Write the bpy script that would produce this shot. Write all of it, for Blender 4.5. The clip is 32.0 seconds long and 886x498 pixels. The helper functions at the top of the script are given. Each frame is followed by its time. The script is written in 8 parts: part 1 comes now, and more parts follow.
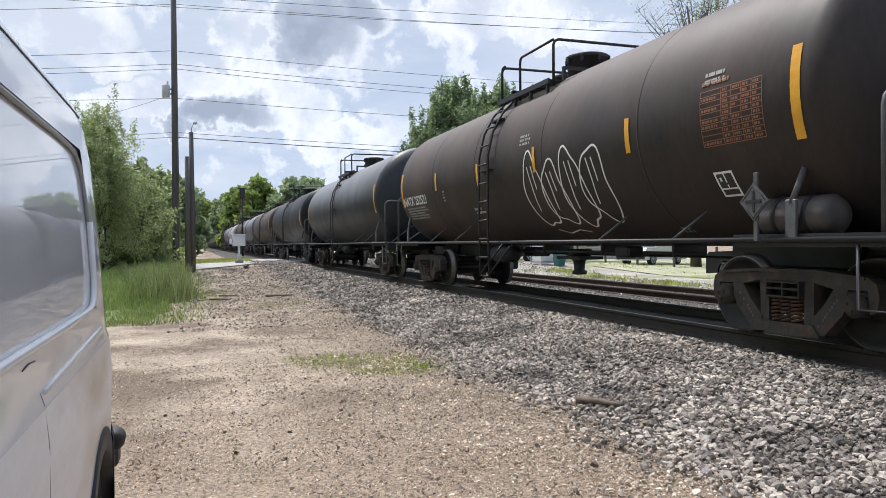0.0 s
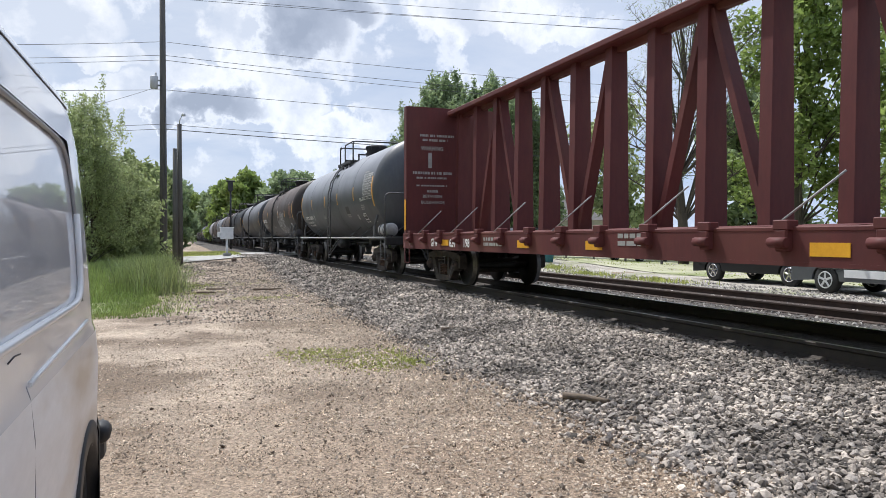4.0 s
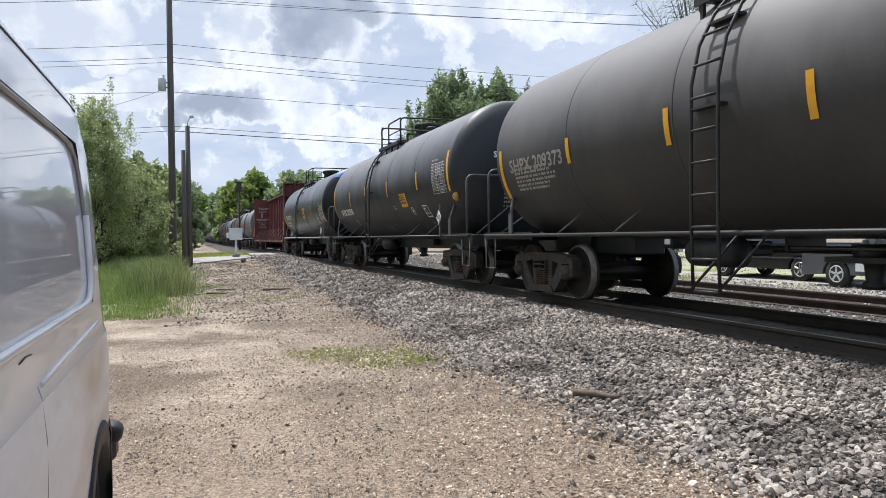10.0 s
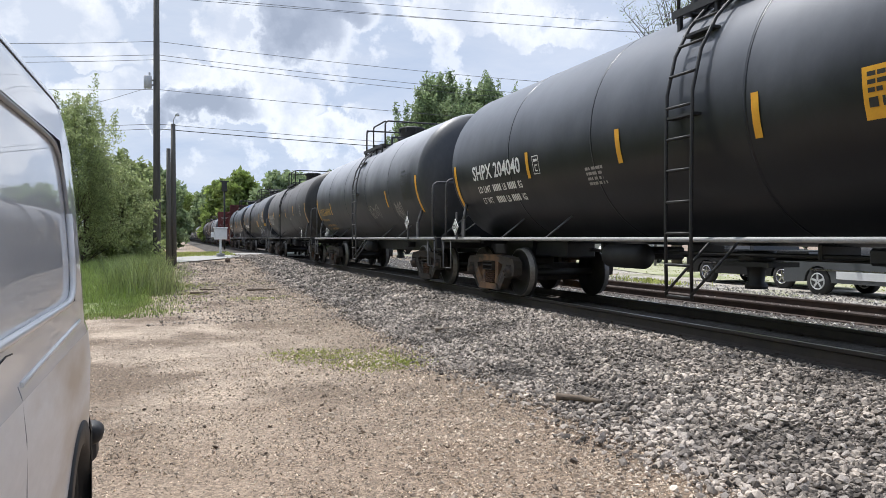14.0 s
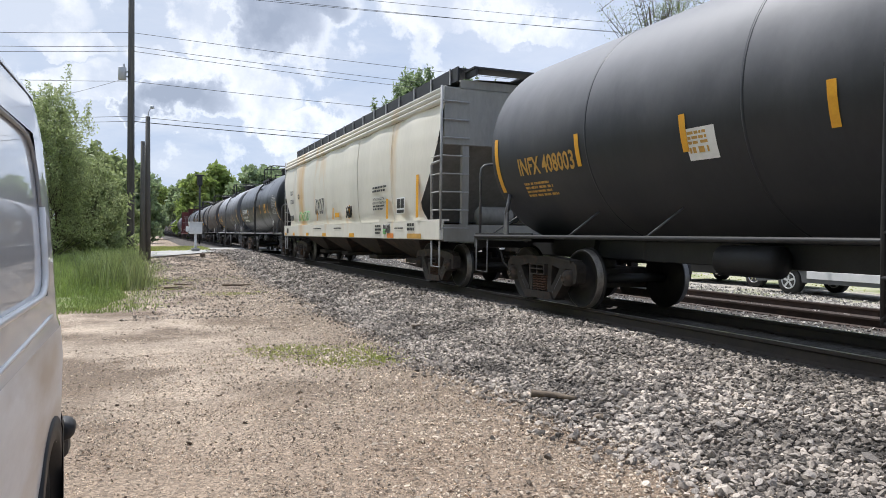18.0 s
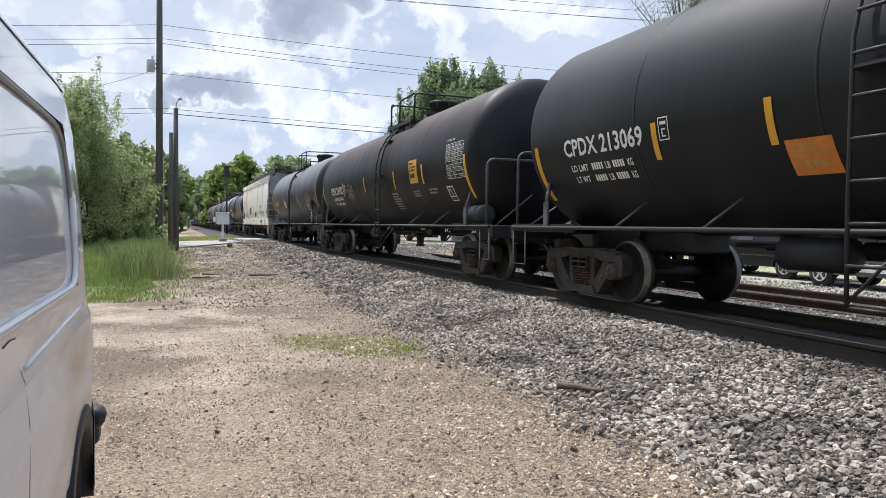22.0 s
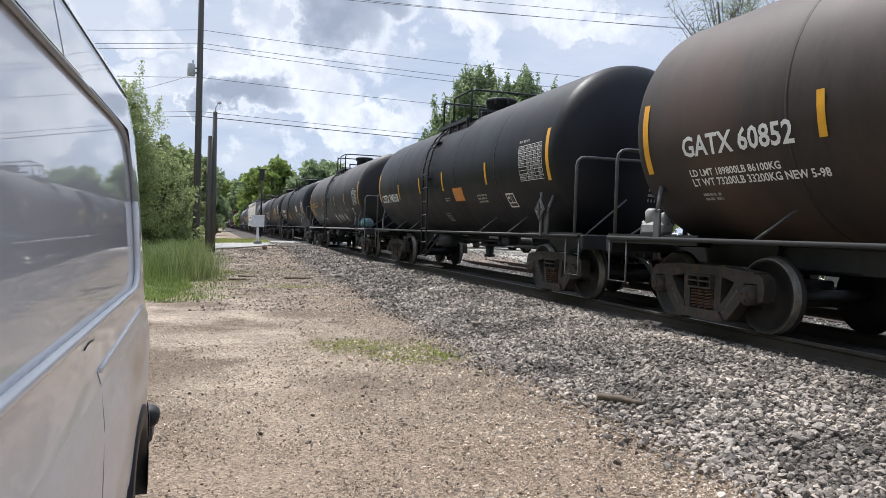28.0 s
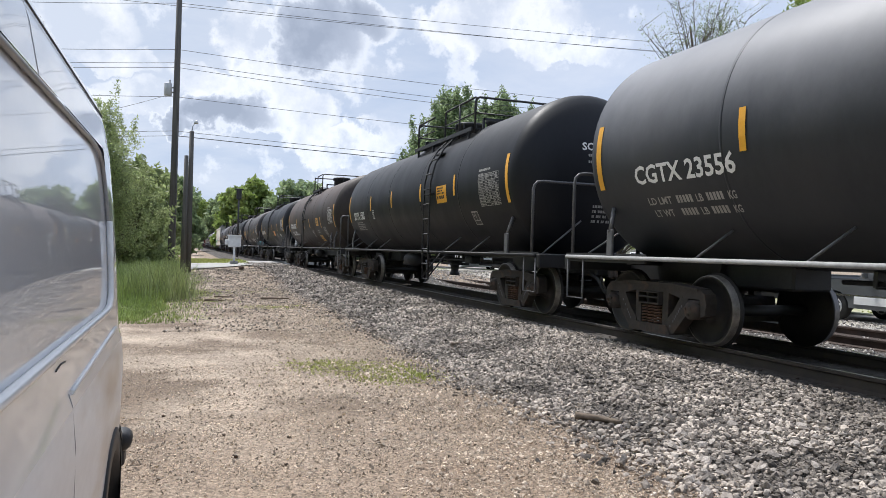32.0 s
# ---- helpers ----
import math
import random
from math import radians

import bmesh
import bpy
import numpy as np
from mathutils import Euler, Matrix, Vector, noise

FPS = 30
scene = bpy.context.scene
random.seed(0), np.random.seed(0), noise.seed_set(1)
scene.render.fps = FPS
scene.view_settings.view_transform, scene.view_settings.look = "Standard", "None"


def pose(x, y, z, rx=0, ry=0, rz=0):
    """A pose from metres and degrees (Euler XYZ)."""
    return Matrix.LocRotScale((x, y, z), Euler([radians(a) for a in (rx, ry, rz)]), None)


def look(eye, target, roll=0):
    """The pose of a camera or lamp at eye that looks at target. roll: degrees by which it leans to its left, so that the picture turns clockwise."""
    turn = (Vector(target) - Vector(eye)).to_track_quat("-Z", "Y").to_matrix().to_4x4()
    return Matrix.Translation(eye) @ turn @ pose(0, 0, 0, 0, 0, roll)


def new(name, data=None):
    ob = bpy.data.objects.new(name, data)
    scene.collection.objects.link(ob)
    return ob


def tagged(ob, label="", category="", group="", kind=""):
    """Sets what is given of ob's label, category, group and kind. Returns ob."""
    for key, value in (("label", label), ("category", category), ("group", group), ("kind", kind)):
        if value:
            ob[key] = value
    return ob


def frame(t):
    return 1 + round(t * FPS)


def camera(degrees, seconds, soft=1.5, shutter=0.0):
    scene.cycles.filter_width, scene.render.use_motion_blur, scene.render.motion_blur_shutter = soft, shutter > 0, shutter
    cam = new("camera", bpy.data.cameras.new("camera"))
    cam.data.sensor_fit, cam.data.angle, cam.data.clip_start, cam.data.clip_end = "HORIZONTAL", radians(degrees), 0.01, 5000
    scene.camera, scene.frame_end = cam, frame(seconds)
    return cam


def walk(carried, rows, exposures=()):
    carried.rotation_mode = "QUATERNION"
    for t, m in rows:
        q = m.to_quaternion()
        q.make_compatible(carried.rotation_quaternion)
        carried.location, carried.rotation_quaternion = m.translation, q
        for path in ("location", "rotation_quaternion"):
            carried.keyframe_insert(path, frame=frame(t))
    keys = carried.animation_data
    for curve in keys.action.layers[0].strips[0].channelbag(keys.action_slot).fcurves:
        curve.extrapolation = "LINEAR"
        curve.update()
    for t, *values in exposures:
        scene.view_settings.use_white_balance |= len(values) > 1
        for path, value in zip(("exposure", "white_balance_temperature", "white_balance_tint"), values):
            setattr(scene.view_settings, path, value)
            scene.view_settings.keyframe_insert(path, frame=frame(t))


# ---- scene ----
cam = camera(63.0, 32.0, soft=0.85)
# seconds, place, turn
PATH = [
    (0.0, -0.000, 0.000, 1.500, 89.510, 0.500, -19.150),
    (0.5, 0.001, -0.011, 1.501, 89.464, 0.495, -19.326),
    (1.0, 0.000, -0.001, 1.500, 89.381, 0.415, -19.529),
    (1.5, 0.001, -0.006, 1.502, 89.256, 0.450, -19.694),
    (2.0, -0.001, -0.003, 1.499, 89.224, 0.481, -19.795),
    (2.5, -0.000, -0.003, 1.500, 89.183, 0.385, -19.773),
    (3.0, -0.000, -0.001, 1.500, 89.144, 0.205, -19.903),
    (3.5, -0.002, -0.004, 1.503, 89.119, -0.063, -20.119),
    (5.5, -0.000, 0.002, 1.499, 89.142, 0.314, -19.535),
    (6.0, 0.001, -0.008, 1.500, 89.197, 0.570, -19.576),
    (6.5, 0.001, -0.003, 1.496, 89.083, 0.952, -19.514),
    (7.0, 0.002, 0.003, 1.494, 88.778, 1.056, -19.343),
    (7.5, 0.004, -0.001, 1.496, 88.665, 0.832, -19.185),
    (8.0, 0.004, 0.002, 1.499, 88.617, 0.627, -19.040),
    (8.5, 0.004, 0.008, 1.496, 88.489, 0.893, -18.855),
    (9.0, 0.004, 0.002, 1.493, 88.458, 1.062, -18.869),
    (9.5, 0.005, -0.002, 1.498, 88.662, 0.838, -19.004),
    (10.0, 0.001, -0.002, 1.497, 88.997, 0.616, -19.366),
    (10.5, 0.002, -0.005, 1.497, 89.035, 0.751, -19.836),
    (11.0, -0.000, -0.001, 1.498, 88.937, 0.570, -20.227),
    (11.5, -0.002, -0.005, 1.500, 88.951, 0.261, -20.540),
    (12.0, -0.000, -0.009, 1.501, 89.038, 0.231, -20.545),
    (12.5, 0.001, -0.006, 1.498, 89.080, 0.216, -20.368),
    (13.0, -0.003, -0.005, 1.498, 89.137, 0.087, -20.379),
    (13.5, -0.002, -0.010, 1.502, 89.174, 0.006, -20.459),
    (14.0, -0.001, -0.007, 1.502, 89.183, -0.177, -20.487),
    (14.5, -0.002, -0.012, 1.504, 89.234, -0.269, -20.656),
    (16.5, -0.004, -0.010, 1.503, 89.121, -0.344, -21.279),
    (17.0, -0.004, -0.016, 1.505, 88.994, -0.473, -21.564),
    (17.5, -0.006, -0.018, 1.504, 88.983, -0.613, -21.982),
    (18.0, -0.006, -0.021, 1.505, 88.927, -0.702, -22.282),
    (18.5, -0.012, -0.017, 1.504, 88.869, -0.855, -22.409),
    (19.0, -0.005, -0.016, 1.505, 88.658, -0.699, -22.223),
    (19.5, -0.004, -0.019, 1.506, 88.584, -0.715, -22.000),
    (20.0, -0.004, -0.017, 1.509, 88.584, -0.813, -21.781),
    (20.5, -0.006, -0.017, 1.507, 88.693, -0.770, -21.738),
    (21.0, -0.006, -0.011, 1.507, 88.698, -0.606, -21.620),
    (21.5, -0.002, -0.006, 1.501, 88.509, -0.542, -21.184),
    (22.0, -0.004, 0.003, 1.506, 88.164, -0.777, -20.324),
    (22.5, -0.004, 0.005, 1.504, 88.336, -0.696, -19.896),
    (23.0, -0.016, 0.007, 1.512, 89.354, -0.342, -20.251),
    (23.5, -0.024, 0.001, 1.513, 89.379, -0.514, -22.236),
    (24.0, -0.054, 0.023, 1.518, 88.476, -0.623, -22.489),
    (24.5, -0.097, 0.038, 1.526, 88.745, -1.035, -19.809),
    (25.0, -0.096, 0.036, 1.527, 88.963, -1.005, -18.879),
    (25.5, -0.098, 0.024, 1.527, 89.402, -0.536, -17.873),
    (27.5, -0.103, 0.034, 1.519, 88.696, -1.486, -17.050),
    (28.0, -0.102, 0.033, 1.517, 88.581, -1.801, -17.887),
    (28.5, -0.104, 0.020, 1.521, 89.245, -1.957, -17.904),
    (29.0, -0.109, 0.032, 1.516, 90.138, -1.869, -17.379),
    (29.5, -0.103, 0.024, 1.518, 90.124, -1.625, -17.845),
    (30.0, -0.107, 0.030, 1.517, 90.219, -1.752, -18.530),
    (30.5, -0.105, 0.022, 1.520, 90.459, -1.885, -18.900),
    (31.0, -0.106, 0.021, 1.517, 90.429, -1.810, -19.173),
    (31.5, -0.105, 0.029, 1.514, 90.193, -1.811, -19.641),
    (32.0, -0.102, 0.025, 1.516, 90.206, -1.729, -19.622),
]
walk(cam, [(t, pose(*p)) for t, *p in PATH], exposures=[(t, e, 6270, 10) for t, e in ((0.0, 0.0), (17.5, 0.0), (19.0, 0.12), (20.5, 0.03), (22.5, 0.03), (24.0, 0.20), (25.0, -0.05), (32.0, 0.0))])

# ---- world, sun ----
SUN_AZ, SUN_EL = -20.0, 61.0     # degrees: azimuth from +Y towards +X, elevation
world = bpy.data.worlds.new("sky")
scene.world = world
world.use_nodes = True
wn, wl = world.node_tree.nodes, world.node_tree.links
wn.clear()


def wnode(kind, **values):
    n = wn.new(kind)
    for k, v in values.items():
        if k == "op":
            n.operation = v
        else:
            n.inputs[int(k[1:])].default_value = v
    return n


def build_sky():
    out = wn.new("ShaderNodeOutputWorld")
    sky = wn.new("ShaderNodeTexSky")
    sky.sky_type, sky.sun_disc = "NISHITA", False
    sky.sun_elevation, sky.sun_rotation = radians(SUN_EL), radians(SUN_AZ)
    coord = wn.new("ShaderNodeTexCoord")
    sep = wn.new("ShaderNodeSeparateXYZ")
    wl.new(coord.outputs["Generated"], sep.inputs[0])
    # clouds lie on a flat layer, so they shrink towards the horizon
    zz = wnode("ShaderNodeMath", op="MAXIMUM", i1=0.0)
    wl.new(sep.outputs[2], zz.inputs[0])
    za = wnode("ShaderNodeMath", op="ADD", i1=0.16)
    wl.new(zz.outputs[0], za.inputs[0])
    flat = wn.new("ShaderNodeCombineXYZ")
    for i in (0, 1):
        d = wnode("ShaderNodeMath", op="DIVIDE")
        wl.new(sep.outputs[i], d.inputs[0])
        wl.new(za.outputs[0], d.inputs[1])
        wl.new(d.outputs[0], flat.inputs[i])
    big = wn.new("ShaderNodeTexNoise")
    big.inputs["Scale"].default_value, big.inputs["Detail"].default_value, big.inputs["Roughness"].default_value = 1.15, 12, 0.6
    big.inputs["Distortion"].default_value = 0.35
    wl.new(flat.outputs[0], big.inputs["Vector"])
    # cumulus seen low over the track and higher up, as round masses with ragged rims
    edge = wn.new("ShaderNodeTexNoise")
    edge.inputs["Scale"].default_value, edge.inputs["Detail"].default_value, edge.inputs["Roughness"].default_value = 13.0, 12, 0.60
    wl.new(coord.outputs["Generated"], edge.inputs["Vector"])
    warp = wn.new("ShaderNodeMixRGB")
    warp.blend_type = "ADD"
    warp.inputs[0].default_value = 0.13
    wl.new(coord.outputs["Generated"], warp.inputs[1])
    shifted = wnode("ShaderNodeVectorMath", op="SUBTRACT")
    shifted.inputs[1].default_value = (0.5, 0.5, 0.5)
    wl.new(edge.outputs["Color"], shifted.inputs[0])
    wl.new(shifted.outputs[0], warp.inputs[2])

    def masses(clouds):
        total = None
        for (cx, cy, cz), size, stretch in clouds:
            off = wnode("ShaderNodeVectorMath", op="SUBTRACT")
            off.inputs[1].default_value = (cx, cy, cz)
            wl.new(warp.outputs[0], off.inputs[0])
            sq = wnode("ShaderNodeVectorMath", op="MULTIPLY")
            sq.inputs[1].default_value = (1 / (size * stretch), 1 / (size * stretch), 1 / size)
            wl.new(off.outputs[0], sq.inputs[0])
            ln = wnode("ShaderNodeVectorMath", op="LENGTH")
            wl.new(sq.outputs[0], ln.inputs[0])
            m = wn.new("ShaderNodeMapRange")
            m.interpolation_type = "SMOOTHSTEP"
            m.inputs[1].default_value, m.inputs[2].default_value, m.inputs[3].default_value, m.inputs[4].default_value = 1.1, 0.15, 0.0, 1.0
            wl.new(ln.outputs["Value"], m.inputs[0])
            if total is None:
                total = m
            else:
                mx = wnode("ShaderNodeMath", op="MAXIMUM")
                wl.new(total.outputs[0], mx.inputs[0])
                wl.new(m.outputs[0], mx.inputs[1])
                total = mx
        return total

    white, total = masses(WHITE_CLOUDS), masses(DARK_CLOUDS)
    # veil of thin cloud: white where the noise is high, pale blue between
    veil = wn.new("ShaderNodeValToRGB")
    veil.color_ramp.elements[0].position, veil.color_ramp.elements[1].position = 0.36, 0.60
    wl.new(big.outputs["Fac"], veil.inputs[0])
    clear = wn.new("ShaderNodeMixRGB")
    clear.inputs[1].default_value = (0.55, 0.63, 0.76, 1)
    clear.inputs[2].default_value = (0.73, 0.77, 0.84, 1)
    wl.new(veil.outputs[0], clear.inputs[0])
    # white cumulus, with soft grey modelling
    puff = wn.new("ShaderNodeValToRGB")
    puff.color_ramp.elements[0].position, puff.color_ramp.elements[0].color = 0.40, (0.74, 0.78, 0.85, 1)
    puff.color_ramp.elements[1].position, puff.color_ramp.elements[1].color = 0.58, (1.04, 1.04, 1.04, 1)
    wl.new(edge.outputs["Fac"], puff.inputs[0])

    def soft_mask(source, lo, hi):
        m = wn.new("ShaderNodeMapRange")
        m.interpolation_type = "SMOOTHSTEP"
        m.inputs[1].default_value, m.inputs[2].default_value = lo, hi
        wl.new(source.outputs[0], m.inputs[0])
        return m
    wm = soft_mask(white, 0.16, 0.42)
    step1 = wn.new("ShaderNodeMixRGB")
    wl.new(wm.outputs[0], step1.inputs[0])
    wl.new(clear.outputs[0], step1.inputs[1])
    wl.new(puff.outputs[0], step1.inputs[2])
    # heavier cloud: white rim, grey-blue belly
    shade = wnode("ShaderNodeMath", op="MULTIPLY_ADD", i1=2.0, i2=-1.06)
    wl.new(edge.outputs["Fac"], shade.inputs[0])
    deep = wnode("ShaderNodeMath", op="ADD")
    wl.new(total.outputs[0], deep.inputs[0])
    wl.new(shade.outputs[0], deep.inputs[1])
    rim = wn.new("ShaderNodeValToRGB")
    els = rim.color_ramp.elements
    els[0].position, els[0].color = 0.10, (1.12, 1.12, 1.12, 1)
    els[1].position, els[1].color = 1.0, (0.40, 0.44, 0.52, 1)
    e = els.new(0.30)
    e.color = (0.84, 0.87, 0.92, 1)
    e = els.new(0.52)
    e.color = (0.56, 0.60, 0.68, 1)
    wl.new(deep.outputs[0], rim.inputs[0])
    dm = soft_mask(deep, 0.04, 0.28)
    mixed = wn.new("ShaderNodeMixRGB")
    wl.new(dm.outputs[0], mixed.inputs[0])
    wl.new(step1.outputs[0], mixed.inputs[1])
    wl.new(rim.outputs[0], mixed.inputs[2])
    cloud_bg = wn.new("ShaderNodeBackground")
    # the veil glows round the sun and fades away from it
    toward = wnode("ShaderNodeVectorMath", op="DOT_PRODUCT")
    toward.inputs[1].default_value = (math.sin(radians(SUN_AZ)) * math.cos(radians(SUN_EL)), math.cos(radians(SUN_AZ)) * math.cos(radians(SUN_EL)), math.sin(radians(SUN_EL)))
    wl.new(coord.outputs["Generated"], toward.inputs[0])
    glow = wn.new("ShaderNodeMapRange")
    glow.inputs[1].default_value, glow.inputs[2].default_value, glow.inputs[3].default_value, glow.inputs[4].default_value = -1.0, 1.0, 0.0, 1.0
    wl.new(toward.outputs["Value"], glow.inputs[0])
    curve = wn.new("ShaderNodeValToRGB")
    ce = curve.color_ramp.elements
    ce[0].position, ce[0].color = 0.0, (0.36, 0.41, 0.50, 1)
    ce[1].position, ce[1].color = 1.0, (1.0, 1.0, 1.0, 1)
    for at_, val in ((0.50, (0.39, 0.43, 0.51)), (0.68, (0.46, 0.485, 0.54)), (0.80, (0.475, 0.48, 0.50)), (0.88, (0.47, 0.475, 0.485)), (0.95, (0.72, 0.72, 0.72))):
        q = ce.new(at_)
        q.color = (*val, 1)
    wl.new(glow.outputs[0], curve.inputs[0])
    lit = wn.new("ShaderNodeMixRGB")
    lit.blend_type = "MULTIPLY"
    lit.inputs[0].default_value = 1.0
    wl.new(mixed.outputs[0], lit.inputs[1])
    wl.new(curve.outputs[0], lit.inputs[2])
    cloud_bg.inputs[1].default_value = SKY_LIGHT * 2.0
    wl.new(lit.outputs[0], cloud_bg.inputs[0])
    sky_bg = wn.new("ShaderNodeBackground")
    sky_bg.inputs[1].default_value = 0.10
    wl.new(sky.outputs[0], sky_bg.inputs[0])
    both = wn.new("ShaderNodeMixShader")
    both.inputs[0].default_value = 0.88
    wl.new(sky_bg.outputs[0], both.inputs[1])
    wl.new(cloud_bg.outputs[0], both.inputs[2])
    wl.new(both.outputs[0], out.inputs[0])


SKY_LIGHT = 1.08
# direction, size and flattening of each cloud mass
DARK_CLOUDS = [((0.150, 0.947, 0.283), 0.062, 1.6), ((0.205, 0.934, 0.300), 0.045, 1.5), ((0.044, 0.985, 0.168), 0.026, 3.6), ((-0.025, 0.987, 0.158), 0.020, 2.06)]
WHITE_CLOUDS = [((0.093, 0.958, 0.272), 0.063, 1.38), ((0.065, 0.976, 0.208), 0.033, 3.81), ((0.204, 0.968, 0.147), 0.039, 2.60), ((-0.142, 0.954, 0.264), 0.055, 1.86), ((0.145, 0.972, 0.183), 0.047, 1.50), ((-0.071, 0.981, 0.180), 0.035, 1.78), ((0.375, 0.876, 0.303), 0.047, 2.83), ((0.471, 0.839, 0.272), 0.031, 3.00), ((-0.089, 0.970, 0.225), 0.023, 3.00)]
build_sky()
sun = new("sun", bpy.data.lights.new("sun", "SUN"))
sun.data.energy, sun.data.angle, sun.data.color = 4.5, radians(1.0), (1.0, 0.96, 0.91)
sun.matrix_world = look((0, 0, 60), (-60 * math.sin(radians(SUN_AZ)) * math.cos(radians(SUN_EL)), -60 * math.cos(radians(SUN_AZ)) * math.cos(radians(SUN_EL)), 60 - 60 * math.sin(radians(SUN_EL))))

# ---- materials ----
MATS = {}


def material(name, c1, c2=None, rough=0.6, metal=0.0, scale=3.0, bump=0.0, fine=40.0, stain=None, stain_at=(0.55, 0.72), per_object=0.0, coat=0.0, stretch=(1, 1, 1), space="Object", rough2=None, spec=0.5, island=0.0):
    """A surface that varies at two scales between c1 and c2, with stains of a third colour and a fine relief."""
    m = bpy.data.materials.new(name)
    m.use_nodes = True
    n, l = m.node_tree.nodes, m.node_tree.links
    b = n["Principled BSDF"]
    c2 = c2 or tuple(x * 0.75 for x in c1)
    co = n.new("ShaderNodeTexCoord")
    mp = n.new("ShaderNodeMapping")
    mp.inputs["Scale"].default_value = stretch
    l.new(co.outputs[space], mp.inputs[0])
    big, small = n.new("ShaderNodeTexNoise"), n.new("ShaderNodeTexNoise")
    for t, s, d in ((big, scale, 6), (small, fine, 4)):
        t.inputs["Scale"].default_value, t.inputs["Detail"].default_value, t.inputs["Roughness"].default_value = s, d, 0.62
        l.new(mp.outputs[0], t.inputs["Vector"])
    mixf = n.new("ShaderNodeMath")
    mixf.operation = "MULTIPLY_ADD"
    l.new(small.outputs["Fac"], mixf.inputs[0])
    mixf.inputs[1].default_value = 0.45
    l.new(big.outputs["Fac"], mixf.inputs[2])
    ramp = n.new("ShaderNodeValToRGB")
    e = ramp.color_ramp.elements
    e[0].position, e[0].color = 0.50, (*c2, 1)
    e[1].position, e[1].color = 0.92, (*c1, 1)
    l.new(mixf.outputs[0], ramp.inputs[0])
    col = ramp.outputs[0]
    if stain:
        st = n.new("ShaderNodeTexNoise")
        st.inputs["Scale"].default_value, st.inputs["Detail"].default_value = scale * 0.6, 9
        mp2 = n.new("ShaderNodeMapping")
        mp2.inputs["Location"].default_value = (3.1, 7.7, 1.3)
        mp2.inputs["Scale"].default_value = stretch
        l.new(co.outputs[space], mp2.inputs[0])
        l.new(mp2.outputs[0], st.inputs["Vector"])
        sr = n.new("ShaderNodeValToRGB")
        sr.color_ramp.elements[0].position, sr.color_ramp.elements[1].position = stain_at
        l.new(st.outputs["Fac"], sr.inputs[0])
        mx = n.new("ShaderNodeMixRGB")
        mx.inputs[2].default_value = (*stain, 1)
        l.new(sr.outputs[0], mx.inputs[0])
        l.new(col, mx.inputs[1])
        col = mx.outputs[0]
    if per_object or island:
        hs = n.new("ShaderNodeHueSaturation")
        mr = n.new("ShaderNodeMapRange")
        amount = per_object or island
        mr.inputs[3].default_value, mr.inputs[4].default_value = 1 - amount, 1 + amount
        if island:
            l.new(n.new("ShaderNodeNewGeometry").outputs["Random Per Island"], mr.inputs[0])
        else:
            l.new(n.new("ShaderNodeObjectInfo").outputs["Random"], mr.inputs[0])
        l.new(mr.outputs[0], hs.inputs["Value"])
        l.new(col, hs.inputs["Color"])
        col = hs.outputs[0]
    l.new(col, b.inputs["Base Color"])
    b.inputs["Metallic"].default_value = metal
    b.inputs["Specular IOR Level"].default_value = spec
    if rough2 is None:
        b.inputs["Roughness"].default_value = rough
    else:
        rr = n.new("ShaderNodeMapRange")
        rr.inputs[1].default_value, rr.inputs[2].default_value = 0.3, 0.7
        rr.inputs[3].default_value, rr.inputs[4].default_value = rough, rough2
        l.new(big.outputs["Fac"], rr.inputs[0])
        l.new(rr.outputs[0], b.inputs["Roughness"])
    if coat:
        b.inputs["Coat Weight"].default_value, b.inputs["Coat Roughness"].default_value = coat, 0.06
    if bump:
        bp = n.new("ShaderNodeBump")
        bp.inputs["Strength"].default_value, bp.inputs["Distance"].default_value = min(1.0, bump), 0.02
        l.new(mixf.outputs[0], bp.inputs["Height"])
        l.new(bp.outputs[0], b.inputs["Normal"])
    MATS[name] = m
    return m


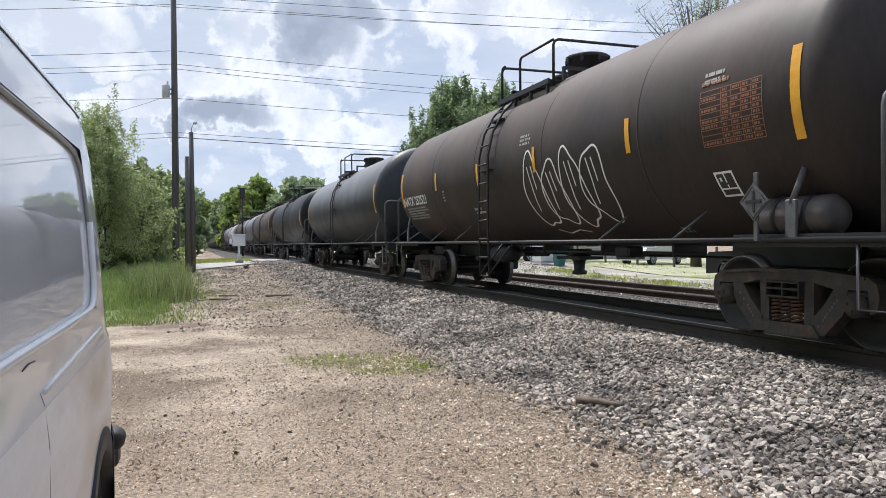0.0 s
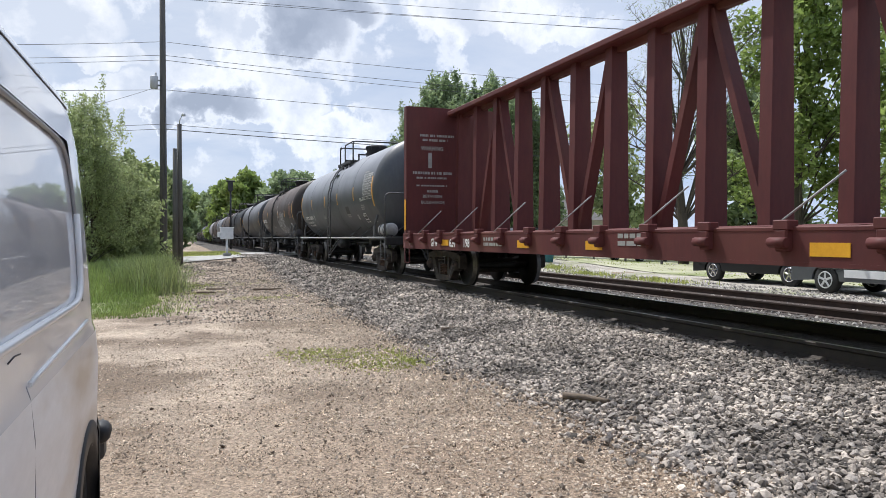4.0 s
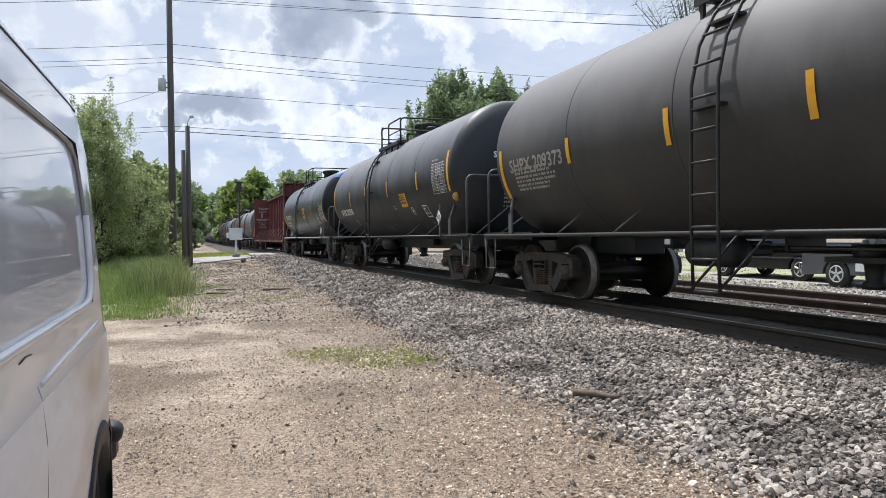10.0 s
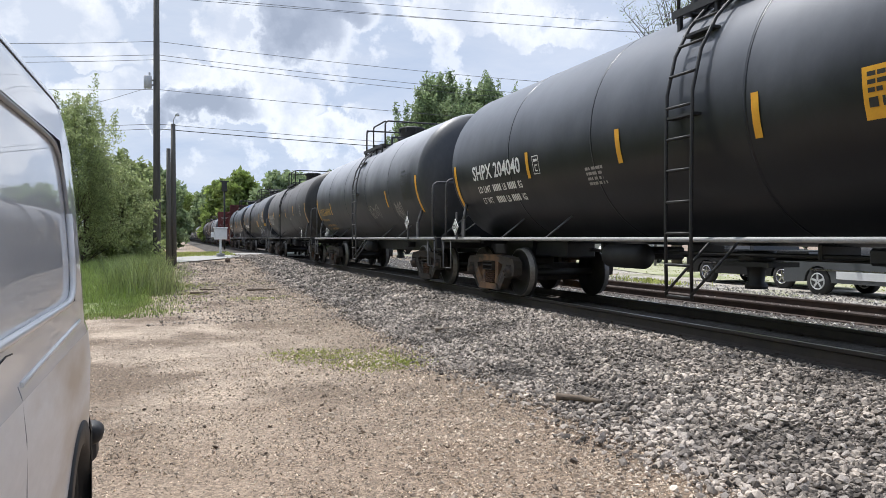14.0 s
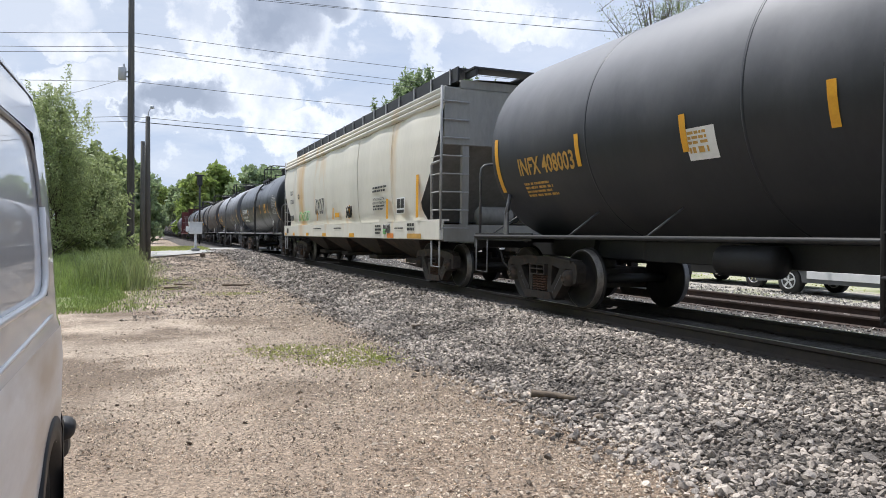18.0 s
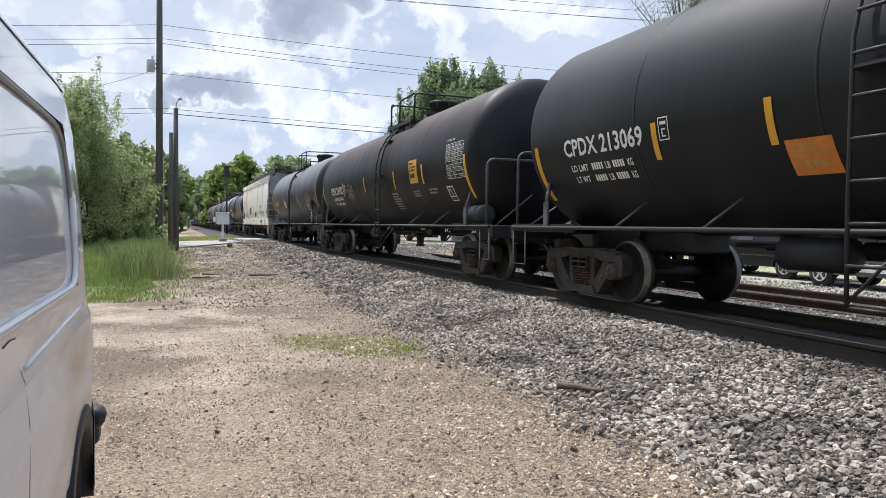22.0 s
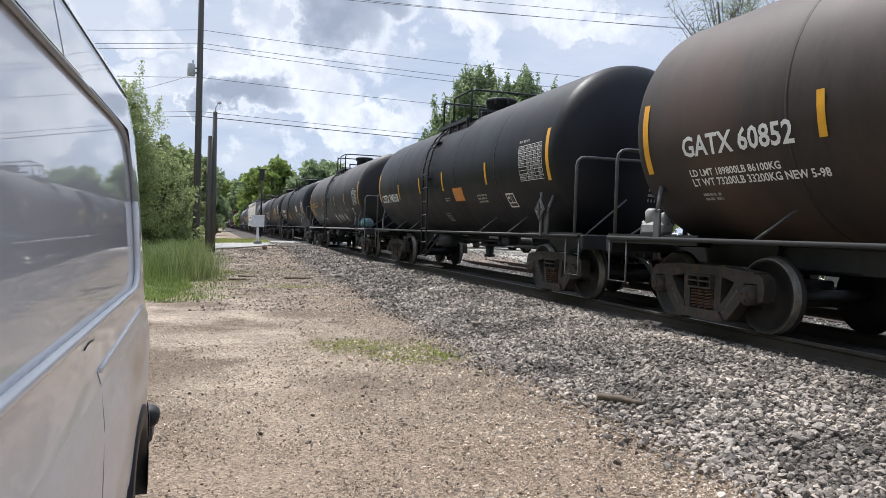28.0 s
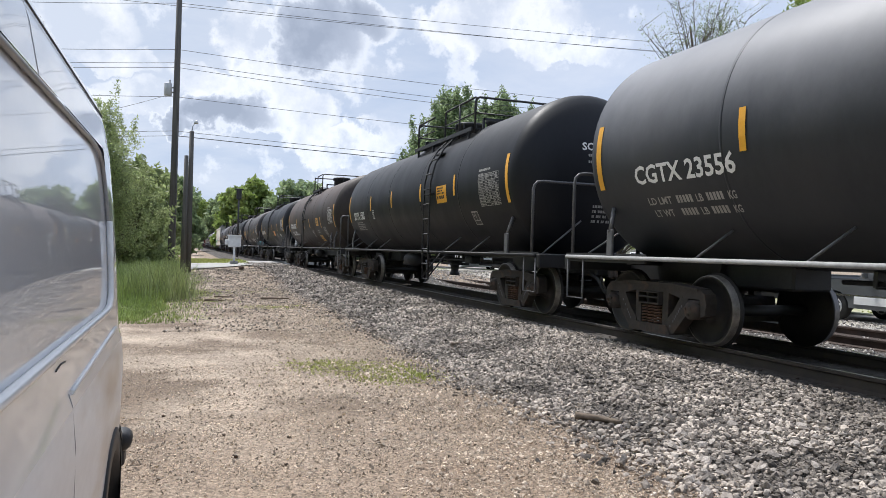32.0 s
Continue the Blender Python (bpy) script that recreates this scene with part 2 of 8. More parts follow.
def tank_paint(name, c1, c2, stain, stain_at=(0.5, 0.75), rough=0.45, spec=0.35, crown_lift=0.0, crown_tint=(0.30, 0.29, 0.285), lower=0.35):
    # weather streaks run down the shell, so the pattern is drawn out in height
    m = material(name, c1, c2, rough=rough, rough2=min(1, rough + 0.14), scale=1.1, fine=14, bump=0.06, stain=stain, stain_at=stain_at, stretch=(1.0, 1.0, 0.35), spec=spec)
    if crown_lift:
        # upper faces lightened in the colour, as sky and sun would; ragged lower edge
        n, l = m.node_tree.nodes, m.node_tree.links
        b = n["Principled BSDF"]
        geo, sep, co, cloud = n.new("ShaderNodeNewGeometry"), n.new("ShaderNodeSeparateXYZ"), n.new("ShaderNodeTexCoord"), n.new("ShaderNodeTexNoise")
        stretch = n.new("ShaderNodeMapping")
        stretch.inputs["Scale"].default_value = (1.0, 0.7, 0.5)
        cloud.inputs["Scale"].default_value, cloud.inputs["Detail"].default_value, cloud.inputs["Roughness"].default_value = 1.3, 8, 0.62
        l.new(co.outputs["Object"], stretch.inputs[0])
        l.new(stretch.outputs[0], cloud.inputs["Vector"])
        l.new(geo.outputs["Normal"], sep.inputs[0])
        # steep end heads get none of it, so they stay dark as in shade
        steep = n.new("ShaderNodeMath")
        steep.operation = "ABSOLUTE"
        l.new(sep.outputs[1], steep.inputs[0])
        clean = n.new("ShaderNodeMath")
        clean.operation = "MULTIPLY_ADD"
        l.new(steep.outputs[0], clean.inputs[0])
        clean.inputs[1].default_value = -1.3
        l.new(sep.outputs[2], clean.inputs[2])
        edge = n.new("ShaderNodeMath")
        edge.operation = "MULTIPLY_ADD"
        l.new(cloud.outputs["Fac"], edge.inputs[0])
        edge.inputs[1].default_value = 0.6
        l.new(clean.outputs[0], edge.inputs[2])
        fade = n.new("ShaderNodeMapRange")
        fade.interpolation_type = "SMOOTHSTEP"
        fade.inputs[1].default_value, fade.inputs[2].default_value, fade.inputs[3].default_value, fade.inputs[4].default_value = lower, lower + 0.95, 0.0, crown_lift
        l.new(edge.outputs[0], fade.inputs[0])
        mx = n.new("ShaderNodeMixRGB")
        mx.inputs[2].default_value = (*crown_tint, 1)
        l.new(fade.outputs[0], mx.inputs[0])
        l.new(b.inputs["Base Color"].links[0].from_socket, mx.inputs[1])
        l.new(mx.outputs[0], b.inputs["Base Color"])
    return m


# upper-shell tones imitate skylight; the brown of paint_rusty_black is rust as well
tank_paint("paint_brown", (0.050, 0.037, 0.032), (0.022, 0.019, 0.019), (0.080, 0.052, 0.040), rough=0.48, spec=0.3, crown_lift=0.42, crown_tint=(0.22, 0.17, 0.15), lower=0.15)
tank_paint("paint_brown_dark", (0.026, 0.024, 0.026), (0.015, 0.015, 0.018), (0.040, 0.034, 0.033), rough=0.45, spec=0.3, crown_lift=0.48, crown_tint=(0.25, 0.225, 0.22), lower=0.15)
tank_paint("paint_warm_grey", (0.062, 0.059, 0.060), (0.040, 0.038, 0.040), (0.075, 0.070, 0.068), rough=0.45, spec=0.3, crown_lift=0.55, crown_tint=(0.29, 0.277, 0.275), lower=0.02)
tank_paint("paint_rusty_black", (0.014, 0.014, 0.017), (0.009, 0.009, 0.012), (0.030, 0.024, 0.024), rough=0.42, spec=0.28, crown_lift=0.48, crown_tint=(0.17, 0.115, 0.10))
tank_paint("paint_mid_grey", (0.066, 0.070, 0.080), (0.042, 0.045, 0.053), (0.030, 0.032, 0.037), rough=0.40, spec=0.4, crown_lift=0.90, crown_tint=(0.42, 0.43, 0.47), lower=0.12)
tank_paint("paint_black", (0.011, 0.013, 0.018), (0.007, 0.008, 0.012), (0.018, 0.019, 0.023), rough=0.28, spec=0.4, crown_lift=0.55, crown_tint=(0.25, 0.265, 0.305), lower=0.02)
tank_paint("paint_dull_black", (0.013, 0.014, 0.018), (0.008, 0.0088, 0.012), (0.023, 0.022, 0.024), rough=0.42, spec=0.26, crown_lift=0.16, crown_tint=(0.20, 0.19, 0.19))
tank_paint("paint_grey", (0.100, 0.107, 0.122), (0.070, 0.075, 0.087), (0.046, 0.050, 0.057), rough=0.38, spec=0.4, crown_lift=0.80, crown_tint=(0.34, 0.35, 0.385), lower=0.12)
tank_paint("paint_dark_grey", (0.036, 0.039, 0.046), (0.024, 0.026, 0.032), (0.046, 0.047, 0.052), rough=0.40, spec=0.32, crown_lift=0.66, crown_tint=(0.29, 0.29, 0.31), lower=0.05)
tank_paint("paint_light", (0.42, 0.42, 0.42), (0.30, 0.30, 0.30), (0.20, 0.19, 0.18), rough=0.5)
tank_paint("paint_cream", (0.76, 0.73, 0.65), (0.66, 0.635, 0.565), (0.66, 0.43, 0.19), stain_at=(0.55, 0.73), rough=0.55)
# one grey, two tones: shade and dirt of the hopper's ends in the colour
tank_paint("paint_hopper_shaded", (0.28, 0.275, 0.26), (0.17, 0.168, 0.16), (0.12, 0.10, 0.085), rough=0.6)
tank_paint("paint_end_shaded", (0.34, 0.335, 0.31), (0.24, 0.236, 0.22), (0.17, 0.145, 0.12), rough=0.6)
tank_paint("paint_red", (0.132, 0.034, 0.032), (0.085, 0.024, 0.024), (0.16, 0.062, 0.045), rough=0.6)
tank_paint("paint_blue", (0.04, 0.16, 0.42), (0.03, 0.11, 0.30), (0.05, 0.10, 0.2), rough=0.4)
material("iron", (0.062, 0.051, 0.045), (0.028, 0.024, 0.022), rough=0.75, scale=6, fine=40, bump=0.25, stain=(0.13, 0.074, 0.046), stain_at=(0.54, 0.78), per_object=0.3)
material("iron_ochre", (0.075, 0.060, 0.050), (0.034, 0.029, 0.026), rough=0.75, scale=3, fine=40, bump=0.25, stain=(0.24, 0.135, 0.075), stain_at=(0.52, 0.64))
material("iron_rust", (0.13, 0.068, 0.042), (0.06, 0.038, 0.03), rough=0.85, scale=7, fine=40, bump=0.3, stain=(0.20, 0.11, 0.06), per_object=0.15)
material("iron_black", (0.024, 0.024, 0.026), (0.013, 0.013, 0.014), rough=0.55, scale=5, fine=40, bump=0.1)
material("pipe_light", (0.42, 0.42, 0.42), (0.26, 0.26, 0.26), rough=0.5, scale=5, fine=40)
material("wheel_steel", (0.024, 0.021, 0.020), (0.013, 0.012, 0.0118), rough=0.6, scale=6, fine=30, bump=0.1)
material("tread", (0.55, 0.53, 0.50), (0.40, 0.38, 0.36), rough=0.28, metal=1.0, scale=20, fine=80)
material("rim_steel", (0.24, 0.225, 0.21), (0.11, 0.10, 0.092), rough=0.4, metal=0.5, scale=8, fine=60)
material("rail_rust", (0.070, 0.046, 0.037), (0.036, 0.027, 0.024), rough=0.8, scale=4, fine=50, bump=0.15)
material("rail_dark", (0.060, 0.046, 0.038), (0.036, 0.030, 0.027), rough=0.75, scale=4, fine=50, bump=0.15)
material("marking_yellow", (0.83, 0.43, 0.030), (0.70, 0.33, 0.02), rough=0.4, scale=6)
material("marking_white", (0.88, 0.88, 0.87), (0.76, 0.76, 0.75), rough=0.5, scale=8)
material("marking_faded", (0.40, 0.39, 0.37), (0.28, 0.27, 0.26), rough=0.6, scale=8)
material("marking_gold", (0.62, 0.36, 0.08), (0.45, 0.26, 0.06), rough=0.5, scale=8)
material("marking_orange", (0.78, 0.25, 0.04), (0.60, 0.19, 0.03), rough=0.5, scale=8)
material("marking_black", (0.02, 0.02, 0.02), (0.03, 0.03, 0.03), rough=0.5, scale=8)
material("spray_teal", (0.045, 0.19, 0.20), (0.03, 0.12, 0.135), rough=0.6, scale=8)
material("spray_green", (0.25, 0.62, 0.25), (0.2, 0.45, 0.2), rough=0.6, scale=8)
material("spray_dim", (0.055, 0.055, 0.06), (0.035, 0.035, 0.04), rough=0.6, scale=8)
material("spray_grey", (0.18, 0.18, 0.17), (0.10, 0.10, 0.10), rough=0.6, scale=8)
material("tie_wood", (0.085, 0.065, 0.050), (0.045, 0.036, 0.030), rough=0.9, scale=3, fine=30, bump=0.5, stretch=(0.3, 3, 3), per_object=0.25)
material("dirt", (0.54, 0.437, 0.34), (0.24, 0.188, 0.143), rough=0.95, scale=1.1, fine=26, bump=1.0, stain=(0.19, 0.14, 0.10), stain_at=(0.49, 0.61))
material("gravel_lot", (0.50, 0.46, 0.40), (0.26, 0.235, 0.20), rough=0.95, scale=0.5, fine=9, bump=0.5, stain=(0.22, 0.24, 0.10), stain_at=(0.58, 0.70))
# dark for the oily strip by the rail and the shaded gaps between stones
material("ballast_base", (0.10, 0.087, 0.077), (0.045, 0.04, 0.036), rough=0.95, scale=2, fine=25, bump=1.0)
material("stone", (0.49, 0.425, 0.365), (0.055, 0.046, 0.039), rough=0.9, scale=1.2, fine=60, bump=0.3, island=0.75)
material("stone_single", (0.42, 0.375, 0.335), (0.15, 0.13, 0.115), rough=0.9, scale=9, fine=60, bump=0.3, per_object=0.5)
material("pebble", (0.68, 0.57, 0.455), (0.28, 0.225, 0.175), rough=0.95, scale=1.5, fine=60, bump=0.2, island=0.55)
material("lawn_soil", (0.22, 0.25, 0.09), (0.12, 0.14, 0.055), rough=0.95, scale=0.8, fine=20, bump=0.6)
material("grass", (0.39, 0.47, 0.15), (0.225, 0.29, 0.085), rough=0.6, scale=0.6, fine=5, island=0.35)
material("crumb", (0.70, 0.575, 0.445), (0.24, 0.18, 0.132), rough=0.95, scale=2.0, fine=60, island=0.8)
material("weed", (0.52, 0.55, 0.17), (0.36, 0.40, 0.11), rough=0.8, scale=0.6, fine=5, island=0.35)
material("reservoir_brown", (0.095, 0.08, 0.076), (0.06, 0.052, 0.05), rough=0.5, scale=4, fine=30)
material("grass_tall", (0.40, 0.45, 0.20), (0.22, 0.27, 0.11), rough=0.7, scale=0.6, fine=5, island=0.4)
material("reservoir_tagged", (0.20, 0.24, 0.25), (0.10, 0.115, 0.12), rough=0.5, scale=3, stain=(0.09, 0.34, 0.36), stain_at=(0.48, 0.56))
material("road_surface", (0.44, 0.43, 0.41), (0.34, 0.33, 0.31), rough=0.9, scale=0.8, fine=30, bump=0.2, stain=(0.28, 0.27, 0.25))
material("pole_wood", (0.13, 0.122, 0.110), (0.072, 0.067, 0.061), rough=0.9, scale=3, fine=30, bump=0.4, stretch=(4, 4, 0.25))
material("bark", (0.10, 0.08, 0.062), (0.055, 0.045, 0.036), rough=0.95, scale=5, fine=30, bump=0.6, stretch=(2, 2, 0.5))
material("wire", (0.10, 0.105, 0.115), (0.07, 0.075, 0.08), rough=0.6, scale=3)
material("galvanised", (0.55, 0.56, 0.57), (0.42, 0.43, 0.44), rough=0.5, scale=4, fine=30)
material("driftwood", (0.22, 0.17, 0.125), (0.11, 0.085, 0.065), rough=0.9, scale=6, fine=40, bump=0.5)


material("dry_lawn", (0.46, 0.45, 0.31), (0.32, 0.32, 0.20), rough=0.95, scale=0.5, fine=9, bump=0.4, stain=(0.20, 0.23, 0.09), stain_at=(0.52, 0.66))
material("stone_pale", (0.52, 0.485, 0.44), (0.20, 0.182, 0.165), rough=0.9, scale=1.2, fine=60, bump=0.3, island=0.6)
material("spray_red", (0.28, 0.03, 0.06), (0.20, 0.02, 0.05), rough=0.6, scale=8)
material("cabinet_paint", (0.74, 0.75, 0.76), (0.62, 0.63, 0.64), rough=0.45, scale=4, fine=30)


def leaf_material(name, c1, c2, through_light=0.5):
    m = material(name, c1, c2, rough=0.55, scale=0.5, fine=3, island=0.35)
    n, l = m.node_tree.nodes, m.node_tree.links
    b = n["Principled BSDF"]
    tr = n.new("ShaderNodeBsdfTranslucent")
    l.new(b.inputs["Base Color"].links[0].from_socket, tr.inputs[0])
    mx = n.new("ShaderNodeMixShader")
    mx.inputs[0].default_value = through_light
    l.new(b.outputs[0], mx.inputs[1])
    l.new(tr.outputs[0], mx.inputs[2])
    l.new(mx.outputs[0], n["Material Output"].inputs[0])


leaf_material("leaf_bush", (0.46, 0.52, 0.25), (0.26, 0.31, 0.14))
leaf_material("leaf_dark", (0.35, 0.41, 0.18), (0.19, 0.235, 0.095))
leaf_material("leaf_tree", (0.32, 0.40, 0.21), (0.20, 0.265, 0.13))
leaf_material("leaf_spring", (0.30, 0.38, 0.11), (0.17, 0.24, 0.06))


def van_paint():
    m = material("van_paint", (0.74, 0.76, 0.80), (0.69, 0.71, 0.75), rough=0.30, rough2=0.36, scale=2, fine=30, coat=1.0, spec=0.5)
    m.node_tree.nodes["Principled BSDF"].inputs["Coat Roughness"].default_value = 0.025
    m.node_tree.nodes["Principled BSDF"].inputs["Coat IOR"].default_value = 1.75
    return m


def glossy_dirty():
    b = material("van_dirty", (0.84, 0.85, 0.88), (0.74, 0.75, 0.775), rough=0.35, rough2=0.45, scale=3.0, fine=24, stain=(0.50, 0.42, 0.345), stain_at=(0.47, 0.70), stretch=(1, 0.45, 1.6), coat=0.35).node_tree.nodes["Principled BSDF"]
    b.inputs["Coat Roughness"].default_value, b.inputs["Coat IOR"].default_value = 0.14, 1.5


glossy_dirty()
van_paint()
material("van_trim", (0.80, 0.80, 0.80), (0.74, 0.74, 0.74), rough=0.3, scale=3, coat=0.4)
material("seam", (0.05, 0.05, 0.055), (0.035, 0.035, 0.04), rough=0.6)
material("black_plastic", (0.030, 0.031, 0.033), (0.020, 0.020, 0.022), rough=0.55, scale=6, fine=60, bump=0.1)
material("rubber", (0.025, 0.025, 0.025), (0.016, 0.016, 0.016), rough=0.85, scale=8, fine=60, bump=0.2)
material("glass_dark", (0.03, 0.033, 0.037), (0.025, 0.026, 0.028), rough=0.04, spec=1.0)
material("car_black", (0.008, 0.0085, 0.010), (0.006, 0.0065, 0.007), rough=0.35, coat=0.3)
material("car_grey", (0.10, 0.105, 0.112), (0.075, 0.08, 0.086), rough=0.3, coat=0.5)
material("car_white", (0.72, 0.73, 0.74), (0.62, 0.63, 0.64), rough=0.3, coat=0.6)
material("car_silver", (0.42, 0.43, 0.45), (0.35, 0.36, 0.38), rough=0.3, metal=0.4, coat=0.6)
material("chrome", (0.65, 0.65, 0.66), (0.5, 0.5, 0.52), rough=0.18, metal=1.0)
material("house_wall", (0.62, 0.60, 0.56), (0.5, 0.48, 0.45), rough=0.8, scale=2)
material("roof_grey", (0.16, 0.15, 0.145), (0.10, 0.095, 0.09), rough=0.9, scale=3, fine=30)
material("seam_pale", (0.50, 0.505, 0.52), (0.44, 0.445, 0.46), rough=0.4)
material("seam_grey", (0.36, 0.365, 0.38), (0.28, 0.285, 0.30), rough=0.4)
material("lamp_red", (0.35, 0.02, 0.02), (0.25, 0.015, 0.015), rough=0.2, coat=0.6)
material("lamp_glass", (0.7, 0.72, 0.74), (0.55, 0.57, 0.6), rough=0.1, coat=0.8)
material("clod", (0.13, 0.095, 0.07), (0.07, 0.052, 0.04), rough=0.95, scale=6, fine=50, bump=0.5, island=0.3)
material("marking_rust", (0.33, 0.15, 0.085), (0.22, 0.10, 0.06), rough=0.6, scale=8)
material("pipe_grey", (0.12, 0.12, 0.125), (0.07, 0.07, 0.075), rough=0.5, scale=5, fine=40)


def gritty(name, grain, low, high):
    """Breaks a ground colour up into fine grains, light and dark, with a relief of their own."""
    m = MATS[name]
    n, l = m.node_tree.nodes, m.node_tree.links
    b = n["Principled BSDF"]
    co = n.new("ShaderNodeTexCoord")
    vor, fine = n.new("ShaderNodeTexVoronoi"), n.new("ShaderNodeTexNoise")
    vor.inputs["Scale"].default_value = grain
    fine.inputs["Scale"].default_value, fine.inputs["Detail"].default_value, fine.inputs["Roughness"].default_value = grain * 0.8, 8, 0.7
    for t in (vor, fine):
        l.new(co.outputs["Object"], t.inputs["Vector"])
    sep = n.new("ShaderNodeSeparateColor")
    l.new(vor.outputs["Color"], sep.inputs[0])
    add = n.new("ShaderNodeMath")
    add.operation = "MULTIPLY_ADD"
    l.new(sep.outputs[0], add.inputs[0])
    add.inputs[1].default_value = 0.5
    l.new(fine.outputs["Fac"], add.inputs[2])
    mr = n.new("ShaderNodeMapRange")
    mr.inputs[1].default_value, mr.inputs[2].default_value, mr.inputs[3].default_value, mr.inputs[4].default_value = 0.40, 1.05, low, high
    l.new(add.outputs[0], mr.inputs[0])
    hs = n.new("ShaderNodeHueSaturation")
    l.new(mr.outputs[0], hs.inputs["Value"])
    l.new(b.inputs["Base Color"].links[0].from_socket, hs.inputs["Color"])
    l.new(hs.outputs[0], b.inputs["Base Color"])
    bp = n.new("ShaderNodeBump")
    bp.inputs["Strength"].default_value, bp.inputs["Distance"].default_value = 1.0, 0.014
    l.new(add.outputs[0], bp.inputs["Height"])
    if b.inputs["Normal"].links:
        l.new(b.inputs["Normal"].links[0].from_socket, bp.inputs["Normal"])
    l.new(bp.outputs[0], b.inputs["Normal"])



def earth_zones():
    """Pale trodden sand up the lot, brown damp earth near the van and under the loose grit beside the ballast."""
    m = MATS["dirt"]
    n, l = m.node_tree.nodes, m.node_tree.links
    b = n["Principled BSDF"]
    co, sep = n.new("ShaderNodeTexCoord"), n.new("ShaderNodeSeparateXYZ")
    l.new(co.outputs["Object"], sep.inputs[0])
    ragged = n.new("ShaderNodeTexNoise")
    ragged.inputs["Scale"].default_value, ragged.inputs["Detail"].default_value, ragged.inputs["Roughness"].default_value = 0.9, 9, 0.66
    l.new(co.outputs["Object"], ragged.inputs["Vector"])
    col = b.inputs["Base Color"].links[0].from_socket
    # axis, from, to, how ragged, colour, strength
    for axis, lo, hi, amount, tone, strength in ((0, 0.9, 2.7, 2.2, (0.26, 0.200, 0.145), 0.75), (1, 7.6, 4.6, 5.0, (0.30, 0.220, 0.157), 0.65)):
        push = n.new("ShaderNodeMath")
        push.operation = "MULTIPLY_ADD"
        l.new(ragged.outputs["Fac"], push.inputs[0])
        push.inputs[1].default_value = amount if hi > lo else -amount
        shift = n.new("ShaderNodeMath")
        shift.operation = "SUBTRACT"
        l.new(sep.outputs[axis], shift.inputs[0])
        shift.inputs[1].default_value = amount * 0.5 if hi > lo else -amount * 0.5
        l.new(shift.outputs[0], push.inputs[2])
        fade = n.new("ShaderNodeMapRange")
        fade.inputs[1].default_value, fade.inputs[2].default_value, fade.inputs[3].default_value, fade.inputs[4].default_value = lo, hi, 0.0, strength
        l.new(push.outputs[0], fade.inputs[0])
        mx = n.new("ShaderNodeMixRGB")
        mx.inputs[2].default_value = (*tone, 1)
        l.new(fade.outputs[0], mx.inputs[0])
        l.new(col, mx.inputs[1])
        col = mx.outputs[0]
    l.new(col, b.inputs["Base Color"])


earth_zones()
gritty("dirt", 60.0, 0.42, 1.50)
gritty("gravel_lot", 30.0, 0.6, 1.35)
gritty("ballast_base", 25.0, 0.4, 1.6)

# ---- mesh tools ----
RAIL_Z, AXIS_X = 0.41, 7.05     # top of rail, middle of the near track
CACHE = {}


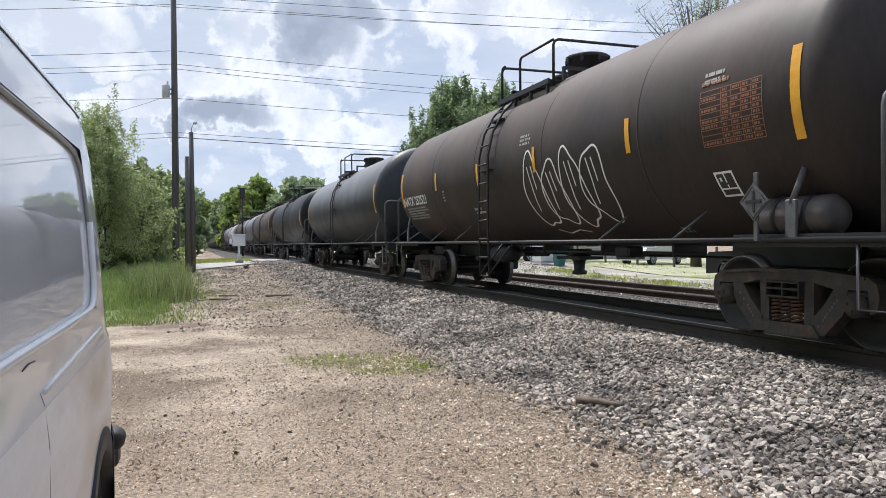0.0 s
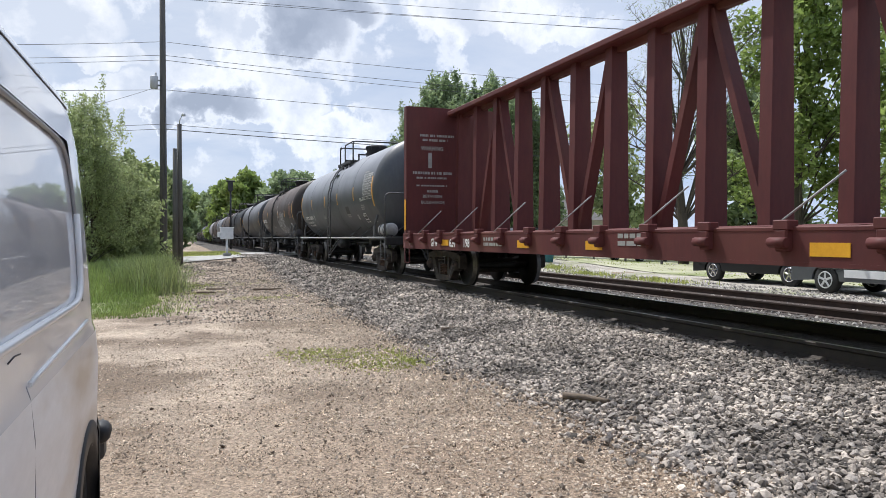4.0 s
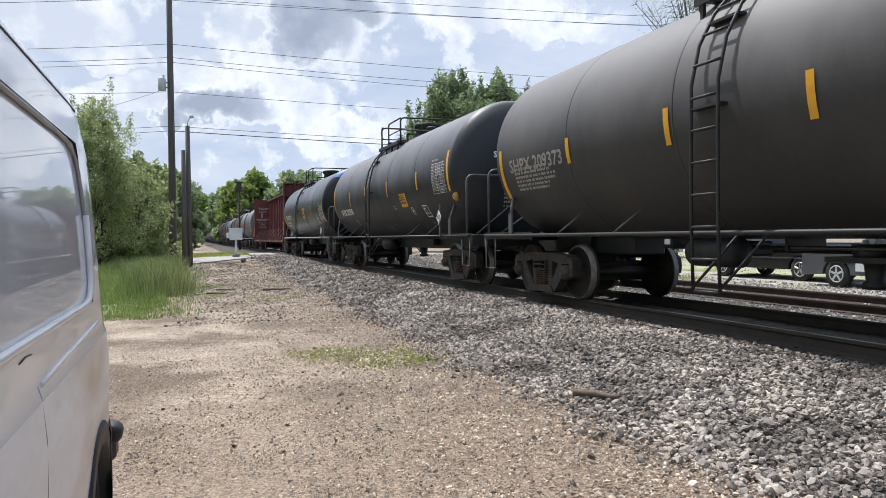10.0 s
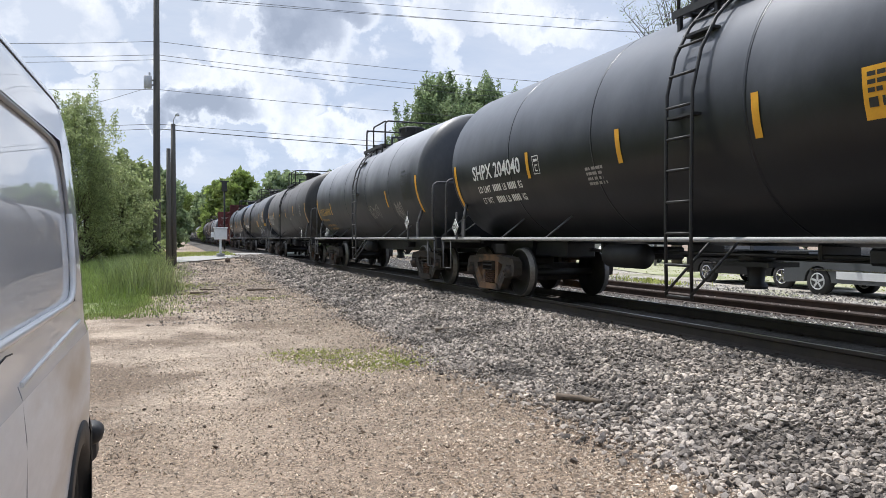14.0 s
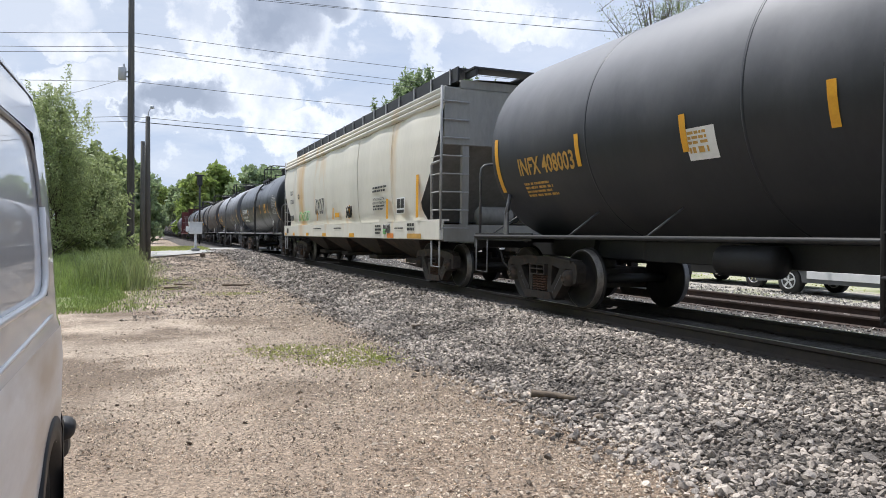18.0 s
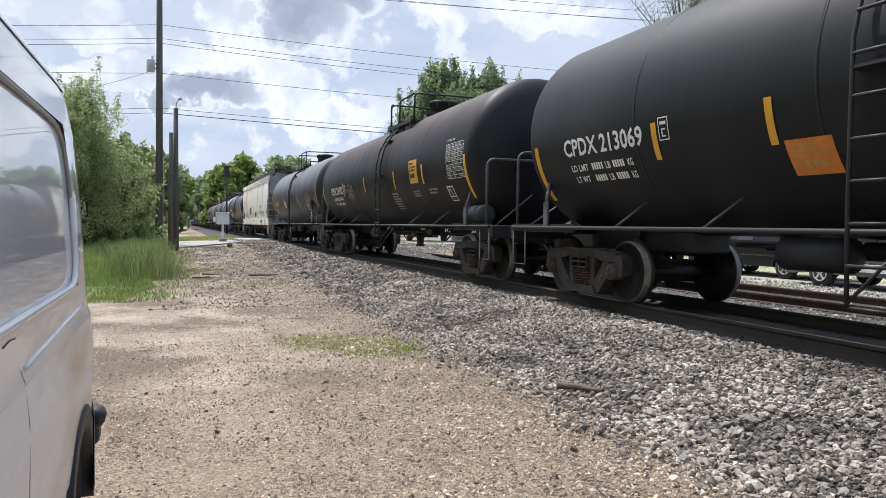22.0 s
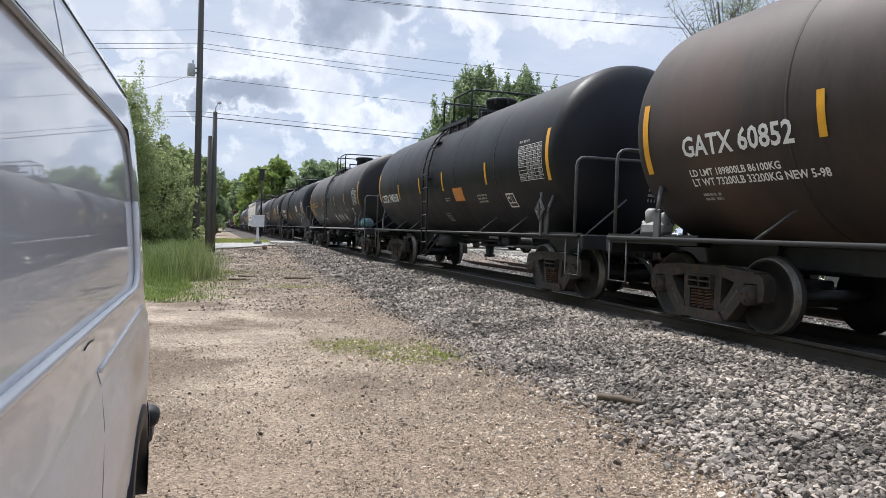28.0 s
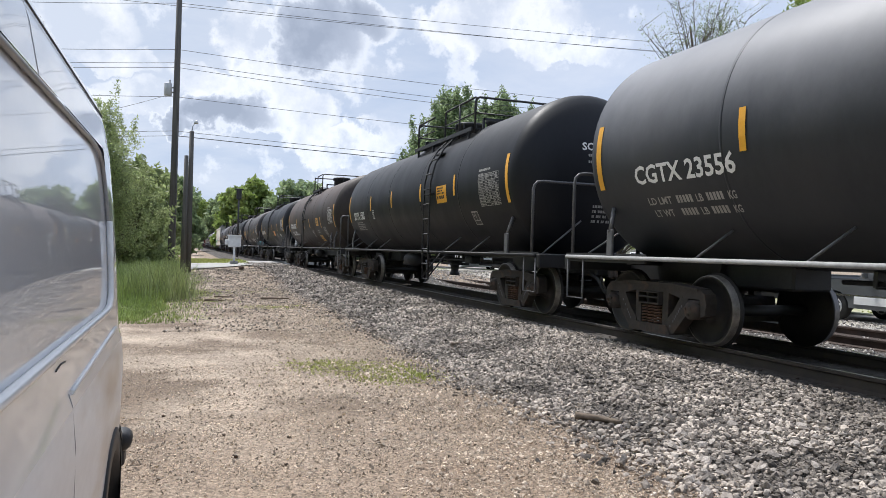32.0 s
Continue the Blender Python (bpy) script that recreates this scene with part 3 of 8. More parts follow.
class Shape:
    """Vertices and faces that grow piece by piece."""

    def __init__(self):
        self.v, self.f, self.s = [], [], []

    def add(self, verts, faces, smooth=False):
        k = len(self.v)
        self.v += [tuple(p) for p in verts]
        self.f += [tuple(i + k for i in q) for q in faces]
        self.s += [smooth] * len(faces)
        return self

    def box(self, x, y, z, sx, sy, sz, bevel=0.0, m=None):
        hx, hy, hz = sx / 2, sy / 2, sz / 2
        if bevel <= 0:
            vs = [(a * hx, b * hy, c * hz) for a in (-1, 1) for b in (-1, 1) for c in (-1, 1)]
            fs = [(0, 1, 3, 2), (4, 6, 7, 5), (0, 4, 5, 1), (2, 3, 7, 6), (0, 2, 6, 4), (1, 5, 7, 3)]
        else:
            b_ = min(bevel, hx * 0.9, hy * 0.9, hz * 0.9)
            vs, idx = [], {}
            for a in (-1, 1):
                for b in (-1, 1):
                    for c in (-1, 1):
                        for k in range(3):
                            idx[a, b, c, k] = len(vs)
                            vs.append((a * (hx - (b_ if k != 0 else 0)), b * (hy - (b_ if k != 1 else 0)), c * (hz - (b_ if k != 2 else 0))))
            fs = []
            for a in (-1, 1):
                fs.append([idx[a, b, c, 0] for b, c in ((-1, -1), (1, -1), (1, 1), (-1, 1))][::a])
                fs.append([idx[b, a, c, 1] for b, c in ((-1, -1), (1, -1), (1, 1), (-1, 1))][::-a])
                fs.append([idx[b, c, a, 2] for b, c in ((-1, -1), (1, -1), (1, 1), (-1, 1))][::a])
            for a in (-1, 1):
                for b in (-1, 1):
                    fs.append([idx[a, b, -1, 0], idx[a, b, 1, 0], idx[a, b, 1, 1], idx[a, b, -1, 1]][::-a * b])
                    fs.append([idx[a, -1, b, 0], idx[a, 1, b, 0], idx[a, 1, b, 2], idx[a, -1, b, 2]][::a * b])
                    fs.append([idx[-1, a, b, 1], idx[1, a, b, 1], idx[1, a, b, 2], idx[-1, a, b, 2]][::-a * b])
                    for c in (-1, 1):
                        fs.append([idx[a, b, c, k] for k in range(3)][::a * b * c])
        if m is None:
            vs = [(p[0] + x, p[1] + y, p[2] + z) for p in vs]
        else:
            vs = [m @ Vector(p) + Vector((x, y, z)) for p in vs]
        return self.add(vs, fs)

    def tube(self, pts, r, n=8, caps=True, r2=None):
        """A round bar along the points."""
        pts = [Vector(p) for p in pts]
        r2 = r if r2 is None else r2
        vs, fs = [], []
        up = None
        for i, p in enumerate(pts):
            d = (pts[min(i + 1, len(pts) - 1)] - pts[max(i - 1, 0)]).normalized()
            if up is None:
                up = d.orthogonal().normalized()
            up = (up - d * up.dot(d)).normalized()
            side = d.cross(up)
            rr = r + (r2 - r) * i / max(1, len(pts) - 1)
            for k in range(n):
                a = 2 * math.pi * k / n
                vs.append(p + (up * math.cos(a) + side * math.sin(a)) * rr)
        for i in range(len(pts) - 1):
            for k in range(n):
                fs.append((i * n + k, i * n + (k + 1) % n, (i + 1) * n + (k + 1) % n, (i + 1) * n + k))
        self.add(vs, fs, True)
        if caps:
            k0 = len(self.v) - len(vs)
            self.f += [tuple(k0 + k for k in range(n))[::-1], tuple(k0 + (len(pts) - 1) * n + k for k in range(n))]
            self.s += [False, False]
        return self

    def lathe(self, profile, n=32, axis="y", at=(0, 0, 0), smooth=True):
        """Turns (place along the axis, radius) pairs about the axis."""
        vs, fs = [], []
        for a, r in profile:
            for k in range(n):
                c, s = r * math.cos(2 * math.pi * k / n), r * math.sin(2 * math.pi * k / n)
                p = {"y": (c, a, s), "x": (a, c, s), "z": (c, s, a)}[axis]
                vs.append((p[0] + at[0], p[1] + at[1], p[2] + at[2]))
        for i in range(len(profile) - 1):
            for k in range(n):
                q = (i * n + k, i * n + (k + 1) % n, (i + 1) * n + (k + 1) % n, (i + 1) * n + k)
                fs.append(q if axis == "y" else q[::-1])
        self.add(vs, fs, smooth)
        k0 = len(self.v) - len(vs)
        ends = [tuple(k0 + k for k in range(n)), tuple(k0 + (len(profile) - 1) * n + k for k in range(n))[::-1]]
        self.f += ends
        self.s += [False, False]
        return self

    def prism(self, outline, x0, x1):
        """An outline of (y, z) pairs drawn out from x0 to x1."""
        n = len(outline)
        vs = [(x0, y, z) for y, z in outline] + [(x1, y, z) for y, z in outline]
        fs = [tuple(range(n)), tuple(range(2 * n - 1, n - 1, -1))]
        fs += [(i, i + n, (i + 1) % n + n, (i + 1) % n) for i in range(n)]
        return self.add(vs, fs)

    def mesh(self, name, mat, fix=True):
        me = bpy.data.meshes.new(name)
        me.from_pydata(self.v, [], self.f)
        if fix:
            bm = bmesh.new()
            bm.from_mesh(me)
            bmesh.ops.recalc_face_normals(bm, faces=bm.faces)
            bm.to_mesh(me)
            bm.free()
        me.polygons.foreach_set("use_smooth", self.s)
        me.materials.append(MATS[mat])
        me.update()
        return me


def cached(key, make):
    if key not in CACHE:
        CACHE[key] = make()
    return CACHE[key]


def part(name, me, parent=None, m=None, label=""):
    """One mesh object under a thing or a part."""
    ob = new(name, me)
    if parent is not None:
        ob.parent = parent
    if m is not None:
        ob.matrix_basis = m
    if label:
        tagged(ob, label)
    return ob


def thing(name, m, label, category, group="", kind=""):
    ob = new(name)
    ob.empty_display_size = 0.1
    ob.matrix_basis = m
    return tagged(ob, label, category, group, kind)


def at(x, y, z):
    return Matrix.Translation((x, y, z))


def grid_mesh(name, xs, ys, zf, mat, smooth=True):
    nx, ny = len(xs), len(ys)
    v = [(x, y, zf(x, y)) for y in ys for x in xs]
    f = [(j * nx + i, j * nx + i + 1, (j + 1) * nx + i + 1, (j + 1) * nx + i) for j in range(ny - 1) for i in range(nx - 1)]
    me = bpy.data.meshes.new(name)
    me.from_pydata(v, [], f)
    me.polygons.foreach_set("use_smooth", [smooth] * len(f))
    me.materials.append(MATS[mat])
    return me


def scatter_mesh(name, centres, sizes, mat, base, rng, squash=0.7, jitter=0.25):
    """Many small solids in one mesh: base is (verts, tris)."""
    bv, bf = base
    n, k = len(centres), len(bv)
    ang = rng.uniform(0, 2 * np.pi, (n, 3))
    ca, sa = np.cos(ang), np.sin(ang)
    rz = np.zeros((n, 3, 3)); rz[:, 0, 0] = ca[:, 0]; rz[:, 0, 1] = -sa[:, 0]; rz[:, 1, 0] = sa[:, 0]; rz[:, 1, 1] = ca[:, 0]; rz[:, 2, 2] = 1
    tilt = (ang[:, 1] - np.pi) * 0.34
    ct, st = np.cos(tilt), np.sin(tilt)
    rx = np.zeros((n, 3, 3)); rx[:, 0, 0] = 1; rx[:, 1, 1] = ct; rx[:, 1, 2] = -st; rx[:, 2, 1] = st; rx[:, 2, 2] = ct
    shape = rng.uniform(0.65, 1.25, (n, 1, 3)) * np.array([1, 1, squash])
    v = bv[None] * shape * (1 + rng.uniform(-jitter, jitter, (n, k, 1)))
    v = np.einsum("nij,nkj->nki", rz @ rx, v) * np.asarray(sizes)[:, None, None] + np.asarray(centres)[:, None, :]
    f = (bf[None] + (np.arange(n) * k)[:, None, None]).reshape(-1, bf.shape[1])
    return raw_mesh(name, v.reshape(-1, 3), f, mat)


def raw_mesh(name, v, f, mat, smooth=False):
    me = bpy.data.meshes.new(name)
    m = f.shape[1]
    me.vertices.add(len(v))
    me.vertices.foreach_set("co", np.ascontiguousarray(v, dtype=np.float32).ravel())
    me.loops.add(f.size)
    me.loops.foreach_set("vertex_index", np.ascontiguousarray(f, dtype=np.int32).ravel())
    me.polygons.add(len(f))
    me.polygons.foreach_set("loop_start", np.arange(0, f.size, m, dtype=np.int32))
    me.polygons.foreach_set("use_smooth", np.full(len(f), smooth))
    me.update(calc_edges=True)
    me.materials.append(MATS[mat])
    return me


def ico():
    bm = bmesh.new()
    bmesh.ops.create_icosphere(bm, subdivisions=1, radius=0.5)
    v = np.array([p.co[:] for p in bm.verts])
    f = np.array([[p.index for p in q.verts] for q in bm.faces])
    bm.free()
    return v, f


OCTA = (np.array([(0.5, 0, 0), (0, 0.5, 0), (-0.5, 0, 0), (0, -0.5, 0), (0, 0, 0.5), (0, 0, -0.5)]),
        np.array([(0, 1, 4), (1, 2, 4), (2, 3, 4), (3, 0, 4), (1, 0, 5), (2, 1, 5), (3, 2, 5), (0, 3, 5)]))
TETRA = (np.array([(0.55, 0, -0.3), (-0.3, 0.5, -0.3), (-0.3, -0.5, -0.3), (0.05, 0.05, 0.5)]), np.array([(0, 1, 3), (1, 2, 3), (2, 0, 3), (0, 2, 1)]))
ICO = ico()


def letters(text, size, spacing=1.0):
    """The flat outline of a word as vertices (x, y) and faces, with its width."""
    cu = bpy.data.curves.new("letters", "FONT")
    cu.body, cu.size, cu.resolution_u, cu.space_character = text, size * 1.38, 2, spacing
    cu.align_x, cu.offset = "LEFT", size * 0.032
    ob = bpy.data.objects.new("letters", cu)
    scene.collection.objects.link(ob)
    bpy.context.view_layer.update()
    me = bpy.data.meshes.new_from_object(ob.evaluated_get(bpy.context.evaluated_depsgraph_get()))
    v = [(p.co.x, p.co.y) for p in me.vertices]
    f = [tuple(p.vertices) for p in me.polygons]
    bpy.data.objects.remove(ob)
    bpy.data.curves.remove(cu)
    bpy.data.meshes.remove(me)
    return v, f, max(p[0] for p in v)

# ---- ground, ballast, tracks, road ----
def smooth01(a, b, x):
    t = min(1.0, max(0.0, (x - a) / (b - a)))
    return t * t * (3 - 2 * t)


def ballast_toe(y):
    # the foot of the stone shoulder on the dirt side
    return 2.95 + 0.30 * smooth01(8, 22, y) + 0.15 * smooth01(22, 34, y) + 0.18 * noise.noise((0.0, y * 0.45, 3.0))


def ground_z(x, y):
    """Height of the ground: the bare lot, the shoulder up to the track, the lower siding and the lot behind it."""
    toe = ballast_toe(y)
    rise = 0.22 * smooth01(0.0, 1.0, (x - toe) / max(0.3, 5.45 - toe))
    bed = 0.215 if x >= 5.45 else rise
    if x > 8.6:
        bed = 0.215 - 0.13 * smooth01(8.6, 10.0, x)
    if x > 14.0:
        bed = 0.085 - 0.10 * smooth01(13.6, 16, x)
    # the ground climbs to the level crossing
    lift = smooth01(24, 36, y) * (1 - smooth01(50, 70, y))
    if x < 5.45:
        bed = max(bed, (0.10 + 0.33 * smooth01(-6, 5, x)) * lift)
    elif x > 8.6:
        bed = max(bed, 0.40 * lift * (1 - smooth01(16, 30, x)))
    # grass bank on the far side of the lot
    bank = smooth01(0.4, -2.0, x) if x < 0.4 else 0.0
    bed += 0.40 * bank * smooth01(18, 42, y)
    bumps = 0.035 * noise.noise((x * 0.7, y * 0.7, 0.0)) + 0.016 * noise.noise((x * 2.3, y * 2.3, 5.0)) + 0.010 * noise.noise((x * 5.1, y * 5.1, 2.0))
    return bed + bumps * (1.0 if x < toe or x > 14 else 0.35)


def build_ground():
    xs = sorted(set([-900, -400, -200, -100, -60, -40, -30, -22, -16, -12, -9] + [round(-7 + 0.25 * i, 2) for i in range(100)] + [round(-0.5 + 0.125 * i, 3) for i in range(32)] + [19, 21, 24, 28, 34, 42, 55, 75, 110, 200, 400, 900]))
    ys = sorted(set([-300, -120, -60, -30, -15, -8, -4] + [round(-2 + 0.25 * i, 2) for i in range(120)] + [round(2 + 0.125 * i, 3) for i in range(96)] + [28 + i for i in range(40)] + [70, 75, 82, 90, 100, 120, 150, 200, 300, 500, 900, 1500]))
    ob = new("ground", grid_mesh("ground", xs, ys, ground_z, "dirt"))
    tagged(ob, "pale dry dirt and gravel lot beside the railway", "ground", kind="structure")
    # stone bed under the near track
    xs = [round(2.2 + 0.2 * i, 2) for i in range(44)]
    ys = [-12 + 0.5 * i for i in range(104)] + [40 + 4 * i for i in range(90)]

    def bed(x, y):
        z = ground_z(x, y)
        return z + (0.03 if x > ballast_toe(y) + 0.1 else -0.04)
    ob = new("ballast_bed", grid_mesh("ballast_bed", xs, ys, bed, "ballast_base"))
    tagged(ob, "grey crushed stone ballast under the main track", "ballast", kind="structure")
    return ob


ballast = build_ground()
gravel = new("gravel_lot", grid_mesh("gravel_lot", [13.6 + 0.8 * i for i in range(40)], [-6 + 1.5 * i for i in range(50)], lambda x, y: ground_z(x, y) + 0.02, "gravel_lot"))
tagged(gravel, "pale gravel parking strip with patches of grass behind the siding", "gravel", kind="structure")


def rail_profile():
    return [(-0.07, 0), (0.07, 0), (0.07, 0.012), (0.012, 0.035), (0.010, 0.125), (0.036, 0.140), (0.037, 0.168), (0.028, 0.176), (-0.028, 0.176), (-0.037, 0.168), (-0.036, 0.140), (-0.010, 0.125), (-0.012, 0.035), (-0.07, 0.012)]


def track(name, x, top, mat, y0, y1, label, ties_to):
    root = thing(name, at(x, 0, top), label, "railway track", kind="structure")
    pr = rail_profile()
    for side in (-1, 1):
        s = Shape()
        n = len(pr)
        vs = [(px, y0, pz - 0.176) for px, pz in pr] + [(px, y1, pz - 0.176) for px, pz in pr]
        s.add(vs, [tuple(range(n)), tuple(range(2 * n - 1, n - 1, -1))] + [(i, (i + 1) % n, (i + 1) % n + n, i + n) for i in range(n)])
        rail = part("rail", s.mesh("rail", mat), root, at(side * 0.755, 0, 0))
        t = Shape().box(0, (y0 + y1) / 2, 0.0012, 0.045, y1 - y0, 0.002)
        part("railhead", t.mesh("railhead", "tread" if mat == "rail_dark" else mat), rail, None, "worn running surface")
    tie = cached("tie", lambda: Shape().box(0, 0, 0, 2.59, 0.22, 0.18, 0.015).mesh("tie", "tie_wood"))
    plate = cached("plate", lambda: Shape().box(0, 0, 0, 0.36, 0.19, 0.02, 0.004).box(-0.10, 0.06, 0.018, 0.03, 0.02, 0.03).box(0.10, -0.06, 0.018, 0.03, 0.02, 0.03).mesh("tie_plate", "rail_rust"))
    y = -4.0
    k = 0
    while y < ties_to:
        rz = random.uniform(-1.2, 1.2)
        t = part("tie", tie, root, pose(random.uniform(-0.03, 0.03), y, -0.275, 0, random.uniform(-0.4, 0.4), rz))
        if y < 30:
            for side in (-1, 1):
                part("tie_plate", plate, t, at(side * 0.755, 0, 0.092))
        y += 0.53
    return root


track("main_track", AXIS_X, RAIL_Z, "rail_dark", -40, 700, "worn steel rails on dark wooden ties", 55)
track("siding_track", 11.35, 0.29, "rail_rust", -40, 700, "rusty brown rails of a little-used siding", 45)

STONES = np.random.default_rng(5)


def stone_field(name, x0, x1, y0, y1, count, size, mat, base, label, sink=0.1, keep=None):
    xs, ys = STONES.uniform(x0, x1, count), STONES.uniform(0, 1, count)
    # denser towards the near end
    ys = y0 + (y1 - y0) * ys ** 1.5
    pts, sz = [], []
    for x, y in zip(xs, ys):
        if keep and not keep(x, y):
            continue
        s = size * (0.45 + (1.35 if mat == "pebble" else 1.3) * STONES.random() ** (5 if mat == "pebble" else 3)) * (1 + 0.012 * max(0.0, y - 12))
        pts.append((x, y, ground_z(x, y) + 0.03 + s * (0.5 - sink) * 0.4))
        sz.append(s)
    ob = new(name, scatter_mesh(name, pts, sz, mat, base, STONES, squash=0.6 if mat in ("pebble", "crumb") else 0.72, jitter=0.42))
    return tagged(ob, label, "stones", kind="stuff")


def on_ballast(x, y):
    edge = ballast_toe(y)
    if x > 6.0:
        return False
    return STONES.random() < smooth01(edge - 0.9, edge + 0.45, x) ** 3.5


stone_field("ballast_stones", 2.0, 6.0, 1.5, 7.5, 42000, 0.038, "stone", ICO, "loose grey and pale crushed stones of the track shoulder", keep=on_ballast)
stone_field("ballast_stones_middle", 2.0, 6.0, 7.5, 13.5, 34000, 0.043, "stone", OCTA, "loose grey crushed stones of the track shoulder", keep=on_ballast)
stone_field("ballast_stones_far", 1.2, 6.0, 13.5, 46, 34000, 0.062, "stone", OCTA, "crushed stones of the track shoulder towards the crossing", keep=on_ballast)


def on_path(x, y):
    return STONES.random() < 0.25 + 0.75 * smooth01(15, 24, y) * smooth01(-0.6, 1.2, x)


stone_field("path_gravel", -0.4, 3.6, 13.0, 36, 15000, 0.038, "stone", OCTA, "grey gravel spilled over the dirt near the crossing", keep=on_path)
stone_field("siding_stones", 8.4, 16.6, 3, 40, 24000, 0.055, "stone_pale", TETRA, "grey crushed stones between the two tracks")


def on_dirt(x, y):
    return x < ballast_toe(y) + 0.4 and (x > -0.3 or y < 14) and noise.noise((x * 0.8, y * 0.8, 9.0)) + 0.35 * noise.noise((x * 2.6, y * 2.6, 1.0)) + 0.30 - 0.30 * smooth01(1.2, 0.3, x) * smooth01(8.0, 11.0, y) > STONES.random() * 0.8 - 0.25


stone_field("ballast_stones_behind", 3.0, 6.0, 1.6, -14, 3000, 0.09, "stone", OCTA, "crushed stones of the track shoulder beside the lot", keep=on_ballast)


def on_shoulder(x, y):
    return STONES.random() < smooth01(0.5, 2.2, x) * (1 - 0.6 * smooth01(2.9, 3.4, x))


stone_field("shoulder_grit", 0.6, 3.5, 2.0, 26, 42000, 0.026, "pebble", OCTA, "small grey chips trodden into the dirt beside the ballast", keep=on_shoulder)
stone_field("pebbles", -1.6, 3.4, 2.0, 26, 90000, 0.018, "pebble", TETRA, "small tan pebbles strewn over the dirt", keep=on_dirt)

stone_field("crumbs", -0.45, 3.3, 2.3, 9.5, 70000, 0.013, "crumb", TETRA, "fine brown crumbs of dry earth and grit on the lot", keep=lambda x, y: x < ballast_toe(y) + 0.3 and noise.noise((x * 1.7, y * 1.7, 4.0)) > STONES.random() * 0.9 - 0.55)


def road():
    # the road crosses both tracks on the skew
    s = Shape()
    rows = []
    for i in range(60):
        u = -26 + i
        mid = 40.4 + 1.75 * max(0.0, min(u, 6.0)) + 0.4 * max(0.0, u - 6.0) + 0.3 * min(u, 0.0)
        rows.append((u, mid))
    for x, mid in rows:
        for w in (-5.2, -1.7, 1.7, 5.2):
            y = mid + w
            z = max(ground_z(x, y) + 0.05, 0.405 if 4.9 < x < 13.4 else -1)
            s.v.append((x, y, z))
    for i in range(59):
        for k in range(3):
            a = i * 4 + k
            s.f.append((a, a + 4, a + 5, a + 1))
            s.s.append(True)
    ob = new("road", s.mesh("road", "road_surface"))
    tagged(ob, "pale worn concrete road over the level crossing", "road", kind="structure")


road()

# ---- the train ----
def run(t):
    """How far the train has come, in metres."""
    return 8.1 * t + 0.005 * t * t


TANK_R, TANK_Z = 1.58, 2.59      # shell radius, height of its axis above the rail
WHEEL_R = 0.457


def on_shell(u, w, lift=0.006, r=TANK_R):
    """A place on the near side of a tank: u along the car (towards the rear), w up the shell from its middle."""
    a = w / r
    return (-(r + lift) * math.cos(a), -u, TANK_Z + (r + lift) * math.sin(a))


def shell_patch(s, u0, u1, w0, w1, lift=0.006, r=TANK_R):
    n = max(1, int(abs(w1 - w0) / 0.12))
    vs = []
    for i in range(n + 1):
        w = w0 + (w1 - w0) * i / n
        vs += [on_shell(u0, w, lift, r), on_shell(u1, w, lift, r)]
    s.add(vs, [(2 * i, 2 * i + 1, 2 * i + 3, 2 * i + 2) for i in range(n)])


def words(tank, text, u, w, size, width, mat):
    """A word painted along the shell from u, its foot at w."""
    v, f, long = letters(text, size)
    bm = bmesh.new()
    vs = [bm.verts.new((a, b, 0)) for a, b in v]
    for q in f:
        try:
            bm.faces.new([vs[i] for i in q])
        except ValueError:
            pass
    if size > 0.15:
        for k in range(1, int(size / 0.08) + 1):
            bmesh.ops.bisect_plane(bm, geom=bm.verts[:] + bm.edges[:] + bm.faces[:], plane_co=(0, k * 0.08, 0), plane_no=(0, 1, 0))
    for p in bm.verts:
        p.co = on_shell(u + p.co.x * width / long, w + p.co.y, 0.007)
    me = bpy.data.meshes.new("lettering")
    bm.to_mesh(me)
    bm.free()
    me.materials.append(MATS[mat])
    return part("lettering", me, tank)


def stripe(tank, u, w0, w1, wide=0.10):
    s = Shape()
    shell_patch(s, u - wide / 2, u + wide / 2, w0, w1, 0.010)
    return part("reflective_stripe", s.mesh("reflective_stripe", "marking_yellow", fix=False), tank)


def bar_rows(s, u0, u1, w0, w1, lift, rows, rng, fill=0.95):
    step = (w1 - w0) / rows
    for k in range(rows):
        x = u0
        end = u0 + (u1 - u0) * rng.uniform(0.72, fill)
        while x < end - 0.01:
            piece = min(rng.uniform(0.025, 0.11), end - x)
            shell_patch(s, x, x + piece, w1 - step * (k + 0.58), w1 - step * k, lift)
            x += piece + rng.choice((0.014, 0.014, 0.04))


def print_block(tank, u0, u1, w0, w1, mat="marking_faded"):
    """Lines of small writing too fine to read."""
    s = Shape()
    rows = max(1, min(7, round((w1 - w0) / 0.07)))
    bar_rows(s, u0, u1, w0, w1, 0.006, rows, random.Random(round(u0 * 100)))
    return tagged(part("small_print", s.mesh("small_print", mat, fix=False), tank), kind="stuff")


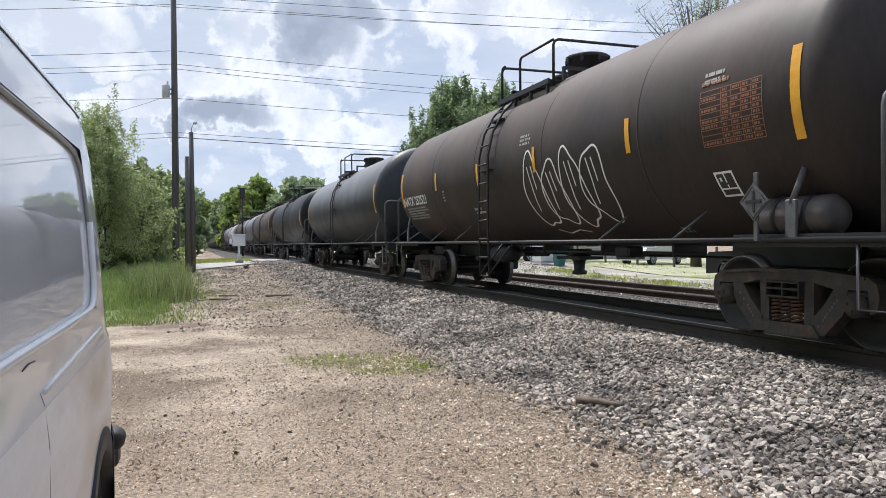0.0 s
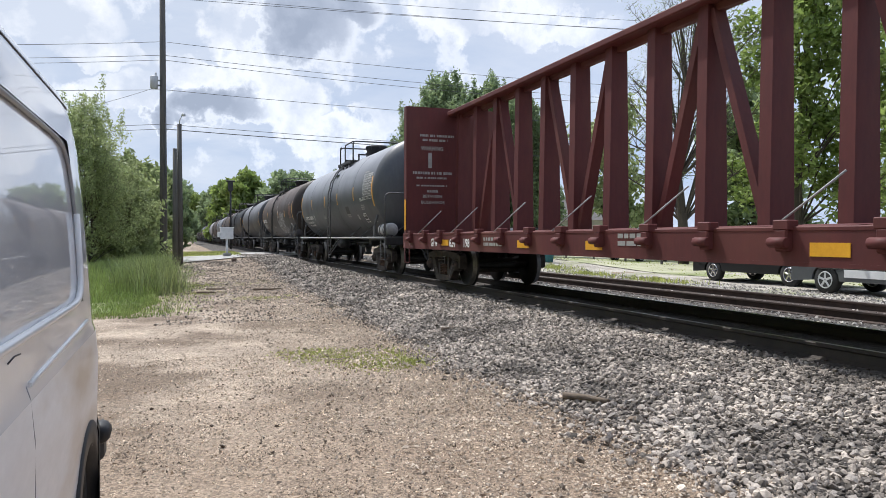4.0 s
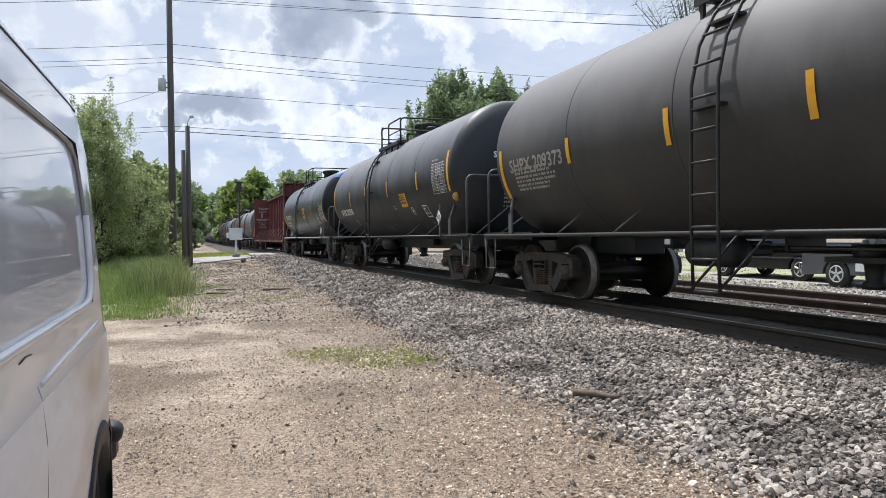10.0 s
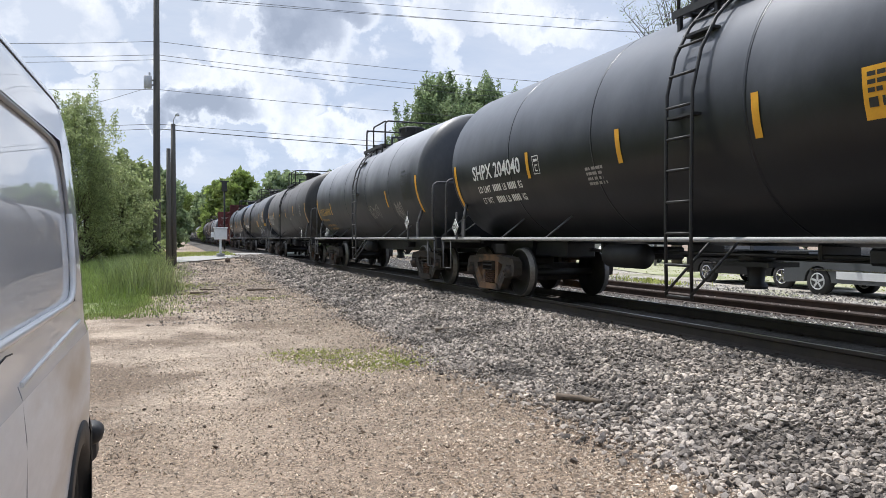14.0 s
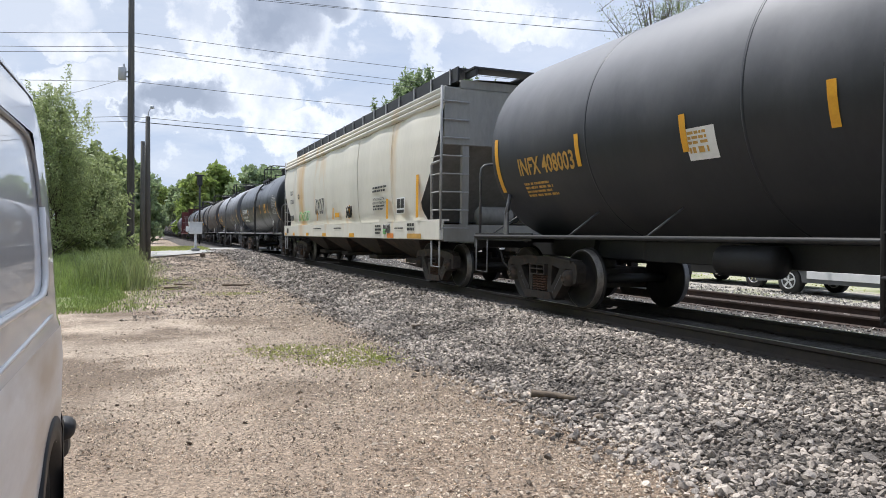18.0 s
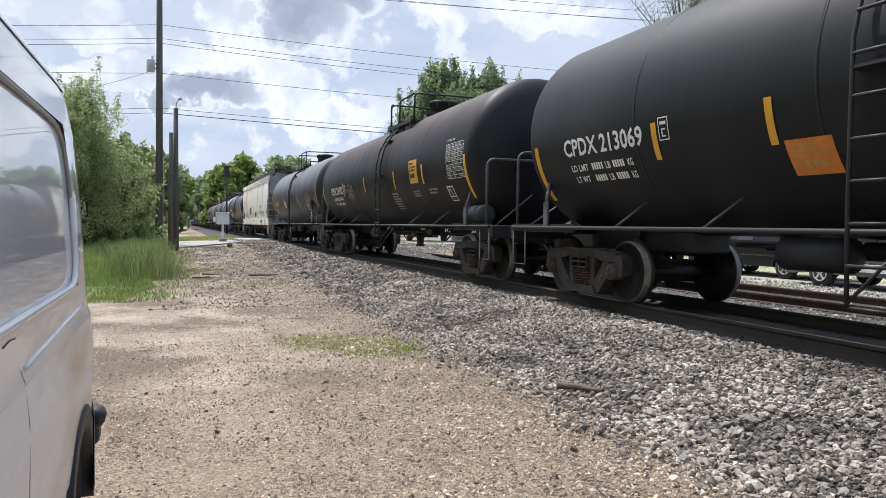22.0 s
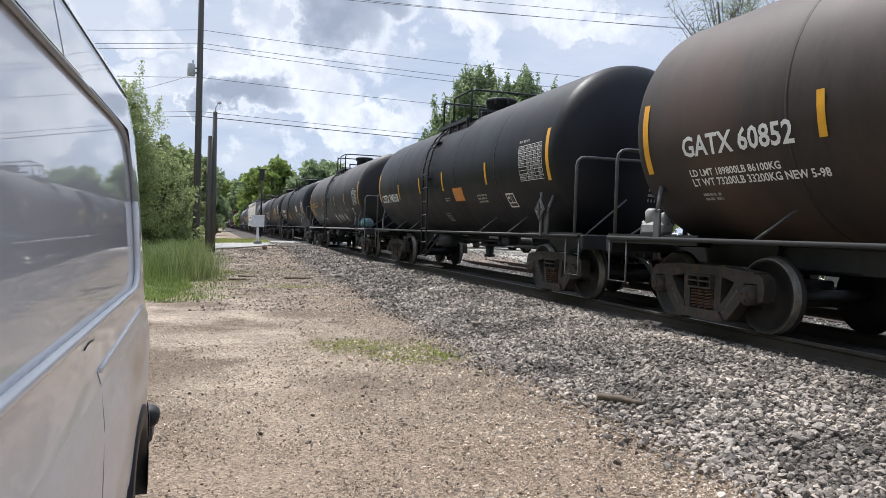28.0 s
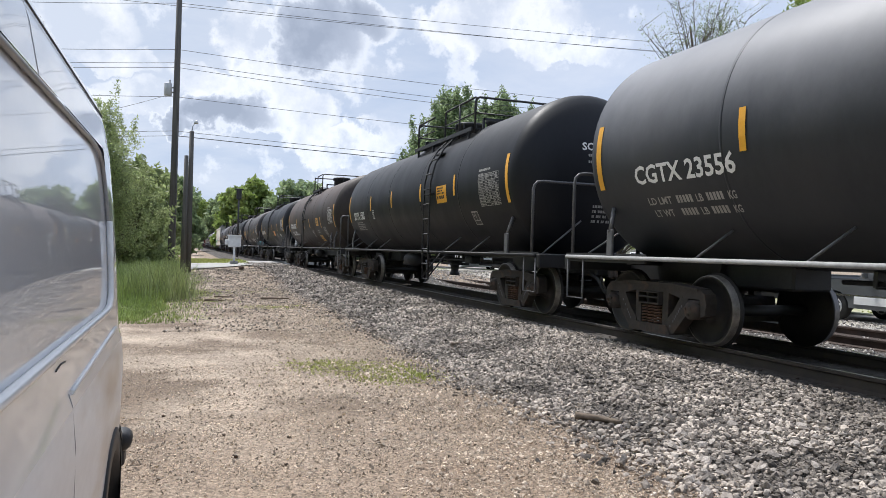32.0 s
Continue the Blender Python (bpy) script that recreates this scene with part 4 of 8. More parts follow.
def load_block(tank, u0, u1, w0, w1, mat="marking_white"):
    """The load limit and light weight lines: their words, with bars for the figures."""
    h = (w1 - w0) * 0.36
    for k, (word, unit) in enumerate((("LD LMT", 0.30), ("LT WT", 0.24))):
        w = w1 - h - k * (w1 - w0 - h)
        wide = u1 - u0
        words(tank, word, u0 + 0.04 * k, w, h, wide * unit, mat)
        words(tank, "LB", u0 + wide * 0.58, w, h, wide * 0.08, mat)
        words(tank, "KG", u0 + wide * 0.92, w, h, wide * 0.08, mat)
        for a, b in ((0.36, 0.55), (0.70, 0.88)):
            s = Shape()
            n = 5
            for q in range(n):
                p = u0 + wide * (a + (b - a) * q / n)
                shell_patch(s, p, p + wide * (b - a) / n * 0.72, w, w + h, 0.006)
            tagged(part("small_print", s.mesh("small_print", mat, fix=False), tank), kind="stuff")


def data_panel(tank, u0, u1, w0, w1, mat="marking_white"):
    """The ruled test table near the end of the shell, filled with print too small to read."""
    border = Shape()
    n = 10
    t = 0.0045
    for k in range(n + 1):
        w = w0 + (w1 - w0) * k / n
        shell_patch(border, u0, u1, w - t, w + t, 0.006)
    cols = (0, 0.36, 0.52, 0.68, 0.84, 1)
    for q in cols:
        u = u0 + (u1 - u0) * q
        shell_patch(border, u - t, u + t, w0, w1, 0.0065)
    p = tagged(part("data_panel", border.mesh("data_panel", mat, fix=False), tank), kind="stuff")
    s = Shape()
    rng = random.Random(round(u0 * 100))
    for k in range(n):
        a, b = w0 + (w1 - w0) * (k + 0.26) / n, w0 + (w1 - w0) * (k + 0.74) / n
        for q0, q1 in zip(cols, cols[1:]):
            x, end = q0 + 0.02, q1 - 0.02
            if rng.random() < 0.12:
                continue
            end -= rng.random() * (q1 - q0) * 0.3
            while x < end:
                d = min(rng.uniform(0.015, 0.05), end - x)
                shell_patch(s, u0 + (u1 - u0) * x, u0 + (u1 - u0) * (x + d), a, b, 0.006)
                x += d + 0.012
    bar_rows(s, u0 + 0.01, u0 + (u1 - u0) * 0.62, w1 + 0.03, w1 + 0.11, 0.006, 1, rng)
    tagged(part("small_print", s.mesh("small_print", "marking_faded" if mat == "marking_white" else mat, fix=False), p), kind="stuff")
    return p


def ring(s, u0, u1, w0, w1, t, lift=0.007):
    shell_patch(s, u0, u1, w0, w0 + t, lift)
    shell_patch(s, u0, u1, w1 - t, w1, lift)
    shell_patch(s, u0, u0 + t, w0 + t, w1 - t, lift)
    shell_patch(s, u1 - t, u1, w0 + t, w1 - t, lift)


def small_panel(tank, u0, u1, w0, w1, mat="marking_white"):
    b = Shape()
    shell_patch(b, u0, u1, w0, w1, 0.004)
    p = part("stencil_panel", b.mesh("stencil_panel", "marking_black", fix=False), tank)
    s = Shape()
    ring(s, u0, u1, w0, w1, 0.028)
    shell_patch(s, u0, u1, w0 + (w1 - w0) * 0.30, w0 + (w1 - w0) * 0.30 + 0.02, 0.007)
    m = u0 + (u1 - u0) * 0.45
    shell_patch(s, m, m + 0.02, w0 + (w1 - w0) * 0.30, w1, 0.007)
    shell_patch(s, u0 + 0.06, m - 0.04, w1 - 0.12, w1 - 0.07, 0.007)
    part("border", s.mesh("border", mat, fix=False), p)
    return p


def plate_box(tank, u0, u1, w0, w1, mat="marking_white"):
    s = Shape()
    ring(s, u0, u1, w0, w1, 0.014)
    shell_patch(s, u0 + (u1 - u0) * 0.2, u1 - (u1 - u0) * 0.2, w1 - (w1 - w0) * 0.32, w1 - (w1 - w0) * 0.18, 0.007)
    a, b, lo, hi = u0 + (u1 - u0) * 0.3, u1 - (u1 - u0) * 0.3, w0 + (w1 - w0) * 0.15, w0 + (w1 - w0) * 0.52
    shell_patch(s, a, b, lo, lo + 0.02, 0.007)
    shell_patch(s, a, b, hi - 0.02, hi, 0.007)
    shell_patch(s, a, a + 0.02, lo + 0.02, hi - 0.02, 0.007)
    return part("plate_mark", s.mesh("plate_mark", mat, fix=False), tank)


def notice(tank, u0, u1, w0, w1, mat="marking_yellow"):
    """A coloured sticker with lines of print."""
    s = Shape()
    shell_patch(s, u0, u1, w0, w1, 0.005)
    p = part("sticker", s.mesh("sticker", mat, fix=False), tank)
    t = Shape()
    pad = (u1 - u0) * 0.08
    bar_rows(t, u0 + pad, u1 - pad, w0 + (w1 - w0) * 0.45, w1 - (w1 - w0) * 0.1, 0.009, 3, random.Random(round(u0 * 100)))
    bar_rows(t, u0 + pad, u1 - pad, w0 + (w1 - w0) * 0.1, w0 + (w1 - w0) * 0.42, 0.009, 1, random.Random(round(u0 * 70)))
    part("small_print", t.mesh("small_print", "marking_black" if mat == "marking_yellow" else "marking_gold", fix=False), p)
    return p


def placard(tank, u, z, half=0.17, mat="marking_white"):
    """A hazard diamond on a post, standing upright beside the shell; a bare holder where the card is gone."""
    x = -1.55
    s = Shape().prism([(-u - half, z), (-u, z - half), (-u + half, z), (-u, z + half)], x - 0.008, x + 0.008)
    p = part("hazard_placard", s.mesh("hazard_placard", mat), tank, None, "white diamond hazard placard" if mat == "marking_white" else "bare dark placard holder")
    b = Shape().box(x + 0.03, -u, (z + 0.30 + 1.08) / 2, 0.03, 0.06, z + 0.30 - 1.08, 0.005)
    part("holder", b.mesh("holder", "pipe_grey"), p)
    ring_ = Shape()
    for (a, b), (c, d) in (((-1, 0), (0, -1)), ((0, -1), (1, 0)), ((1, 0), (0, 1)), ((0, 1), (-1, 0))):
        k = half * 0.86
        ring_.tube([(x - 0.009, -u + a * k, z + b * k), (x - 0.009, -u + c * k, z + d * k)], 0.004, 4)
    part("border", ring_.mesh("border", "marking_black", fix=False), p)
    if mat != "marking_white":
        part("clip", Shape().box(x - 0.012, -u, z, 0.012, half * 1.1, 0.03).box(x - 0.012, -u, z, 0.011, 0.03, half * 1.1).mesh("clip", "iron_black"), p)
        return p
    v, f, long = letters("3257", half * 0.5)
    part("placard_number", Shape().add([(x - 0.0105, -u + half * 0.62 - a * half * 1.24 / long, z - half * 0.22 + b) for a, b in v], f).mesh("placard_number", "marking_black", fix=False), p)
    return p


def roundel(tank, u0, u1, w0, w1, mat="marking_white"):
    u, w, r = (u0 + u1) / 2, (w0 + w1) / 2, min(0.12, (w1 - w0) / 2)
    s = Shape()
    n = 20
    vs = []
    for k in range(n):
        a = 2 * math.pi * k / n
        for q in (r, r * 0.82):
            vs.append(on_shell(u + q * math.cos(a), w + q * math.sin(a), 0.006))
    s.add(vs, [(2 * k, 2 * k + 1, (2 * k + 3) % (2 * n), (2 * k + 2) % (2 * n)) for k in range(n)])
    shell_patch(s, u - r * 0.5, u + r * 0.5, w - r * 0.2, w + r * 0.2, 0.006)
    return part("round_mark", s.mesh("round_mark", mat, fix=False), tank)


def blank_patch(tank, u0, u1, w0, w1):
    s = Shape()
    shell_patch(s, u0, u1, w0, w1, 0.004)
    return part("painted_patch", s.mesh("painted_patch", "marking_black", fix=False), tank)


def metal_box(tank, u0, u1, w0, w1):
    p = on_shell((u0 + u1) / 2, (w0 + w1) / 2, 0.1)
    s = Shape().box(0, 0, 0, 0.10, u1 - u0, (w1 - w0), 0.015)
    return part("metal_plate", s.mesh("metal_plate", "paint_dark_grey"), tank, at(*p) @ Matrix.Rotation(radians(-12), 4, "Y"))


def ribbon(s, pts, width, lift=0.006):
    """A brush stroke through (u, w) points on the shell."""
    vs = []
    for i, (u, w) in enumerate(pts):
        a, b = pts[max(0, i - 1)], pts[min(len(pts) - 1, i + 1)]
        du, dw = b[0] - a[0], b[1] - a[1]
        ln = math.hypot(du, dw) or 1
        ox, oy = -dw / ln * width / 2, du / ln * width / 2
        vs += [on_shell(u + ox, w + oy, lift), on_shell(u - ox, w - oy, lift)]
    s.add(vs, [(2 * i, 2 * i + 1, 2 * i + 3, 2 * i + 2) for i in range(len(pts) - 1)])


def bubble_tag(tank, u0, u1, w0, w1, seed, mat):
    """Big round outline letters, sprayed in one thin line each."""
    rng = random.Random(seed)
    s = Shape()
    n = 4
    wide = (u1 - u0) / n
    for k in range(n):
        cu, cw = u0 + wide * (k + 0.5), (w0 + w1) / 2 + rng.uniform(-0.06, 0.06)
        a0, b0 = wide * 0.56, (w1 - w0) * rng.uniform(0.40, 0.50)
        pts = []
        ph = rng.uniform(0, 6)
        for i in range(41):
            a = 2 * math.pi * i / 40
            r = 1 + 0.10 * math.sin(3 * a + ph) + 0.05 * math.sin(5 * a + ph * 2)
            pts.append((cu + a0 * r * math.cos(a), cw + b0 * r * math.sin(a)))
        ribbon(s, pts, 0.035, 0.005 + 0.0004 * k)
        for q in (-0.25, 0.15):
            ribbon(s, [(cu + q * a0 + 0.05 * math.sin(j), cw + b0 * (0.75 - 0.3 * j)) for j in range(5 if q < 0 else 3)], 0.03)
    ribbon(s, [(u0 + 0.2, w0 - 0.02), (u0 + 0.5, w0 - 0.14), (u0 + 0.9, w0 - 0.05), (u0 + 1.2, w0 - 0.12)], 0.03)
    return part("graffiti", s.mesh("graffiti", mat, fix=False), tank, None, "sprayed bubble letters")


def scrawl(tank, u0, u1, w0, w1, seed, mat):
    """A quick looping tag."""
    rng = random.Random(seed)
    s = Shape()
    loops = 3 if u1 - u0 < 0.7 else 4
    pts = []
    for i in range(loops * 16 + 1):
        q = i / (loops * 16)
        a = 2 * math.pi * q * loops
        r = 0.5 + 0.22 * math.sin(a * 0.5 + seed)
        pts.append((u0 + (u1 - u0) * (0.12 + 0.76 * q) + (u1 - u0) / loops * 0.45 * math.sin(a), (w0 + w1) / 2 + (w1 - w0) * r * 0.8 * math.cos(a + 0.6 * math.sin(a * 0.7 + seed))))
    ribbon(s, pts, max(0.02, (w1 - w0) * 0.055))
    for k in range(2):
        q = rng.random()
        ribbon(s, [(u0 + (u1 - u0) * q, w1), (u0 + (u1 - u0) * (q - 0.08), (w0 + w1) / 2), (u0 + (u1 - u0) * (q + 0.1), w0)], max(0.02, (w1 - w0) * 0.05), 0.0065)
    return part("graffiti", s.mesh("graffiti", mat, fix=False), tank, None, "small sprayed tag")


def head_words(tank, half, text, mat="marking_white", x0=-0.4, z0=0.45):
    """The number on the rear head of the tank from x0 at the height z0, with lines of print below it."""
    def on_head(x, z):
        r = min(0.999, math.hypot(x, z) / TANK_R)
        return (x, -(half + 0.12 + 0.62 * math.sqrt(1 - r * r) + 0.008), TANK_Z + z)
    v, f, long = letters(text, 0.14)
    part("end_number", Shape().add([on_head(x0 + a * 1.02 / long, z0 + b) for a, b in v], f).mesh("end_number", mat, fix=False), tank)
    rng = random.Random(len(text))
    for z, n in ((z0 - 0.12, 0.62), (z0 - 0.24, 0.55), (-0.60, 0.45), (-0.69, 0.52), (-0.78, 0.30), (-0.87, 0.42)):
        x = x0 + (0.12 if z > 0 else 0.25)
        end = x + n
        s = Shape()
        while x < end:
            d = rng.uniform(0.02, 0.06)
            s.add([on_head(x, z), on_head(x + d, z), on_head(x + d, z + 0.048), on_head(x, z + 0.048)], [(0, 1, 2, 3)])
            x += d + rng.choice((0.012, 0.012, 0.04))
        tagged(part("print_line", s.mesh("print_line", "marking_faded", fix=False), tank), kind="stuff")


def wheelset_mesh():
    s = Shape()
    for sd in (-1, 1):
        # flange inside, tread, rim, dished plate, hub
        x = sd * 0.715
        prof = [(0.0, 0.05), (0.0, WHEEL_R + 0.026), (0.03, WHEEL_R + 0.024), (0.042, WHEEL_R), (0.138, WHEEL_R - 0.006), (0.140, WHEEL_R - 0.020), (0.140, WHEEL_R - 0.05), (0.105, WHEEL_R - 0.065), (0.07, 0.22), (0.10, 0.14), (0.16, 0.13), (0.16, 0.05)]
        s.lathe([(x + sd * a, r) for a, r in prof], 28, "x")
    s.tube([(-1.05, 0, 0), (1.05, 0, 0)], 0.075, 10)
    # bolts and cast marks on the plates, which show the turning
    for sd in (-1, 1):
        for k in range(3):
            a = k * 2 * math.pi / 3
            s.box(sd * 0.865, 0.085 * math.cos(a), 0.085 * math.sin(a), 0.03, 0.03, 0.03)
    me = s.mesh("wheelset", "wheel_steel")
    # the tread and the rim beside it are worn bright
    me.materials.append(MATS["rim_steel"])
    for p in me.polygons:
        if math.hypot(p.center.y, p.center.z) > WHEEL_R - 0.018 and abs(p.center.x) > 0.76:
            p.material_index = 1
    return me


def side_frame_mesh(mat="iron"):
    """Cast truck side frame: top chord, pedestals round the bearings, diagonals, columns and spring seat."""
    s = Shape()
    x0, x1 = -0.085, 0.085
    s.prism([(-0.70, 0.66), (-0.42, 0.695), (0.42, 0.695), (0.70, 0.66), (0.66, 0.52), (0.34, 0.585), (-0.34, 0.585), (-0.66, 0.52)], x0, x1)
    for sd in (-1, 1):
        s.prism([(sd * y, z) for y, z in ((0.68, 0.66), (1.00, 0.655), (1.09, 0.60), (1.12, 0.48), (1.10, 0.34), (1.02, 0.31), (1.00, 0.53), (0.78, 0.53), (0.76, 0.33), (0.66, 0.42))], x0, x1)
        s.prism([(sd * y, z) for y, z in ((0.64, 0.56), (0.78, 0.42), (0.72, 0.28), (0.50, 0.05), (0.32, 0.035), (0.34, 0.20), (0.50, 0.36))], x0, x1)
        s.prism([(sd * y, z) for y, z in ((0.25, 0.63), (0.37, 0.63), (0.36, 0.13), (0.24, 0.13))], x0 * 0.85, x1 * 0.85)
        # raised edges of the casting
        s.prism([(sd * y, z) for y, z in ((0.0, 0.675), (0.42, 0.675), (0.98, 0.635), (0.98, 0.665), (0.42, 0.71), (0.0, 0.71))], x0 * 1.3, x1 * 1.3)
    s.prism([(-0.47, 0.025), (0.47, 0.025), (0.38, 0.145), (-0.38, 0.145)], x0 * 1.4, x1 * 1.4)
    return s.mesh("side_frame", mat)


def bearing_mesh():
    """Roller bearing end cap with its three bolts and the adapter above."""
    s = Shape().lathe([(-0.17, 0.03), (-0.175, 0.07), (-0.15, 0.085), (-0.14, 0.115), (0.05, 0.12)], 16, "x")
    for k in range(3):
        a = k * 2 * math.pi / 3 + 0.4
        s.box(-0.178, 0.052 * math.cos(a), 0.052 * math.sin(a), 0.02, 0.03, 0.03)
    s.box(0, 0, 0.105, 0.17, 0.22, 0.05, 0.01)
    return s.mesh("bearing_cap", "iron")


def bolster_end_mesh():
    """The pocketed end of the bolster over the springs."""
    s = Shape().box(0.04, 0, 0.49, 0.06, 0.44, 0.14)
    for z in (0.415, 0.50, 0.572):
        s.box(-0.045, 0, z, 0.12, 0.46, 0.024, 0.006)
    for y in (-0.222, 0.0, 0.222):
        s.box(-0.045, y, 0.493, 0.12, 0.022, 0.16, 0.005)
    return s.mesh("bolster_end", "iron")


def cast_marks_mesh():
    """Worn white stencil marks up the diagonals, too small to read."""
    s = Shape()
    rng = random.Random(3)
    for sd in (-1, 1):
        for k in range(9):
            if rng.random() < 0.75:
                y, z = sd * (0.66 - 0.028 * k), 0.42 - 0.035 * k
                s.box(-0.0875, y, z, 0.004, 0.022, 0.03)
    return s.mesh("stencil_mark", "pipe_grey")


def spring_mesh():
    s = Shape()
    pts = [(0.056 * math.cos(a * 1.0), 0.056 * math.sin(a * 1.0), 0.145 + 0.265 * a / 40) for a in range(41)]
    return s.tube(pts, 0.014, 4).mesh("spring", "iron_rust")


CARS = []


def truck(parent, y, mat="iron"):
    """Two-axle freight truck; returns its wheelsets."""
    b = cached("bolster", lambda: Shape().box(0, 0, 0.50, 1.9, 0.36, 0.20, 0.03).box(0, 0, 0.66, 0.5, 0.5, 0.14, 0.02).box(0, 0.52, 0.34, 1.3, 0.08, 0.12).box(0, -0.52, 0.34, 1.3, 0.08, 0.12).mesh("truck", "iron"))
    t = part("truck", b, parent, at(0, y, 0))
    for sd in (-1, 1):
        part("side_frame", cached(("side_frame", mat), lambda: side_frame_mesh(mat)), t, at(sd * 1.0, 0, 0.07))
        if sd < 0:
            for k in (-1, 0, 1):
                part("spring", cached("spring", spring_mesh), t, at(sd * 1.05, k * 0.135, 0.07))
            part("bolster_end", cached("bolster_end", bolster_end_mesh), t, at(sd * 1.03, 0, 0.07))
            if len(CARS) < 17:
                tagged(part("stencil_mark", cached("stencil_mark", cast_marks_mesh), t, at(sd * 1.0, 0, 0.07)), kind="stuff")
            for k in (-1, 1):
                part("bearing_cap", cached("bearing_cap", bearing_mesh), t, at(sd * 1.0, k * 0.889, WHEEL_R))
    for k in (-1, 1):
        part("brake_shoe", cached(("shoe", k), lambda: Shape().box(-0.755, k * 0.39, 0.45, 0.09, 0.05, 0.30, 0.01).mesh("brake_shoe", "iron_rust")), t)
    out = []
    for k in (-1, 1):
        w = part("wheelset", cached("wheelset", wheelset_mesh), t, at(0, k * 0.889, WHEEL_R))
        out.append((w, k * 0.889))
    return out


def coupler_mesh():
    s = Shape().box(0, 0.25, 0.86, 0.16, 0.75, 0.18, 0.02).box(0.05, 0.64, 0.86, 0.28, 0.22, 0.30, 0.05).box(-0.09, 0.74, 0.86, 0.09, 0.16, 0.28, 0.03)
    s.tube([(0.18, -0.1, 0.8), (0.25, 0.2, 0.55), (0.22, 0.45, 0.42), (0.1, 0.68, 0.5)], 0.022, 6)
    return s.mesh("coupler", "iron")


WHEELS = []


def end_gear(car, y, sd, mat, hoop_mat, rail_in=0.45):
    """Stub sill, steps, grab hoop and coupler at one end; sd +1 front, -1 rear; y the end of the sill."""
    m = Matrix.Translation((0, y, 0)) @ Matrix.Rotation(0 if sd > 0 else math.pi, 4, "Z")
    sill = part("stub_sill", cached(("sill", mat), lambda: Shape().box(0, -1.75, 0.92, 0.62, 3.5, 0.34, 0.03).box(0, -0.08, 1.0, 2.9, 0.16, 0.24, 0.015).box(0, -0.9, 1.06, 1.7, 0.12, 0.14).mesh("stub_sill", mat)), car, m)
    part("coupler", cached("coupler", coupler_mesh), sill)

    def hoop():
        y0, top = -rail_in, 2.40
        arc = [(-1.42, y0, 1.1), (-1.42, y0, top - 0.16), (-1.40, y0, top - 0.07), (-1.34, y0, top - 0.015), (-1.25, y0, top)]
        return Shape().tube(arc + [(-x, yy, z) for x, yy, z in reversed(arc)], 0.026, 8).mesh("end_handrail", hoop_mat, fix=False)

    def brace(q):
        return Shape().tube([(q * 1.22, -0.30, 1.13), (q * 0.36, -0.50, 1.74)], 0.016, 6).mesh("end_brace", hoop_mat)

    def step(q):
        x = q * 1.45
        return Shape().tube([(x, -0.12, 1.05), (x, -0.12, 0.46), (x, -0.58, 0.46), (x, -0.58, 1.05)], 0.015, 6).mesh("sill_step", hoop_mat, fix=False)

    def bracket(q):
        x = q * 1.46
        return Shape().box(x, -1.32, 1.28, 0.04, 0.14, 0.42, 0.01).tube([(x, -1.32, 1.45), (q * 1.36, -1.25, 1.80)], 0.035, 6).mesh("end_bracket", hoop_mat)
    for q in (-1, 1):
        part("end_platform", cached(("end_platform", mat, q), lambda: Shape().box(q * 1.04, -1.10, 1.10, 0.80, 2.1, 0.05, 0.01).box(q * 1.43, -1.10, 1.085, 0.03, 2.1, 0.13).mesh("end_platform", mat)), car, m)
    part("end_handrail", cached(("hoop", hoop_mat, rail_in), hoop), car, m)
    for q in (-1, 1):
        part("end_brace", cached(("brace", hoop_mat, q), lambda: brace(q)), car, m)
        part("sill_step", cached(("step", hoop_mat, q), lambda: step(q)), car, m)
        part("end_bracket", cached(("bracket", hoop_mat, q), lambda: bracket(q)), car, m)
    hose = cached("hose", lambda: Shape().tube([(0.35, -0.2, 0.8), (0.38, 0.15, 0.72), (0.36, 0.35, 0.5), (0.22, 0.6, 0.36)], 0.028, 6).mesh("air_hose", "rubber"))
    part("air_hose", hose, sill)


def ladder(car, u, mat):
    """Side ladder: straight below the widest part of the shell, bent to it above."""
    wall = -(TANK_R + 0.10)
    shape = [(wall + 0.02, 0.42), (wall, 1.2), (wall, 2.2)] + [(on_shell(0, w, 0.10)[0], on_shell(0, w, 0.10)[2]) for w in (0.15, 0.6, 1.0, 1.4, 1.75)]
    s = Shape()
    for q in (-0.22, 0.22):
        s.tube([(x, -u - q, z) for x, z in shape], 0.022, 6)
    lad = part("ladder", s.mesh("ladder", mat, fix=False), car)
    brace = cached(("brace", mat), lambda: Shape().tube([(wall, 0, 0.46), (-1.30, -0.35, 1.10)], 0.018, 6).mesh("ladder_brace", mat, fix=False))
    for q in (-0.22, 0.22):
        part("ladder_brace", brace, lad, at(0, -u - q, 0))
    places = [(wall + 0.02, 0.44), (wall, 0.80), (wall, 1.16), (wall, 1.52), (wall, 1.88), (wall, 2.24), (wall + 0.0, 2.60)]
    for w in (0.36, 0.72, 1.08, 1.44):
        p = on_shell(u, w, 0.10)
        places.append((p[0], p[2]))
    rung = cached(("rung", mat), lambda: Shape().tube([(0, -0.22, 0), (0, 0.22, 0)], 0.017, 6).mesh("rung", mat, fix=False))
    for x, z in places:
        part("rung", rung, lad, at(x, -u, z))
    for w in (-0.1, 0.9):
        p = on_shell(u, w, 0.05)
        part("standoff", cached(("standoff", mat), lambda: Shape().box(0, 0, 0, 0.12, 0.5, 0.03).mesh("standoff", mat)), lad, at(p[0], -u, p[2]))


